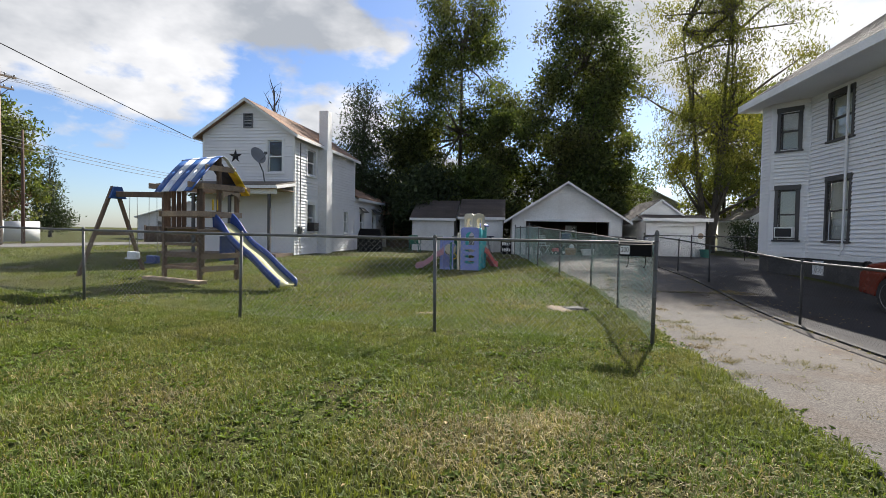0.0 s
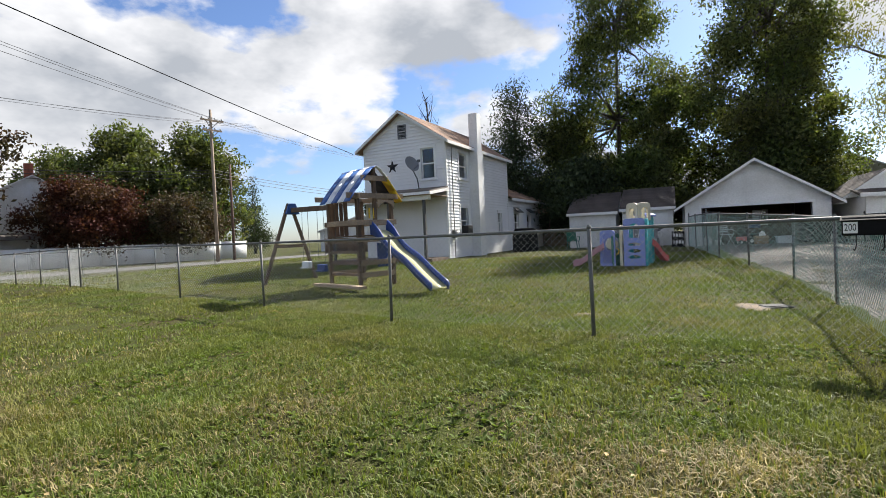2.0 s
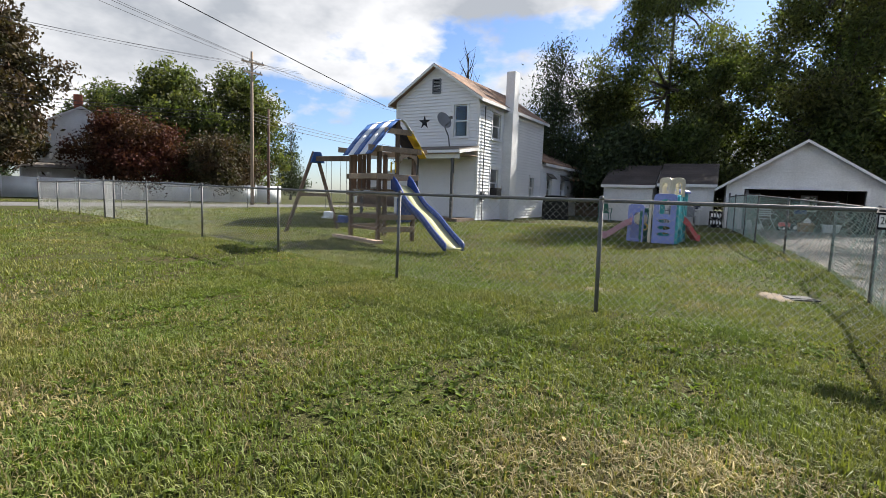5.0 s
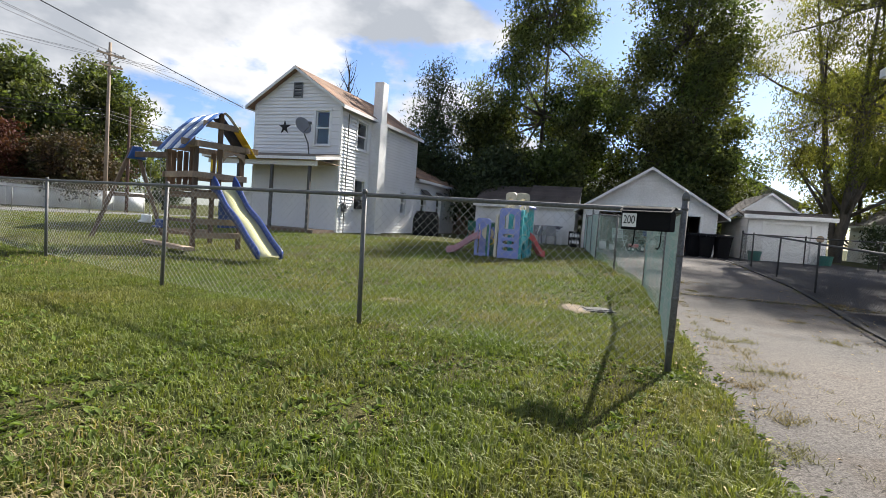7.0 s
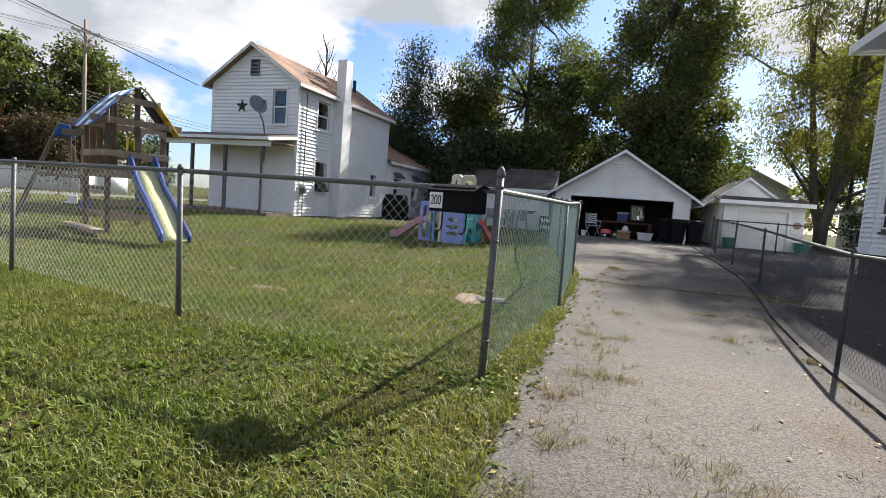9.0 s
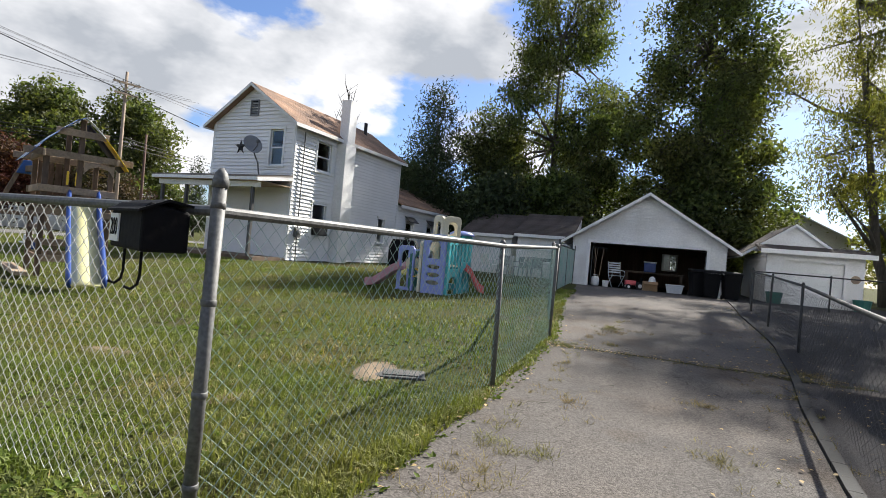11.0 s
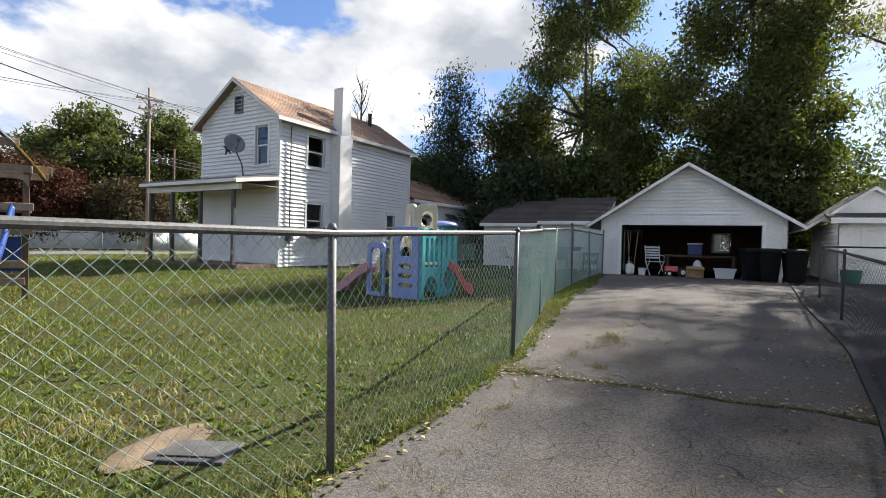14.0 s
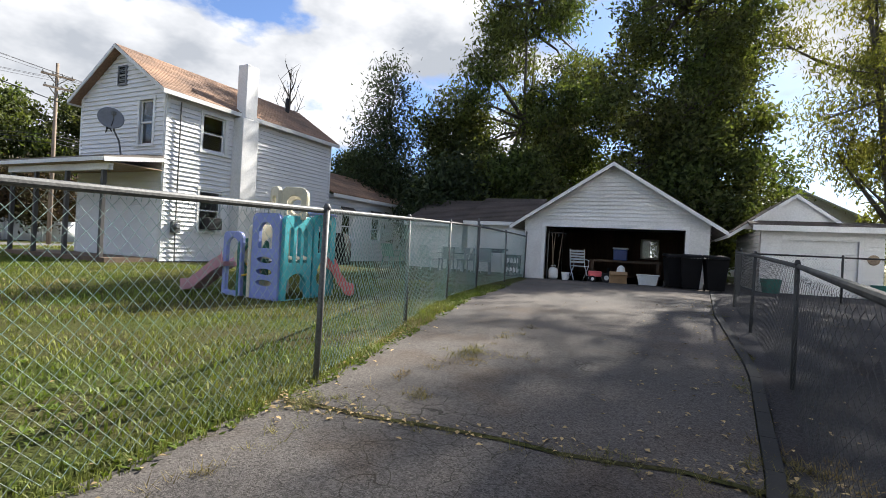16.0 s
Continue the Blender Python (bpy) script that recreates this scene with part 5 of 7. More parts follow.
def tree(x, y, height, blobs, leaf, mat, trunk_r, seed, label, clumps=220, per=34, spread=0.5, bark=BARK, forks=1, droop=0.25, z=None, name="tree", narrow=0.45, lean=0.0):
    """blobs: crown lobes (dx, dy, z, rx, rz); limbs run to every lobe and twigs to its clumps."""
    rng = np.random.default_rng(seed)
    base = ground_z(x, y) if z is None else z
    t = thing(name, pose(x, y, base), label, "tree")
    wood = Solid()
    low = min(b[2] - b[4] for b in blobs)
    fork_z = max(0.8, low * 0.75)
    tops = []
    for k in range(forks):
        ang = 6.28 * k / max(1, forks) + seed
        off = 0.0 if forks == 1 else 0.10 * height
        e = Vector((math.cos(ang) * off + lean, math.sin(ang) * off, height * 0.72))
        pts = [Vector((0, 0, -0.15)), Vector((e.x * 0.06, e.y * 0.06, fork_z * 0.5)), Vector((e.x * 0.25, e.y * 0.25, fork_z)), Vector((e.x * 0.6, e.y * 0.6, (fork_z + e.z) / 2)), e]
        rr = trunk_r * (1 if forks == 1 else 0.72)
        wood.tube(pts, [rr * 1.25, rr, rr * 0.82, rr * 0.5, rr * 0.12], 9)
        tops.append(pts)
    cl = []
    total = sum(b[3] ** 2 * b[4] for b in blobs)
    for i, (bx, by, bz, rx, rz) in enumerate(blobs):
        stem = tops[i % forks]
        s0 = min(stem[1:], key=lambda q: abs(q.z - (bz - rz * 0.7)) + 0.3 * (q - Vector((bx, by, bz))).length)
        c = Vector((bx, by, bz))
        mid = s0.lerp(c, 0.55) + Vector(rng.normal(0, 0.25, 3))
        wood.tube([s0, mid, c], [trunk_r * 0.34, trunk_r * 0.2, trunk_r * 0.07], 6)
        m = max(6, int(clumps * rx * rx * rz / total))
        for j in range(m):
            d = rng.normal(0, 1, 3)
            d /= np.linalg.norm(d)
            q = np.array((bx, by, bz)) + d * np.array((rx, rx, rz)) * rng.uniform(0.45, 1.08)
            if q[2] < 0.9:
                continue
            cl.append(q)
            if j % 4 == 0:
                wood.tube([c.lerp(mid, 0.3), Vector(q).lerp(c, 0.4) + Vector(rng.normal(0, 0.12, 3)), Vector(q)], [trunk_r * 0.08, trunk_r * 0.05, 0.008], 4)
    part("trunk", wood, bark, t, smooth=True)
    v, f = leaf_cloud(rng, cl, leaf, per, spread, droop, narrow)
    crown = new("crown", tri_mesh("crown", v, f, mat))
    crown.parent = t
    return t


def lobes(seed, n, rx, z0, z1, r, top=0.5):
    """n crown lobes scattered in a rounded column."""
    g = random.Random(seed)
    out = []
    for i in range(n):
        s = (i + 0.5) / n
        zz = z0 + (z1 - z0) * s
        k = rx * math.sin(math.pi * min(0.97, 0.22 + 0.72 * s)) ** 0.8
        a = i * 2.4 + g.uniform(-0.5, 0.5)
        d = k * g.uniform(0.35, 1.0)
        rr = r * g.uniform(0.75, 1.2)
        out.append((math.cos(a) * d, math.sin(a) * d, zz, rr, rr * 0.8))
    return out


def build_trees():
    tree(-5.4, 34.6, 10.6, [(0, 0, 1.6 + i * 1.15, 3.2 - 0.32 * i, 0.95) for i in range(9)], 0.24, LEAF_DARK, 0.22, 3, "dark green conifer close to the rear wing", 560, 50, 0.42, droop=0.8, narrow=0.3)
    tree(1.3, 40.5, 21.0, lobes(11, 40, 5.6, 3.8, 19.8, 1.2), 0.30, LEAF_OLIVE, 0.34, 11, "tall green hickory with an open crown", 600, 64, 0.44, forks=2, droop=0.8, narrow=0.32)
    tree(9.3, 34.5, 17.2, lobes(12, 44, 3.9, 2.2, 16.2, 1.3), 0.23, LEAF_OLIVE, 0.34, 12, "dense green maple standing over the garage", 760, 68, 0.42, forks=1)
    tree(17.5, 33.3, 20.4, lobes(13, 54, 5.0, 4.2, 19.4, 1.2), 0.23, LEAF_YELLOW, 0.34, 13, "tall airy tree with yellowing drooping leaves", 640, 70, 0.40, forks=3, droop=1.3, narrow=0.26)
    # The last, out of view behind the tall house, was added for shade.
    for i, (x, y, h, r, m) in enumerate([(-2.2, 37.5, 9.5, 3.0, LEAF), (4.3, 38.5, 12.0, 3.6, LEAF), (11.6, 39.0, 13.0, 3.8, LEAF), (22.5, 41.0, 13.5, 4.2, LEAF_YELLOW), (-9.5, 40.0, 7.5, 2.8, LEAF_DARK), (2.0, 33.0, 6.0, 2.5, LEAF), (-1.0, 32.8, 5.6, 2.2, LEAF_DARK), (9.5, 33.2, 7.5, 2.3, LEAF), (24.5, 36.0, 13.0, 4.0, LEAF_OLIVE)]):
        tree(x, y, h, lobes(20 + i, 20, r, 1.2, h - 1.0, r * 0.36), 0.26, LEAF_OLIVE if m is LEAF else m, 0.2, 20 + i, "leafy green tree crowding the rear boundary", 560, 46, 0.36)
    # bare tree behind the roof
    t = thing("bare_tree", pose(-11.3, 34.0, 0.4), "leafless grey tree behind the house", "tree")
    g, w = random.Random(5), Solid()
    w.tube([(0, 0, -0.1), (0.1, 0, 5), (0, 0.1, 8.2), (0.1, 0, 10.6)], [0.16, 0.12, 0.07, 0.01], 7)
    for i in range(16):
        z, a = 4.5 + i * 0.36, i * 2.4
        l = 2.6 - i * 0.11
        e = Vector((math.cos(a) * l * 0.5, math.sin(a) * l * 0.5, z + l))
        w.tube([(0.05, 0.05, z), Vector((0, 0, z)).lerp(e, 0.5) + Vector((0.1, 0, -0.1)), e], [0.05, 0.03, 0.006], 5)
        for j in range(3):
            q = Vector((0, 0, z)).lerp(e, 0.4 + 0.2 * j)
            w.tube([q, q + Vector((g.uniform(-0.5, 0.5), g.uniform(-0.5, 0.5), g.uniform(0.3, 0.8)))], [0.018, 0.004], 4)
    part("trunk", w, BARK, t)
    # trees across the side street and along the street
    far = [(-45.9, 24.2, 15.0, 4.9, 2.6, LEAF_BRONZE, "tall bronze-leaved street tree at the corner", 340), (-44, 48, 14.5, 5.6, 1.0, LEAF_OLIVE, "broad green maple near the side street", 420), (-48, 42, 14.0, 5.5, 1.5, LEAF_OLIVE, "round green maple beyond the side street", 380),
           (-66, 48, 14.5, 5.0, 2.0, LEAF_OLIVE, "round green tree beyond the side street", 260), (-43, 33, 8.0, 4.2, 1.3, LEAF_RED, "dark red maple beyond the side street", 360),
           (-38, 39, 6.6, 3.8, 0.8, LEAF_BRONZE, "low bronze tree beside the pole", 260), (-60, 6.5, 9.5, 5.0, 1.8, LEAF_RED, "dark red street tree", 320), (-46, 2.6, 10.5, 4.6, 2.0, LEAF_RED, "dark red maple by the street", 420),
           (-80, 15, 13, 5.5, 1.0, LEAF_OLIVE, "green tree along the street", 320), (-92, 25, 15, 6.5, 1.0, LEAF_OLIVE, "green tree along the street", 320), (-72, 8.5, 11, 4.6, 1.0, LEAF_OLIVE, "green tree along the street", 300),
           (-110, 38, 15, 7.0, 1.0, LEAF_OLIVE, "green tree along the street", 260), (-84, 42, 12, 5.5, 1.0, LEAF_DARK, "dark green tree along the street", 240), (-120, 28, 17, 7.0, 1.0, LEAF_OLIVE, "green tree along the street", 240), (-100, 8, 14, 6.5, 1.0, LEAF_OLIVE, "green tree along the street", 240)]
    for i, (x, y, h, r, z0, m, label, n) in enumerate(far):
        tree(x, y, h, lobes(40 + i, 18, r * 0.85, z0 + 1.0, h - 1.2, r * 0.42), 0.32 if h < 12 else 0.42, m, 0.26, 40 + i, label, int(n * 1.6), 44, 0.45)
    tree(-48, 62, 10.5, [(0, 0, 1.5 + i * 1.05, 2.6 - 0.27 * i, 0.8) for i in range(9)], 0.34, LEAF_DARK, 0.2, 71, "blue-green spruce with drooping boughs", 260, 30, 0.4, droop=0.6, narrow=0.3)
    tree(-30, 66, 9.0, lobes(72, 8, 2.6, 3.0, 8.4, 1.3), 0.4, LEAF_DARK, 0.2, 72, "dark broad tree near low houses", 150, 30, 0.5)
    # broken trunk at the corner
    s = thing("tree_stump", pose(-29.2, 13.3, ground_z(-29.2, 13.3)), "tall broken tree trunk with torn pale wood", "tree stump")
    part("trunk", Solid().tube([(0, 0, -0.1), (0.02, 0, 0.5), (0.05, 0.02, 1.6), (0.0, 0.05, 2.5), (-0.1, 0.0, 3.0)], [0.62, 0.46, 0.40, 0.42, 0.34], 14), BARK_PALE, s, smooth=True)
    for a, b in (((-0.1, 0, 2.8), (-0.5, 0.2, 3.7)), ((0.15, 0.1, 2.6), (0.55, 0.3, 3.0)), ((-0.2, -0.1, 2.7), (-0.75, -0.4, 3.35))):
        part("broken_limb", Solid().tube([a, Vector(a).lerp(Vector(b), 0.6) + Vector((0.05, 0.02, 0.04)), b], [0.2, 0.15, 0.03], 8), BARK_PALE, s)


build_trees()


# ---------------------------------------------------------------- poles, wires, signs
def utility_pole(x, y, h, arms, label, mat=POLE_WOOD, r=0.15, turn=0.0, lamp=False, lean=0.0):
    p = thing("utility_pole", pose(x, y, ground_z(x, y), 0, lean, turn), label, "utility pole")
    part("pole", Solid().tube([(0, 0, -0.2), (0, 0, h * 0.5), (0, 0, h)], [r, r * 0.85, r * 0.65], 10), mat, p, smooth=True)
    for z, l in arms:
        a = part("crossarm", Solid().box(-l / 2, l / 2, -r - 0.1, -r + 0.02, z - 0.06, z + 0.06), mat, p)
        for i in range(4):
            xx = -l / 2 + 0.12 + i * (l - 0.24) / 3
            part("insulator", Solid().lathe([(0.03, 0), (0.055, 0.03), (0.05, 0.09), (0.065, 0.11), (0.03, 0.17)], 8, pose(xx, -r - 0.04, z + 0.06)), GREY_DISH, a)
        for sg in (-1, 1):
            part("brace", Solid().beam((sg * l * 0.3, -r - 0.05, z - 0.05), (0, -r * 0.6, z - 0.6), 0.025, 0.05), mat, a)
    if lamp:
        part("lamp_arm", Solid().tube([(0, 0, h * 0.62), (0.7, -0.2, h * 0.68), (1.7, -0.5, h * 0.715), (2.2, -0.65, h * 0.715)], 0.035, 7), GALV, p)
        part("lamp_head", Solid().lathe([(0.06, -0.3), (0.14, -0.15), (0.15, 0.1), (0.05, 0.3)], 10, pose(2.4, -0.7, h * 0.71, 0, 90, -16)), GALV, p)
    return p


def wire(a, b, sag, r=0.012, label="black overhead wire between wooden poles"):
    a, b = Vector(a), Vector(b)
    pts = [a.lerp(b, i / 24) - Vector((0, 0, sag * 4 * (i / 24) * (1 - i / 24))) for i in range(25)]
    tagged(part("overhead_wire", Solid().tube(pts, r, 5), IRON), label, "wire", "overhead wires")


P3 = (-30.1, 34.6)
utility_pole(*P3, 12.4, [(11.5, 1.9), (10.7, 1.6)], "tall wooden utility pole with two crossarms", turn=70)
utility_pole(-31.0, 37.6, 8.4, [], "short dark utility pole", POLE_AND_SHADE, 0.13)
utility_pole(-44.7, 10.6, 13.0, [(12.6, 0.8), (11.3, 2.4)], "tall pale utility pole with street lamp arm", turn=-8, lamp=True, lean=1.5)
utility_pole(-42.6, 11.2, 7.4, [], "short dark brown utility pole", POLE_AND_SHADE, 0.14)
utility_pole(-67.6, 18.7, 12.6, [(11.8, 2.6), (10.6, 2.4)], "pale wooden utility pole with crossarms", turn=-10)
utility_pole(-18.5, -14.0, 12.0, [(10.4, 2.0)], "wooden utility pole across the street", turn=80)
utility_pole(-24.5, 66.0, 11.5, [(10.8, 1.9)], "tall wooden utility pole with crossarm", turn=80)
for o, z in ((-0.8, 11.7), (0.2, 11.75), (0.8, 11.7)):
    wire((P3[0] + o * 0.35, P3[1] + o * 0.9, z), (-18.5 + o, -14, 11.4), 0.7)
    wire((P3[0] + o * 0.35, P3[1] + o * 0.9, z), (-24.5 + o, 66, 11.0), 0.5)
for z in (7.3, 7.55, 7.0):
    wire((P3[0], P3[1], z), (-44.7, 10.6, z + 0.2), 0.7, 0.02)
    wire((-44.7, 10.6, z + 0.2), (-62, -28, z), 0.8, 0.02)
    wire((P3[0], P3[1], z), (-24.5, 66, z - 0.3), 0.6, 0.02)
for o in (-1.0, 0.0, 1.0):
    wire((-44.7, 10.6 + o, 12.7 - abs(o) * 0.2), (-33, 44 + o, 13.2), 0.6)
    wire((-44.7, 10.6 + o, 12.7 - abs(o) * 0.2), (-58, -30 + o, 12.5), 0.6)
    wire((-44.7, 10.6 + o, 11.5), (-67.6, 18.7 + o, 11.9), 0.5)
wire((-9.9, 20.3, 5.0), (-17.0, -14.0, 11.5), 0.3, 0.014, "black service wire to the house")
wire((11.2, 10.0, 5.6), (8.5, -12.0, 11.5), 0.4, 0.009, "thin service wire to the tall house")


def build_signs():
    s = thing("stop_sign", pose(-18.2, 8.4, ground_z(-18.2, 8.4), 0, 0, 64), "red octagonal stop sign on a steel post", "stop sign")
    part("post", Solid().box(-0.03, 0.03, 0.0, 0.03, -0.2, 2.75), GALV, s)
    oc = [(0.411 * math.cos(math.pi / 8 + i * math.pi / 4), 0.411 * math.sin(math.pi / 8 + i * math.pi / 4)) for i in range(8)]
    rim = part("rim", Solid().prism(oc, 0.004, pose(0, -0.004, 2.48, 90, 0, 0)), SIGN_WHITE, s)
    part("face", Solid().prism([(x * 0.94, y * 0.94) for x, y in oc], 0.003, pose(0, -0.010, 2.48, 90, 0, 0)), SIGN_RED, s)
    text_mesh("STOP", 0.34, SIGN_WHITE, s, pose(0, -0.0155, 2.475, 90, 0, 0) @ Matrix.Diagonal((0.84, 1, 1, 1)))
    ap = part("small_plate", Solid().box(-0.2, 0.2, -0.008, -0.002, 1.93, 2.06), SIGN_RED, s, "small red plate below the sign")
    part("plate_writing", Solid().box(-0.16, -0.05, -0.011, -0.008, 1.975, 2.015).box(-0.02, 0.16, -0.011, -0.008, 1.975, 2.015), SIGN_WHITE, ap)
    b = thing("stop_sign", pose(-39.1, 8.8, 0.04, 0, 0, -100), "back of an octagonal road sign on a steel post", "stop sign")
    part("post", Solid().box(-0.03, 0.03, 0.0, 0.03, -0.2, 2.7), GALV, b)
    part("face", Solid().prism(oc, 0.004, pose(0, -0.004, 2.45, 90, 0, 0)), GALV, b)


build_signs()


# ---------------------------------------------------------------- vehicles
def wheel(parent, x, y, r, w, side, rim_r):
    t = part("wheel", Solid().lathe([(rim_r, -w / 2), (r * 0.94, -w / 2), (r, -w * 0.32), (r, w * 0.32), (r * 0.94, w / 2), (rim_r, w / 2)], 26, pose(x, y, r, 90, 0, 0)), RUBBER, parent, "black tyre", smooth=False)
    k = Solid().lathe([(rim_r, -0.03), (rim_r, 0.03), (rim_r * 0.86, 0.01)], 24, pose(x, y + side * w * 0.38, r, -90 * side, 0, 0))
    for i in range(6):
        a = i * math.pi / 3
        k.beam((x, y + side * w * 0.42, r), (x + rim_r * 0.92 * math.cos(a), y + side * w * 0.40, r + rim_r * 0.92 * math.sin(a)), rim_r * 0.26, 0.03, (0, 1, 0))
    k.lathe([(rim_r * 0.24, 0), (rim_r * 0.2, 0.03)], 12, pose(x, y + side * w * 0.42, r, -90 * side, 0, 0))
    part("rim", k, ALLOY, t, "bright spoked rim")


def shell(profile, half, inset_z, inset):
    """Body side profile (x, z) swept across the width, drawn in above inset_z, with rounded shoulders."""
    rows = [(-half * 0.94, 0.0), (-half, 0.1), (-half, 0.5), (-half * 0.97, 0.8), (half * 0.97, 0.8), (half, 0.5), (half, 0.1), (half * 0.94, 0.0)]
    ys = [-half, -half * 0.9, -half * 0.5, 0, half * 0.5, half * 0.9, half]
    s, n = Solid(), len(profile)
    for y in ys:
        e = abs(y) / half
        for x, z in profile:
            k = max(0.0, z - inset_z) * inset
            yy = y * (1 - k)
            zz = z - (0.05 * e ** 6 if z > inset_z * 0.8 else 0)
            xx = x * (1 - 0.035 * e ** 4)
            s.v.append((xx, yy, zz))
    for j in range(len(ys) - 1):
        for i in range(n):
            s.f.append((j * n + i, j * n + (i + 1) % n, (j + 1) * n + (i + 1) % n, (j + 1) * n + i))
    s.f += [tuple(reversed(range(n))), tuple((len(ys) - 1) * n + i for i in range(n))]
    return s


def side_panels(parent, name, polys, y, mat, label=""):
    for poly in polys:
        for sg in (-1, 1):
            part(name, Solid().prism(poly, 0.012, Matrix(((1, 0, 0, 0), (0, 0, 1, sg * y - (0.006 if sg > 0 else 0.006)), (0, 1, 0, 0), (0, 0, 0, 1)))), mat, parent, label)


def build_truck():
    t = thing("pickup_truck", pose(-24.8, 4.2, 0.055, 0, 0, -21), "dark maroon crew-cab pickup truck on the street", "pickup truck")
    lower = [(-2.85, 0.5), (-2.85, 1.22), (-0.98, 1.24), (1.25, 1.20), (2.55, 1.12), (2.82, 1.0), (2.85, 0.45), (2.3, 0.42), (2.24, 0.7), (2.05, 0.86), (1.8, 0.92), (1.55, 0.86), (1.36, 0.7), (1.3, 0.42), (-1.3, 0.42), (-1.36, 0.7), (-1.55, 0.86), (-1.8, 0.92), (-2.05, 0.86), (-2.24, 0.7), (-2.3, 0.5)]
    part("body", shell(lower, 0.99, 1.0, 0.1), PAINT_MAROON, t, smooth=False, bevel=0.03)
    cab = [(-1.0, 1.2), (-0.88, 1.86), (-0.6, 1.93), (0.42, 1.93), (0.7, 1.86), (1.35, 1.2)]
    part("cab", shell(cab, 0.93, 1.2, 0.2), PAINT_MAROON, t, bevel=0.03)
    side_panels(t, "side_window", [[(-0.82, 1.28), (-0.72, 1.78), (-0.12, 1.8), (-0.12, 1.28)], [(-0.02, 1.28), (-0.02, 1.8), (0.5, 1.78), (0.98, 1.28)]], 0.885, CAR_GLASS, "dark tinted window")
    part("windscreen", Solid().beam((1.3, 0, 1.245), (0.72, 0, 1.835), 1.5, 0.02, (0, 0, 1)), CAR_GLASS, t)
    bed = Solid().box(-2.72, -1.08, -0.8, 0.8, 1.0, 1.245)
    part("bed_cover", Solid().box(-2.75, -1.05, -0.85, 0.85, 1.225, 1.26), BLACK, t, "black truck bed cover")
    part("grille", Solid().box(2.82, 2.875, -0.55, 0.55, 0.68, 1.0), CHROME, t, bevel=0.02)
    part("front_bumper", Solid().box(2.75, 2.98, -0.98, 0.98, 0.42, 0.66), CHROME, t, bevel=0.04)
    part("rear_bumper", Solid().box(-2.98, -2.8, -0.9, 0.9, 0.5, 0.7), CHROME, t, bevel=0.03)
    for y in (-0.78, 0.78):
        part("headlight", Solid().box(2.62, 2.86, y - 0.19, y + 0.19, 0.78, 0.98), LAMP_GLASS, t, "clear headlight", bevel=0.03)
        part("mirror", Solid().box(0.95, 1.12, y * 1.36 - 0.1, y * 1.36 + 0.1, 1.25, 1.5), PAINT_MAROON, t, bevel=0.03)
        part("tail_lamp", Solid().box(-2.87, -2.78, y * 1.12 - 0.08, y * 1.12 + 0.08, 0.85, 1.18), SIGN_RED, t, "red tail lamp")
        part("side_step", Solid().box(-1.25, 1.25, y * 1.18 - 0.08, y * 1.18 + 0.08, 0.33, 0.39), BLACK, t)
        for x in (-0.3, 0.65):
            part("door_handle", Solid().box(x - 0.1, x + 0.1, y * 1.27 - 0.015, y * 1.27 + 0.015, 1.05, 1.08), CHROME, t)
    for x in (-1.8, 1.8):
        for sg in (-1, 1):
            wheel(t, x, sg * 0.86, 0.41, 0.27, sg, 0.26)


def build_suv():
    t = thing("car", pose(9.15, 7.9, ground_z(9, 8) + 0.03, 0, 0, 84), "copper-red compact SUV parked beside the house", "car")
    body = [(-2.2, 0.45), (-2.22, 0.95), (-2.05, 1.1), (-1.8, 1.5), (-1.5, 1.64), (0.1, 1.66), (0.45, 1.58), (1.15, 1.08), (1.95, 0.95), (2.2, 0.78), (2.22, 0.35), (1.72, 0.3), (1.66, 0.55), (1.5, 0.69), (1.32, 0.72), (1.14, 0.69), (0.98, 0.55), (0.92, 0.3), (-0.92, 0.3), (-0.98, 0.55), (-1.14, 0.69), (-1.32, 0.72), (-1.5, 0.69), (-1.66, 0.55), (-1.72, 0.35)]
    part("body", shell(body, 0.92, 0.95, 0.28), PAINT_RED, t, bevel=0.04)
    side_panels(t, "side_window", [[(-1.7, 1.12), (-1.5, 1.5), (-0.75, 1.55), (-0.75, 1.1)], [(-0.65, 1.1), (-0.65, 1.55), (0.15, 1.55), (0.85, 1.12)]], 0.80, CAR_GLASS, "dark tinted window")
    part("windscreen", Solid().beam((1.1, 0, 1.14), (0.5, 0, 1.575), 1.35, 0.02), CAR_GLASS, t)
    for y in (-0.66, 0.66):
        part("headlight", Solid().box(1.95, 2.16, y - 0.17, y + 0.17, 0.68, 0.82), LAMP_GLASS, t, bevel=0.03)
        part("mirror", Solid().box(0.7, 0.85, y * 1.45 - 0.08, y * 1.45 + 0.08, 1.08, 1.22), PAINT_RED, t, bevel=0.03)
    part("bumper", Solid().box(2.1, 2.28, -0.8, 0.8, 0.34, 0.52), BLACK, t, bevel=0.04)
    for x in (-1.32, 1.32):
        for sg in (-1, 1):
            wheel(t, x, sg * 0.80, 0.35, 0.22, sg, 0.24)


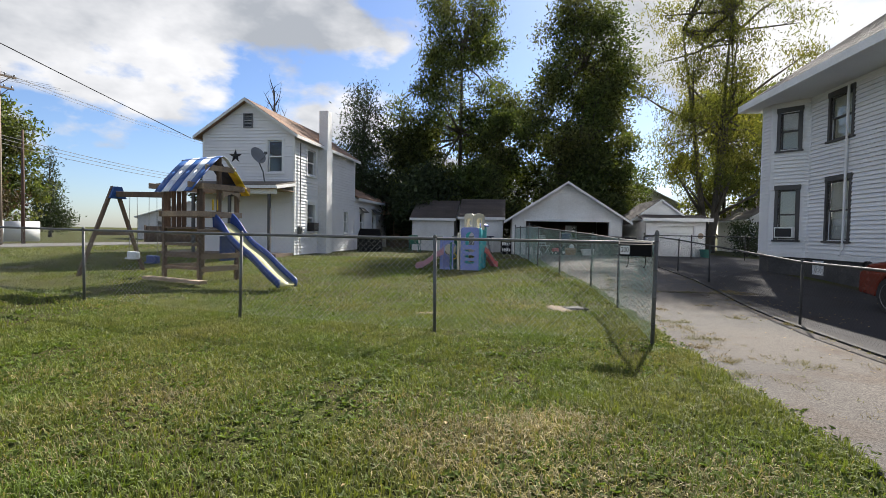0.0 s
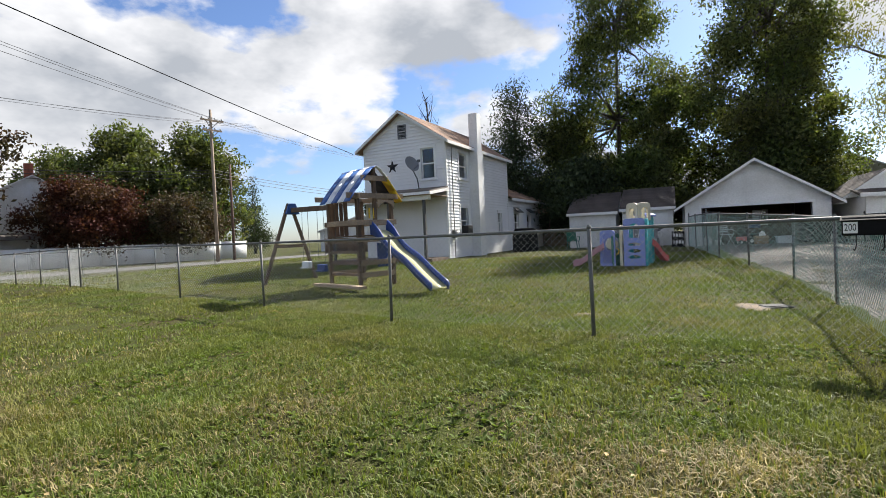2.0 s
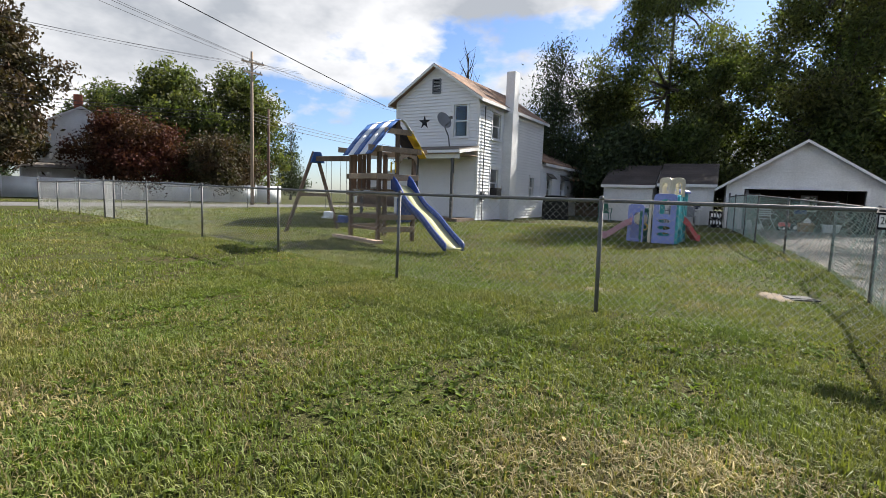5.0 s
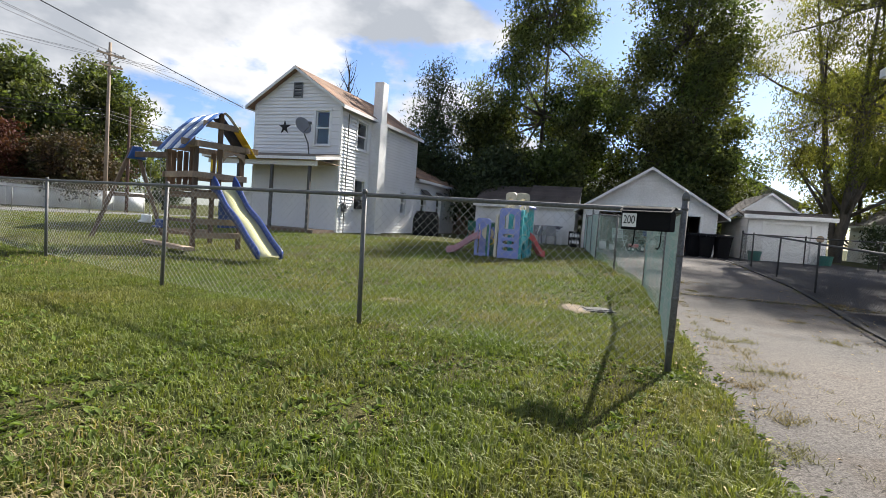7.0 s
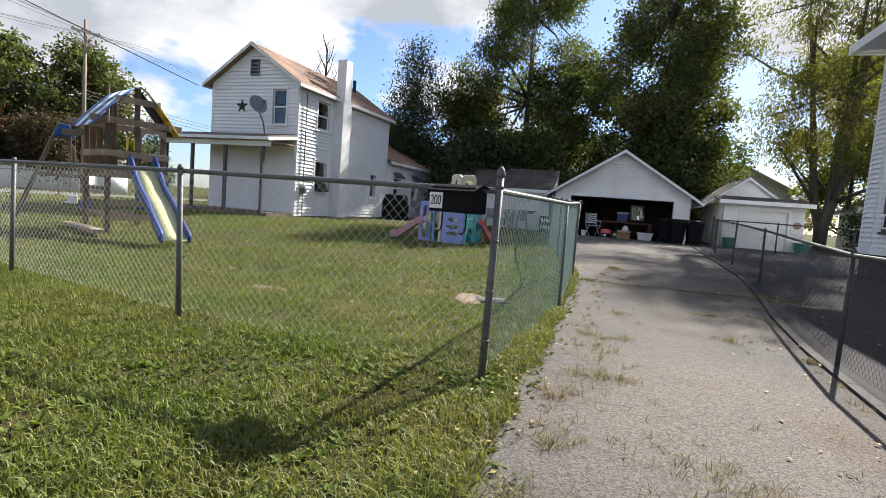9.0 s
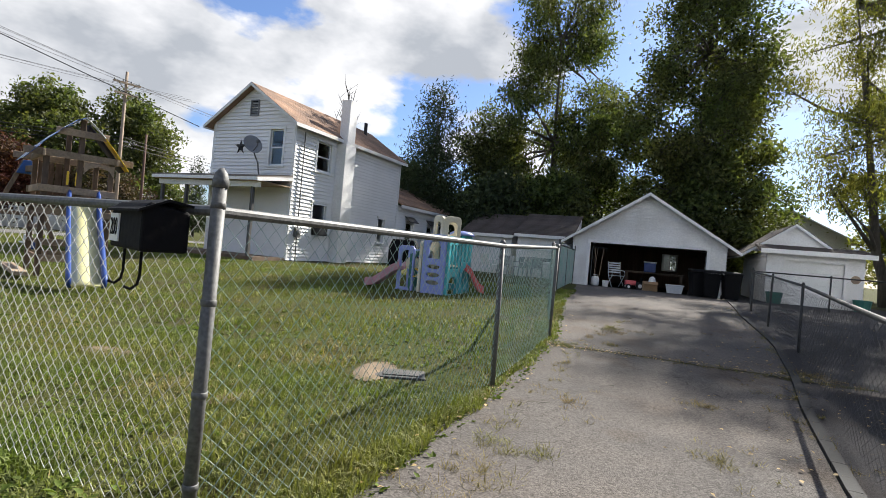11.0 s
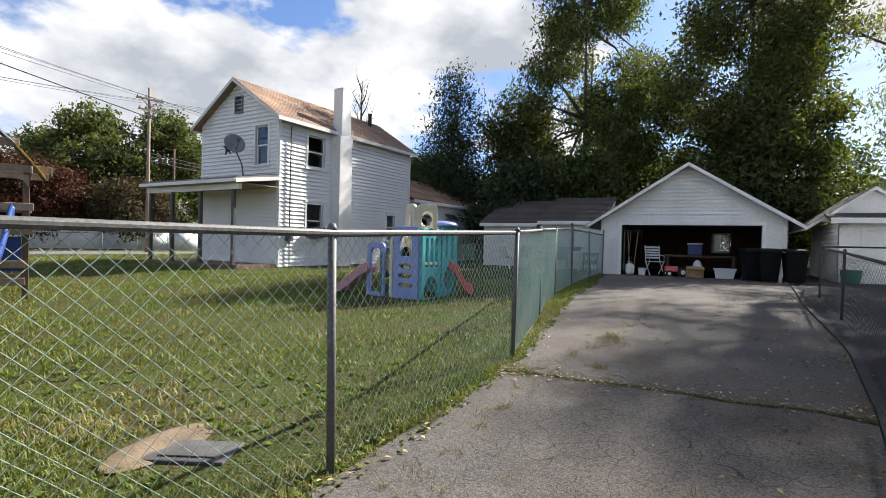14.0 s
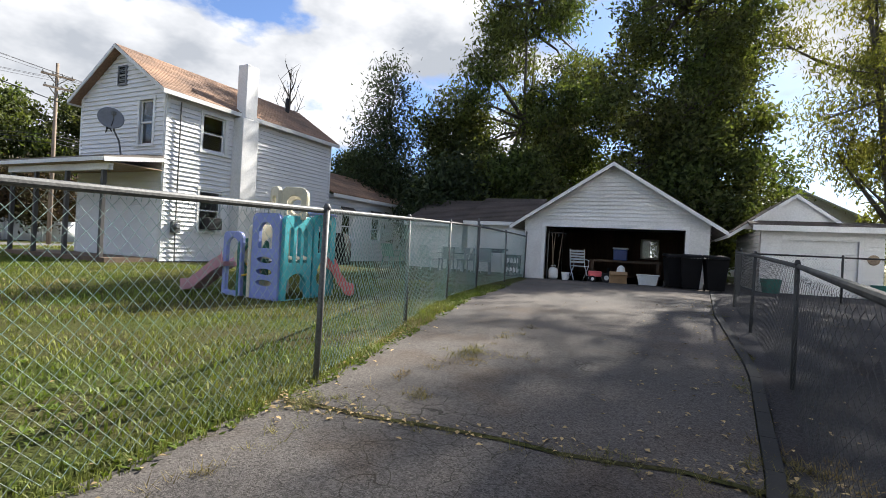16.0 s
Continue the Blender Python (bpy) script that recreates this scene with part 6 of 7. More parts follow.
def build_far_car():
    t = thing("car", pose(-78.0, 26.6, 0.06, 0, 0, -22), "white SUV driving along the street", "car")
    body = [(-2.2, 0.4), (-2.2, 1.0), (-1.9, 1.6), (-1.4, 1.75), (0.3, 1.75), (1.1, 1.1), (2.1, 0.95), (2.2, 0.4)]
    part("body", shell(body, 0.92, 0.95, 0.25), SIGN_WHITE, t, bevel=0.04)
    part("rear_window", Solid().box(2.0, 2.2, -0.6, 0.6, 1.1, 1.5), CAR_GLASS, t)
    for x in (-1.35, 1.35):
        for sg in (-1, 1):
            wheel(t, x, sg * 0.82, 0.35, 0.22, sg, 0.22)


build_truck()
build_suv()
build_far_car()


# ---------------------------------------------------------------- houses beyond the side street
def simple_house(x, y, turn, w, l, z1, zr, mat, roof, label, windows=(), chimney=None, porch=False):
    h = thing("house", pose(x, y, ground_z(x, y), 0, 0, turn), label, "house")
    holes = [(a, b, c, d) for a, b, c, d in windows]
    siding_wall(h, pose(0, 0, 0), w, 0, z1, holes, (w / 2, zr), course=0.2, mat=mat)
    siding_wall(h, pose(0, l, 0, 0, 0, -90), l, 0, z1, course=0.2, mat=mat)
    siding_wall(h, pose(w, 0, 0, 0, 0, 90), l, 0, z1, [(1.0, 1.9, z1 - 1.9, z1 - 0.6), (l - 2.4, l - 1.5, z1 - 1.9, z1 - 0.6)], course=0.2, mat=mat)
    siding_wall(h, pose(w, l, 0, 0, 0, 180), w, 0, z1, (), (w / 2, zr), course=0.2, mat=mat)
    for a, b, c, d in holes:
        window(h, pose(0, 0, 0), a, b, c, d)
    for a in (1.0, l - 2.4):
        window(h, pose(w, 0, 0, 0, 0, 90), a, a + 0.9, z1 - 1.9, z1 - 0.6)
    gable_roof(h, 0, w, w / 2, -0.3, l + 0.3, z1, zr, roof, over=0.35, rows=0.3)
    if chimney:
        part("chimney", Solid().box(chimney[0] - 0.35, chimney[0] + 0.35, chimney[1] - 0.35, chimney[1] + 0.35, z1, chimney[2]), BRICK, h, "red brick chimney", bevel=0.02)
    if porch:
        slope_roof(h, -0.3, w + 0.3, -2.2, 0.0, lambda px, py: 2.5 + (py + 2.2) * 0.25, roof, "porch_roof", axis="y", rows=0.3)
        for px in (0.1, w / 2, w - 0.1):
            part("porch_post", Solid().box(px - 0.07, px + 0.07, -2.0, -1.86, 0.2, 2.5), TRIM, h)
        part("porch_floor", Solid().box(-0.1, w + 0.1, -2.1, 0, 0, 0.25), CONCRETE, h)
    return h


simple_house(-50.0, 28.5, 60, 9.0, 9.0, 5.6, 8.2, WHITE_OLD, SHINGLE_GREY, "large white two-storey house with grey roof beyond the side street", [(1.2, 2.1, 3.4, 4.8), (6.5, 7.4, 3.4, 4.8), (1.2, 2.1, 0.9, 2.3), (4.0, 5.0, 0.2, 2.2)], (4.5, 4.0, 9.8), True)
simple_house(-36.0, 60.0, 20, 11.0, 7.0, 2.7, 4.6, WHITE_OLD, SHINGLE_BROWN, "low pale house with brown roof", [(2, 3, 1.0, 2.2), (7, 8, 1.0, 2.2)])
simple_house(-31.0, 66.0, 30, 7.0, 8.0, 4.6, 7.6, WHITE, SHINGLE_GREEN, "white gabled house with green roof", [(1.2, 2.1, 3.0, 4.2), (4.5, 5.4, 3.0, 4.2), (3.0, 3.9, 5.0, 6.0)], (2.2, 3.0, 8.8))
simple_house(20.5, 34.0, -10, 6.5, 6.0, 2.4, 4.4, WHITE_OLD, SHINGLE_GREY, "low outbuilding with a pale grey roof behind the tall house", [(1.2, 2.0, 1.0, 2.0)])
simple_house(13.0, 44.0, -8, 7.0, 7.0, 3.7, 5.5, WHITE_OLD, SHINGLE_GREY, "pale house glimpsed behind the trees", [(1.2, 2.1, 1.4, 2.6), (4.4, 5.3, 1.4, 2.6)])


def board_fence(x, y, turn, n, h, w, mat, label):
    f = thing("board_fence", pose(x, y, ground_z(x, y), 0, 0, turn), label, "fence")
    me = ready("panel", Solid().box(0, w - 0.04, -0.03, 0.03, 0.05, h), mat)
    po = ready("post", Solid().box(-0.06, 0.06, -0.06, 0.06, 0, h + 0.1), mat)
    for i in range(n):
        shared("panel", me, f, pose(i * w + 0.06, 0, 0))
        shared("post", po, f, pose(i * w, 0, 0))


board_fence(-47.0, 25.5, 52, 9, 1.7, 2.4, TRIM, "white vinyl panel fence beyond the side street")
board_fence(-27.5, 47.0, 8, 9, 1.5, 2.4, WOOD_OLD, "grey weathered board fence beyond the side street")


# ---------------------------------------------------------------- clutter in and round the garage
GAR = pose(4.27, 25.4, 0.42, 0, 0, TURN)


def build_clutter():
    for i, (x, y) in enumerate(((4.15, -0.75), (4.72, -0.9), (3.75, -0.55))):
        b = thing("wheelie_bin", GAR @ pose(x, y, 0, 0, 0, 6 * i), "black plastic wheeled rubbish bin beside the garage opening", "bin", "rubbish bins")
        s = Solid().add([(sx * (0.2 if z == 0 else 0.27), sy * (0.22 if z == 0 else 0.3), z + 0.06) for z in (0, 0.82) for sx, sy in ((-1, -1), (1, -1), (1, 1), (-1, 1))], [(3, 2, 1, 0), (4, 5, 6, 7), (0, 1, 5, 4), (1, 2, 6, 5), (2, 3, 7, 6), (3, 0, 4, 7)])
        part("body", s, BLACK, b, bevel=0.02)
        part("lid", Solid().add([(-0.29, -0.34, 0.88), (0.29, -0.34, 0.88), (0.29, 0.32, 0.93), (-0.29, 0.32, 0.93), (-0.26, -0.3, 0.95), (0.26, -0.3, 0.95), (0.26, 0.3, 0.99), (-0.26, 0.3, 0.99)], [(3, 2, 1, 0), (4, 5, 6, 7), (0, 1, 5, 4), (1, 2, 6, 5), (2, 3, 7, 6), (3, 0, 4, 7)]), BLACK, b, bevel=0.015)
        for sx in (-0.2, 0.2):
            part("wheel", Solid().lathe([(0.05, -0.02), (0.09, -0.02), (0.09, 0.02), (0.05, 0.02)], 14, pose(sx, 0.24, 0.09, 0, 90, 0)), RUBBER, b)
    cb = thing("cardboard_box", GAR @ pose(2.2, 0.3, 0.0, 0, 0, 8), "open cardboard box full of oddments", "box")
    part("carton", Solid().box(-0.25, 0.25, -0.2, -0.19, 0, 0.36).box(-0.25, 0.25, 0.19, 0.2, 0, 0.36).box(-0.25, -0.24, -0.19, 0.19, 0, 0.36).box(0.24, 0.25, -0.19, 0.19, 0, 0.36).box(-0.24, 0.24, -0.19, 0.19, 0, 0.01), CARDBOARD, cb)
    part("flap", Solid().add([(-0.25, -0.2, 0.36), (0.25, -0.2, 0.36), (0.25, -0.34, 0.27), (-0.25, -0.34, 0.27), (-0.25, -0.2, 0.365), (0.25, -0.2, 0.365), (0.25, -0.345, 0.275), (-0.25, -0.345, 0.275)], [(0, 1, 2, 3), (7, 6, 5, 4), (0, 3, 7, 4), (1, 5, 6, 2), (2, 6, 7, 3)]), CARDBOARD, cb)
    part("white_bundle", Solid().lathe([(0.12, 0.2), (0.14, 0.34), (0.1, 0.5), (0.03, 0.56)], 10, pose(0.08, 0, 0)), TRIM, cb)
    tub = thing("plastic_tub", GAR @ pose(3.05, 0.25, 0), "white plastic storage tub", "tub")
    part("body", Solid().add([(sx * (0.24 if z == 0 else 0.3), sy * (0.16 if z == 0 else 0.2), z) for z in (0, 0.3) for sx, sy in ((-1, -1), (1, -1), (1, 1), (-1, 1))], [(3, 2, 1, 0), (4, 5, 6, 7), (0, 1, 5, 4), (1, 2, 6, 5), (2, 3, 7, 6), (3, 0, 4, 7)]), TRIM, tub, bevel=0.02)
    part("rim", Solid().box(-0.32, 0.32, -0.22, 0.22, 0.29, 0.33), TRIM, tub, bevel=0.01)
    gas = thing("gas_bottle", GAR @ pose(0.22, 0.35, 0), "white gas bottle on the garage floor", "gas bottle")
    part("tank", Solid().lathe([(0.12, 0.0), (0.155, 0.06), (0.155, 0.28), (0.11, 0.36), (0.03, 0.38)], 16, Matrix()), TRIM, gas, smooth=True)
    part("collar", Solid().tube([(0.08 * math.cos(0.5 * i), 0.08 * math.sin(0.5 * i), 0.42) for i in range(11)], 0.012, 6), TRIM, gas)
    bu = thing("bucket", GAR @ pose(0.62, 0.3, 0), "small white plastic bucket on concrete", "bucket")
    part("pail", Solid().lathe([(0.1, 0), (0.13, 0.24), (0.125, 0.24), (0.095, 0.02)], 14, Matrix()), TRIM, bu)
    ch = thing("garden_chair", GAR @ pose(0.95, 0.9, 0, 0, 0, 25), "pale tubular folding chair inside the garage", "chair")
    for sx in (-0.24, 0.24):
        part("side_frame", Solid().tube([(sx, -0.25, 0), (sx, 0.2, 0.45), (sx, 0.32, 1.0)], 0.016, 7).tube([(sx, 0.3, 0), (sx, -0.2, 0.45), (sx, -0.2, 0.65), (sx, 0.2, 0.68)], 0.016, 7), WHITE_TARP, ch)
    for i in range(5):
        part("seat_slat", Solid().box(-0.24, 0.24, -0.2 + i * 0.09, -0.14 + i * 0.09, 0.44, 0.46), WHITE_TARP, ch)
        part("back_slat", Solid().box(-0.24, 0.24, 0.22 + 0.02 * i, 0.235 + 0.02 * i, 0.55 + i * 0.09, 0.61 + i * 0.09), WHITE_TARP, ch)
    tc = thing("toy_tractor", GAR @ pose(1.6, 0.35, 0, 0, 0, 200), "red and white ride-on toy tractor", "toy")
    part("hood", Solid().box(-0.1, 0.28, -0.11, 0.11, 0.16, 0.34), TOY_RED, tc, bevel=0.03)
    part("seat", Solid().box(-0.32, -0.1, -0.12, 0.12, 0.2, 0.28).box(-0.34, -0.3, -0.12, 0.12, 0.28, 0.46), BLACK, tc, bevel=0.02)
    for x, r in ((-0.22, 0.15), (0.2, 0.1)):
        for sy in (-0.17, 0.17):
            wt = part("wheel", Solid().lathe([(r * 0.5, -0.04), (r, -0.04), (r, 0.04), (r * 0.5, 0.04)], 16, pose(x, sy, r, 90, 0, 0)), RUBBER, tc)
            part("hub", Solid().lathe([(r * 0.5, -0.045), (r * 0.5, 0.045)], 12, pose(x, sy, r, 90, 0, 0)), SIGN_WHITE, wt)
    bl = thing("blue_cooler", GAR @ pose(2.15, 1.6, 0.7), "blue plastic cooler on a shelf", "cooler")
    part("body", Solid().box(-0.22, 0.22, -0.15, 0.15, 0, 0.36), SLIDE_BLUE, bl, bevel=0.03)
    part("lid", Solid().box(-0.24, 0.24, -0.17, 0.17, 0.36, 0.42), WHITE_TARP, bl, bevel=0.02)
    sh = thing("workbench", GAR @ pose(2.2, 1.6, 0), "dark wooden workbench along the garage", "workbench")
    part("top", Solid().box(-1.0, 1.2, -0.3, 0.3, 0.64, 0.7), WOOD_OLD, sh)
    for x in (-0.9, 1.1):
        for y in (-0.24, 0.24):
            part("leg", Solid().box(x - 0.04, x + 0.04, y - 0.04, y + 0.04, 0, 0.64), WOOD_OLD, sh)
    for i, (x, a) in enumerate(((0.12, 4), (0.2, -3), (0.3, 6))):
        r = thing("rake", GAR @ pose(x, 0.55, 0.0, 6, a, 0), "long-handled garden tool leaning in the garage", "garden tool", "leaning tools")
        part("handle", Solid().tube([(0, 0, 0), (0, 0, 1.5)], 0.014, 7), WOOD_GREY, r)
        part("head", Solid().box(-0.14, 0.14, -0.015, 0.015, 1.48, 1.52).box(-0.12, -0.1, -0.03, 0, 1.38, 1.5).box(0.1, 0.12, -0.03, 0, 1.38, 1.5), IRON, r)
    # painted board and chairs left of the garage
    sg = thing("painted_sign", GAR @ pose(-0.98, -0.25, -0.02, -8, 0, 0), "black board with hand-painted white lettering", "sign")
    part("board", Solid().box(-0.26, 0.26, -0.015, 0.015, 0, 0.72), BLACK, sg)
    g = random.Random(8)
    marks = Solid()
    for z in (0.46, 0.16):
        for i in range(4):
            x = -0.19 + i * 0.11
            marks.box(x, x + 0.03, -0.02, -0.0155, z, z + 0.17).box(x + 0.035, x + 0.075, -0.02, -0.0155, z + g.uniform(0, 0.1), z + g.uniform(0.11, 0.16))
    part("lettering_strokes", marks, SIGN_WHITE, sg)
    for i, (x, y, a) in enumerate(((-2.0, -0.1, 10), (-2.7, 0.1, -15), (-3.5, 0.3, 5))):
        c = thing("plastic_chair", GAR @ pose(x, y, 0, 0, 0, a), "dull white plastic patio chair by the outbuilding", "chair", "patio chairs")
        for sx in (-0.22, 0.22):
            for sy in (-0.2, 0.2):
                part("leg", Solid().beam((sx, sy, 0), (sx * 0.9, sy * 0.9, 0.43), 0.04, 0.04), GREY_DISH, c)
        part("seat", Solid().box(-0.23, 0.23, -0.22, 0.2, 0.42, 0.45), GREY_DISH, c, bevel=0.012)
        part("backrest", Solid().box(-0.22, 0.22, 0.18, 0.21, 0.45, 0.86), GREY_DISH, c, bevel=0.012)
        for sx in (-0.25, 0.25):
            part("armrest", Solid().box(sx - 0.025, sx + 0.025, -0.2, 0.2, 0.63, 0.66), GREY_DISH, c)
    gr = thing("covered_grill", pose(-3.6, 26.0, ground_z(-3.6, 26), 0, 0, 10), "dark covered barbecue beside the wing", "barbecue")
    part("cover", Solid().add([(sx * (0.62 if z < 0.8 else 0.5), sy * (0.4 if z < 0.8 else 0.3), z) for z in (0.0, 0.75, 1.15) for sx, sy in ((-1, -1), (1, -1), (1, 1), (-1, 1))], [(3, 2, 1, 0), (8, 9, 10, 11)] + [(4 * k + i, 4 * k + (i + 1) % 4, 4 * k + 4 + (i + 1) % 4, 4 * k + 4 + i) for k in (0, 1) for i in range(4)]), BLACK, gr, bevel=0.06)
    for i, (x, y) in enumerate(((10.55, 25.35), (13.05, 25.1))):
        q = thing("plant_tub", pose(x, y, ground_z(x, y)), "dark green tub beside the small garage", "tub", "tubs")
        part("body", Solid().lathe([(0.2, 0), (0.27, 0.42), (0.25, 0.42), (0.18, 0.05)], 14, Matrix()), TOY_GREEN, q)
        part("soil", Solid().lathe([(0.24, 0.36), (0.22, 0.38)], 14, Matrix()), SOIL, q)
    mh = thing("drain_cover", pose(2.68, 9.5, ground_z(2.68, 9.5), 0, 0, 20), "square concrete slab sunk in bare lawn soil", "drain cover")
    part("slab", Solid().box(-0.24, 0.24, -0.15, 0.16, -0.05, 0.02), FOUNDATION, mh, bevel=0.012)
    part("lid", Solid().box(-0.16, 0.17, -0.1, 0.11, 0.02, 0.03), FOUNDATION, mh, bevel=0.004)
    bare = material("bare_sandy_soil", (0.20, 0.145, 0.09), 0.95, vary=0.25, fine=40, coarse=4, bump=0.5)
    for x, y, r in ((2.42, 9.52, 0.42), (0.04, 8.68, 0.34), (1.87, 8.21, 0.26)):
        ar = Solid().lathe([(r, 0.0), (r * 0.7, 0.014), (0.05, 0.018)], 20, pose(x, y, ground_z(x, y) + 0.004, 0, 0, x * 40) @ Matrix.Diagonal((1.0, 0.45, 1, 1)))
        tagged(part("bare_soil", ar, bare), "bare sandy soil patch in the lawn", "soil", kind="structure")


build_clutter()


def plastic_chair(x, y, turn, label, mat):
    c = thing("garden_chair", pose(x, y, ground_z(x, y), 0, 0, turn), label, "chair", "plastic garden chairs")
    part("seat", Solid().box(-0.24, 0.24, -0.24, 0.22, 0.40, 0.435), mat, c, bevel=0.015)
    part("backrest", Solid().add([(-0.24, 0.2, 0.42), (0.24, 0.2, 0.42), (0.22, 0.36, 0.86), (-0.22, 0.36, 0.86), (-0.24, 0.235, 0.42), (0.24, 0.235, 0.42), (0.22, 0.39, 0.86), (-0.22, 0.39, 0.86)],
                                 [(0, 1, 2, 3), (4, 7, 6, 5), (0, 4, 5, 1), (1, 5, 6, 2), (2, 6, 7, 3), (3, 7, 4, 0)]), mat, c)
    for sx in (-1, 1):
        part("armrest", Solid().box(sx * 0.27 - 0.03, sx * 0.27 + 0.03, -0.22, 0.26, 0.62, 0.645).box(sx * 0.27 - 0.02, sx * 0.27 + 0.02, -0.2, -0.16, 0.42, 0.62), mat, c, bevel=0.008)
        for sy in (-0.21, 0.2):
            part("leg", Solid().tube([(sx * 0.21, sy, 0.41), (sx * 0.26, sy * 1.15, 0)], [0.024, 0.018], 6), mat, c)


def build_garden_furniture():
    plastic_chair(0.15, 26.4, 150, "white moulded plastic garden chair on the lawn", SIGN_WHITE)
    plastic_chair(0.9, 26.9, 190, "white moulded plastic garden chair on the lawn", SIGN_WHITE)
    plastic_chair(1.7, 26.3, 215, "white moulded plastic garden chair on the lawn", SIGN_WHITE)
    plastic_chair(-1.3, 26.2, 170, "dark green moulded plastic garden chair on the lawn", TOY_GREEN)
    t = thing("garden_table", pose(2.2, 26.9, ground_z(2.2, 26.9), 0, 0, TURN), "white plastic garden table", "table")
    part("tabletop", Solid().box(-0.65, 0.65, -0.4, 0.4, 0.69, 0.73), SIGN_WHITE, t, bevel=0.015)
    for sx in (-0.55, 0.55):
        for sy in (-0.32, 0.32):
            part("leg", Solid().tube([(sx, sy, 0.7), (sx * 1.05, sy * 1.08, 0)], [0.03, 0.022], 6), SIGN_WHITE, t)
    tagged(part("folded_cover", Solid().box(-0.62, 0.5, -0.3, 0.3, 0.0, 0.09).box(-0.5, 0.62, -0.34, 0.2, 0.09, 0.15), NAVY_TARP, bevel=0.03, m=pose(2.2, 26.9, ground_z(2.2, 26.9) + 0.732, 0, 0, TURN + 3)), "dark folded cover lying on the garden table", "cover")


build_garden_furniture()


# ---------------------------------------------------------------- hedges
for x, y, w, d, hh, seed in ((16.5, 27.5, 1.8, 0.8, 1.9, 91), (18.6, 27.0, 1.4, 0.8, 1.6, 92), (-44.5, 21.0, 3.5, 1.0, 1.7, 93), (-50.5, 9.0, 4.0, 1.2, 1.2, 94), (-56.0, 10.5, 4.0, 1.2, 1.4, 95)):
    r = np.random.default_rng(seed)
    c = np.stack([r.uniform(-w / 2, w / 2, 120), r.uniform(-d / 2, d / 2, 120), r.uniform(0.15, hh, 120) ** 1.0], 1)
    v, f = leaf_cloud(r, c, 0.13, 26, 0.16)
    v[:, 2] = np.maximum(v[:, 2], 0.0)
    b = thing("bush", pose(x, y, ground_z(x, y)), "dense dark green bush", "bush")
    part("stems", Solid().tube([(0, 0, -0.05), (0.1, 0, hh * 0.5), (0.3, 0.1, hh * 0.8)], [0.05, 0.04, 0.01], 6).tube([(0, 0, -0.05), (-0.3, 0, hh * 0.5), (-0.5, 0.1, hh * 0.8)], [0.05, 0.04, 0.01], 6), BARK, b)
    cr = new("foliage", tri_mesh("foliage", v, f, LEAF_DARK))
    cr.parent = b


# ---------------------------------------------------------------- grass, weeds, fallen leaves
def on_lawn(x, y, pad=0.0):
    """Arrays of places: true where grass grows."""
    left = np.interp(y, [p[1] for p in DRIVE_L], [p[0] for p in DRIVE_L])
    edge = 1.02 - 0.372 * (x + 2.99)
    ok = (x < left - pad + 0.05) & (y > edge + 0.05 + pad)
    c, s = math.cos(radians(-9.0)), math.sin(radians(-9.0))
    hx, hy = (x + 5.78) * c + (y - 20.25) * s, -(x + 5.78) * s + (y - 20.25) * c
    ok &= ~((hx > -4.9) & (hx < 0.1) & (hy > -1.5) & (hy < 14))
    ok &= ~((np.abs(x - 2.6) < 0.42) & (np.abs(y - 9.5) < 0.24))
    ok &= ~((y > 28) & (x > -2))
    return ok


def heights(x, y):
    s = np.clip((y - 8) / 13, 0, 1)
    k = np.clip((x + 26) / 12, 0, 1)
    return 0.04 + 0.38 * s * s * (3 - 2 * s) * k * k * (3 - 2 * k)


def wave(x, y, seed, scale):
    """Smooth random field from a few sines, about -1 to 1."""
    g = np.random.default_rng(seed)
    out = np.zeros_like(x)
    for _ in range(7):
        a, k, p = g.uniform(0, 6.28), scale * g.uniform(0.6, 2.2), g.uniform(0, 6.28)
        out += np.sin((x * math.cos(a) + y * math.sin(a)) * k + p)
    return out / 4.0


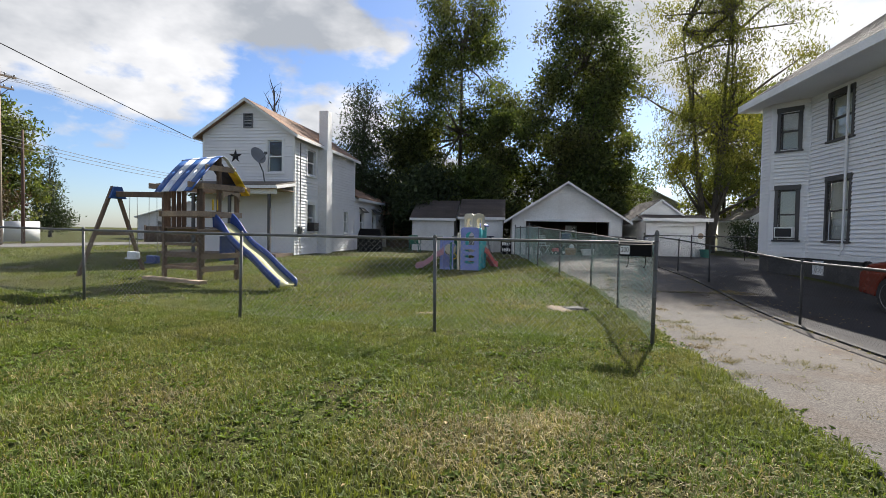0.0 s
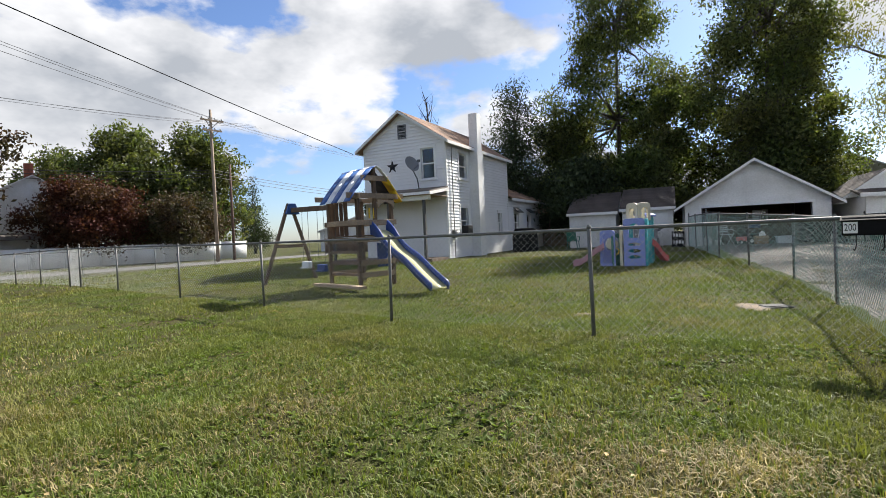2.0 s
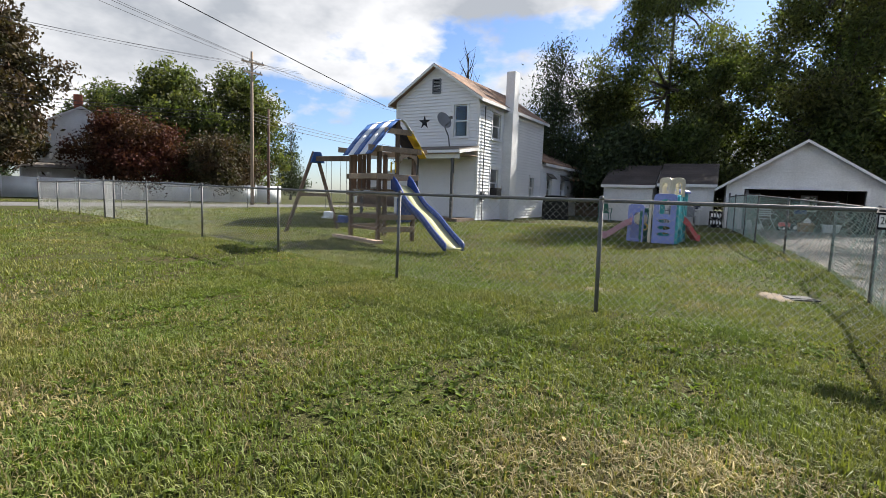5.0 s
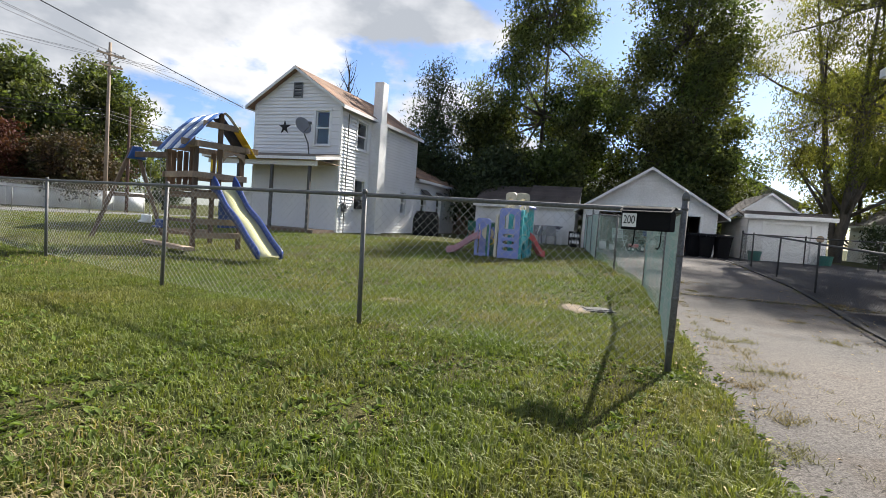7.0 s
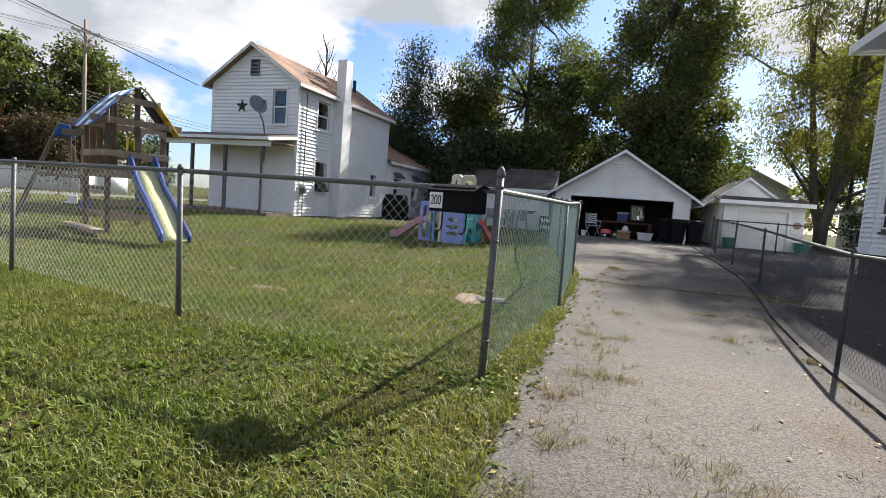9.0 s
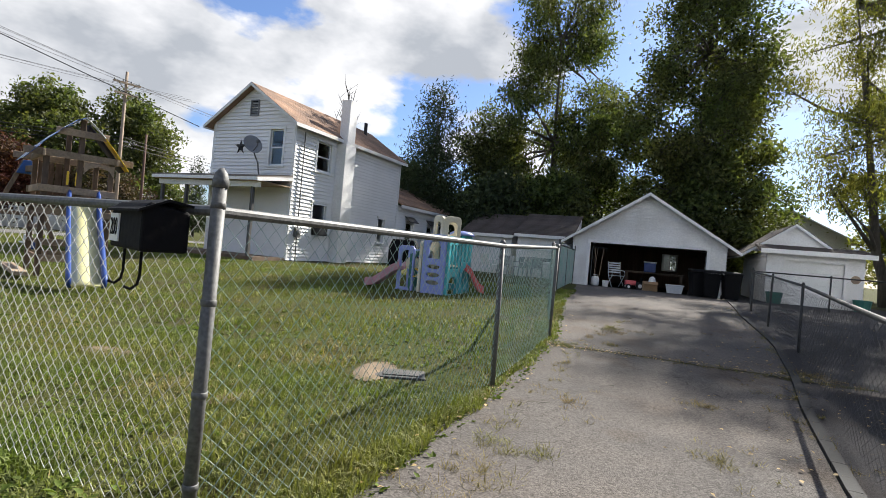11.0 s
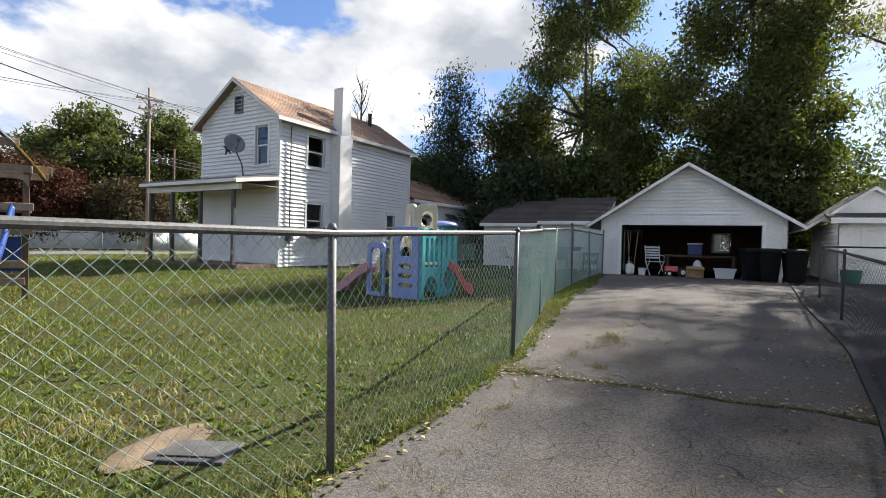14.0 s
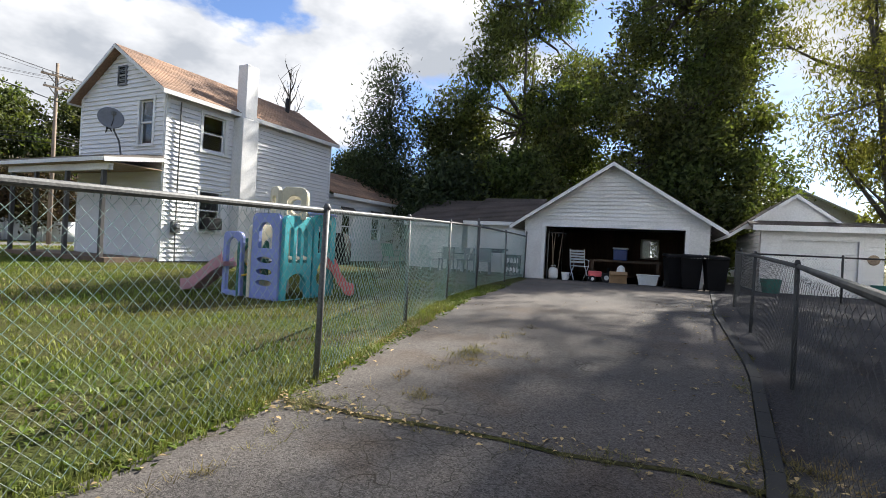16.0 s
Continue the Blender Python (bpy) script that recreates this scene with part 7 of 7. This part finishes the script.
def blades(seed, n, x0, x1, y0, y1, h, w, keep, dry):
    g = np.random.default_rng(seed)
    x, y = g.uniform(x0, x1, n), g.uniform(y0, y1, n)
    tuft = wave(x, y, 5, 2.4) + 0.5 * wave(x, y, 6, 7.0)
    dryness = wave(x, y, 7, 0.9) + 0.6 * wave(x, y, 8, 3.0) + g.normal(0, 0.55, n) + 0.55 * np.clip((road_gap(x, y) < 4.2) * 1.0, 0, 1) - 0.55
    sel = keep(x, y) & ((dryness > 0.75) if dry else (dryness <= 0.75)) & (g.uniform(0, 1, n) < 0.74 + 0.40 * tuft)
    x, y, tuft = x[sel], y[sel], tuft[sel]
    n = len(x)
    z = heights(x, y) - 0.004
    a = g.uniform(0, 6.28, n)
    lean = np.abs(g.normal(0.6, 0.35, n)) * (1.5 if dry else 1.0)
    hh = h * g.uniform(0.4, 1.5, n) * (1 + 0.45 * np.clip(tuft, -1, 1.5))
    ww = w * g.uniform(0.7, 1.3, n)
    b = a + g.normal(1.57, 0.4, n)
    dx, dy, sx, sy = np.cos(a), np.sin(a), np.cos(b) * ww / 2, np.sin(b) * ww / 2
    mx, my, mz = x + dx * lean * hh * 0.35, y + dy * lean * hh * 0.35, z + hh * 0.55
    tx, ty, tz = x + dx * lean * hh * 1.05, y + dy * lean * hh * 1.05, z + hh * np.clip(1.0 - 0.35 * lean, 0.25, 1)
    v = np.stack([np.stack(q, 1) for q in ((x - sx, y - sy, z), (x + sx, y + sy, z), (mx - sx * 0.8, my - sy * 0.8, mz), (mx + sx * 0.8, my + sy * 0.8, mz), (tx, ty, tz))], 1).reshape(-1, 3)
    i = np.arange(n)[:, None] * 5
    f = np.concatenate([i + np.array([[0, 1, 3]]), i + np.array([[0, 3, 2]]), i + np.array([[2, 3, 4]])], 1).reshape(-1, 3)
    return v, f


def road_gap(x, y):
    return (y - 1.02 + 0.372 * (x + 2.99)) * 0.937


def lawn(name, sets, mat, label):
    vs, fs, k = [], [], 0
    for v, f in sets:
        vs.append(v)
        fs.append(f + k)
        k += len(v)
    tagged(new(name, tri_mesh(name, np.concatenate(vs), np.concatenate(fs), mat)), label, "grass", kind="stuff")


def fringe(x, y):
    left = np.interp(y, [p[1] for p in DRIVE_L], [p[0] for p in DRIVE_L])
    return (x > left - 0.30) & (x < left + 0.06 + 0.07 * np.sin(y * 5.1) * np.sin(y * 1.7))


def near_zone(x, y):
    return (x > -5.5) & (y < 9.6)


CLUMPS = [(3.54, 6.39, 0.10), (3.72, 6.85, 0.11), (3.84, 7.7, 0.10), (3.86, 8.2, 0.08), (4.15, 8.15, 0.04), (5.2, 8.64, 0.06), (5.4, 9.98, 0.07), (3.93, 6.8, 0.04), (5.79, 8.14, 0.04),
          (4.25, 9.46, 0.04), (4.78, 13.79, 0.10), (4.7, 12.4, 0.06), (4.77, 13.5, 0.10), (6.97, 12.06, 0.12), (3.42, 5.67, 0.09), (3.18, 5.05, 0.10), (4.24, 5.45, 0.10)]


def build_lawn():
    for dry in (False, True):
        sets = [blades(101 + dry, 620000, -5.5, 4.0, -1.5, 9.6, 0.048, 0.0074, lambda x, y: on_lawn(x, y), dry),
                blades(103 + dry, 260000, -16, 4.0, 0.5, 20, 0.05, 0.012, lambda x, y: on_lawn(x, y) & ~near_zone(x, y), dry),
                blades(105 + dry, 60000, -40, 4.0, 1.0, 30, 0.09, 0.028, lambda x, y: on_lawn(x, y) & (x < -14) & ~((x < -26.5 + (y - 14) * 0.26) & (x > -40 + (y - 12) * 0.26)), dry),
                blades(107 + dry, 150000, 2.6, 4.2, 3.0, 20, 0.07, 0.0075, fringe, dry)]
        lawn("grass" if not dry else "dry_grass", sets, GRASS_DRY if dry else GRASS, "dry straw-coloured grass among the lawn" if dry else "short uneven green lawn grass")
    # broad-leaved weeds in rosettes
    g = np.random.default_rng(9)
    v, f, k = [], [], 0
    spots = [(g.uniform(-8, 3.6), g.uniform(0, 12)) for _ in range(3600)] + [(g.uniform(-4.5, 3.2), g.uniform(0.5, 6.8)) for _ in range(3200)]
    spots += [(float(np.interp(y, [p[1] for p in DRIVE_L], [p[0] for p in DRIVE_L])) - abs(g.normal(0, 0.17)) + 0.12, y) for y in g.uniform(3.5, 21, 900)]
    spots += [(0.05 + g.normal(0, 0.12), 7.17 + g.normal(0, 0.08)) for _ in range(14)] + [(2.95 + g.normal(0, 0.1), 6.5 + g.normal(0, 0.1)) for _ in range(10)]
    for x, y in spots:
        if not on_lawn(np.array([x]), np.array([y]), -0.2)[0]:
            continue
        z = ground_z(x, y)
        for i in range(int(g.integers(4, 9))):
            a, l = g.uniform(0, 6.28), g.uniform(0.02, 0.068)
            d, s = np.array([math.cos(a), math.sin(a), 0]), np.array([-math.sin(a), math.cos(a), 0])
            p = np.array([x, y, z])
            w = l * 0.26
            up = g.uniform(0.2, 0.7)
            v += [p, p + d * l * 0.5 + s * w + [0, 0, l * up * 0.8], p + d * l + [0, 0, l * up], p + d * l * 0.5 - s * w + [0, 0, l * up * 0.8]]
            f += [(k, k + 1, k + 2), (k, k + 2, k + 3)]
            k += 4
    tagged(new("weeds", tri_mesh("weeds", np.array(v), np.array(f), WEED)), "broad-leaved weeds in the lawn and along the driveway", "weeds", kind="stuff")
    # straw-coloured tufts and weeds in the cracks of the driveway
    v, f, k = [], [], 0
    tufts = [(float(x), 11.95 - 0.065 * (x - 3.9) + g.normal(0, 0.05)) for x in g.uniform(3.9, 7.4, 60)]
    for cx, cy, sx, sy, n in ((3.75, 7.3, 0.22, 0.5, 26), (3.95, 5.9, 0.2, 0.4, 18), (4.3, 9.4, 0.1, 0.6, 16), (5.4, 8.6, 0.12, 0.3, 12), (6.2, 10.2, 0.15, 0.8, 20), (4.9, 13.8, 0.5, 0.1, 12), (3.6, 4.6, 0.2, 0.7, 18), (5.0, 5.4, 0.3, 0.2, 10)):
        tufts += [(cx + g.normal(0, sx), cy + g.normal(0, sy)) for _ in range(n)]
    tufts += [(float(np.interp(y, [p[1] for p in DRIVE_R], [p[0] for p in DRIVE_R])) + g.normal(0, 0.06), y) for y in g.uniform(4, 20, 70)]
    tufts += [(4.25 + 0.9 * u + g.normal(0, 0.05), 12.1 + 3.4 * u + g.normal(0, 0.06)) for u in g.uniform(0, 1, 45)] + [(3.75 + 0.5 * u + g.normal(0, 0.05), 8.0 + 3.8 * u + g.normal(0, 0.1)) for u in g.uniform(0, 1, 40)]
    tufts += [(4.05 + g.normal(0, 0.22), 11.95 + g.normal(0, 0.12)) for _ in range(30)]
    for cx, cy, r in CLUMPS:
        tufts += [(cx + g.normal(0, r), cy + g.normal(0, r)) for _ in range(int(r * 260))]
    for x, y in tufts:
        z = ground_z(x, y) + 0.02
        for i in range(22):
            a, l = g.uniform(0, 6.28), g.uniform(0.015, 0.075)
            q = np.array([x + g.normal(0, 0.025), y + g.normal(0, 0.025), z])
            d = np.array([math.cos(a), math.sin(a), g.uniform(0.15, 1.0)])
            s = np.array([-math.sin(a), math.cos(a), 0]) * 0.0026
            v += [q - s, q + s, q + d * l]
            f.append((k, k + 1, k + 2))
            k += 3
    tagged(new("crack_weeds", tri_mesh("crack_weeds", np.array(v), np.array(f), TUFT)), "dry tufts growing in the driveway cracks", "weeds", kind="stuff")
    # fallen leaves
    v, f, k = [], [], 0
    spots = [(float(np.interp(y, [p[1] for p in DRIVE_R], [p[0] for p in DRIVE_R])) - abs(g.normal(0, 0.5)), y) for y in g.uniform(5, 20, 260)] + [(g.uniform(8, 11), g.uniform(8, 20)) for _ in range(160)]
    spots += [(g.uniform(4, 8), g.uniform(11.5, 24)) for _ in range(90)] + [(float(x), 11.9 + g.normal(0, 0.06)) for x in g.uniform(4, 7.4, 150)]
    spots += [(3.95 + g.normal(0, 0.3), 11.9 + g.normal(0, 0.18)) for _ in range(70)] + [(6.9 + g.normal(0, 0.3), g.uniform(8, 14)) for _ in range(120)]
    spots += [(float(np.interp(y, [p[1] for p in DRIVE_L], [p[0] for p in DRIVE_L])) + g.normal(0.0, 0.14), y) for y in g.uniform(5, 19, 200)] + [(g.uniform(-6, 3.5), g.uniform(1, 12)) for _ in range(90)]
    for x, y in spots:
        z = ground_z(x, y) + 0.036
        a, l = g.uniform(0, 6.28), g.uniform(0.02, 0.05)
        d, s = np.array([math.cos(a), math.sin(a), g.uniform(-0.1, 0.3)]), np.array([-math.sin(a), math.cos(a), g.uniform(-0.2, 0.3)])
        q = np.array([x, y, z])
        v += [q - d * l / 2, q + s * l * 0.3 + [0, 0, 0.006], q + d * l / 2, q - s * l * 0.3 + [0, 0, 0.006]]
        f += [(k, k + 1, k + 2), (k, k + 2, k + 3)]
        k += 4
    tagged(new("fallen_leaves", tri_mesh("fallen_leaves", np.array(v), np.array(f), FALLEN)), "scattered dry fallen leaves", "leaves", kind="stuff")


build_lawn()
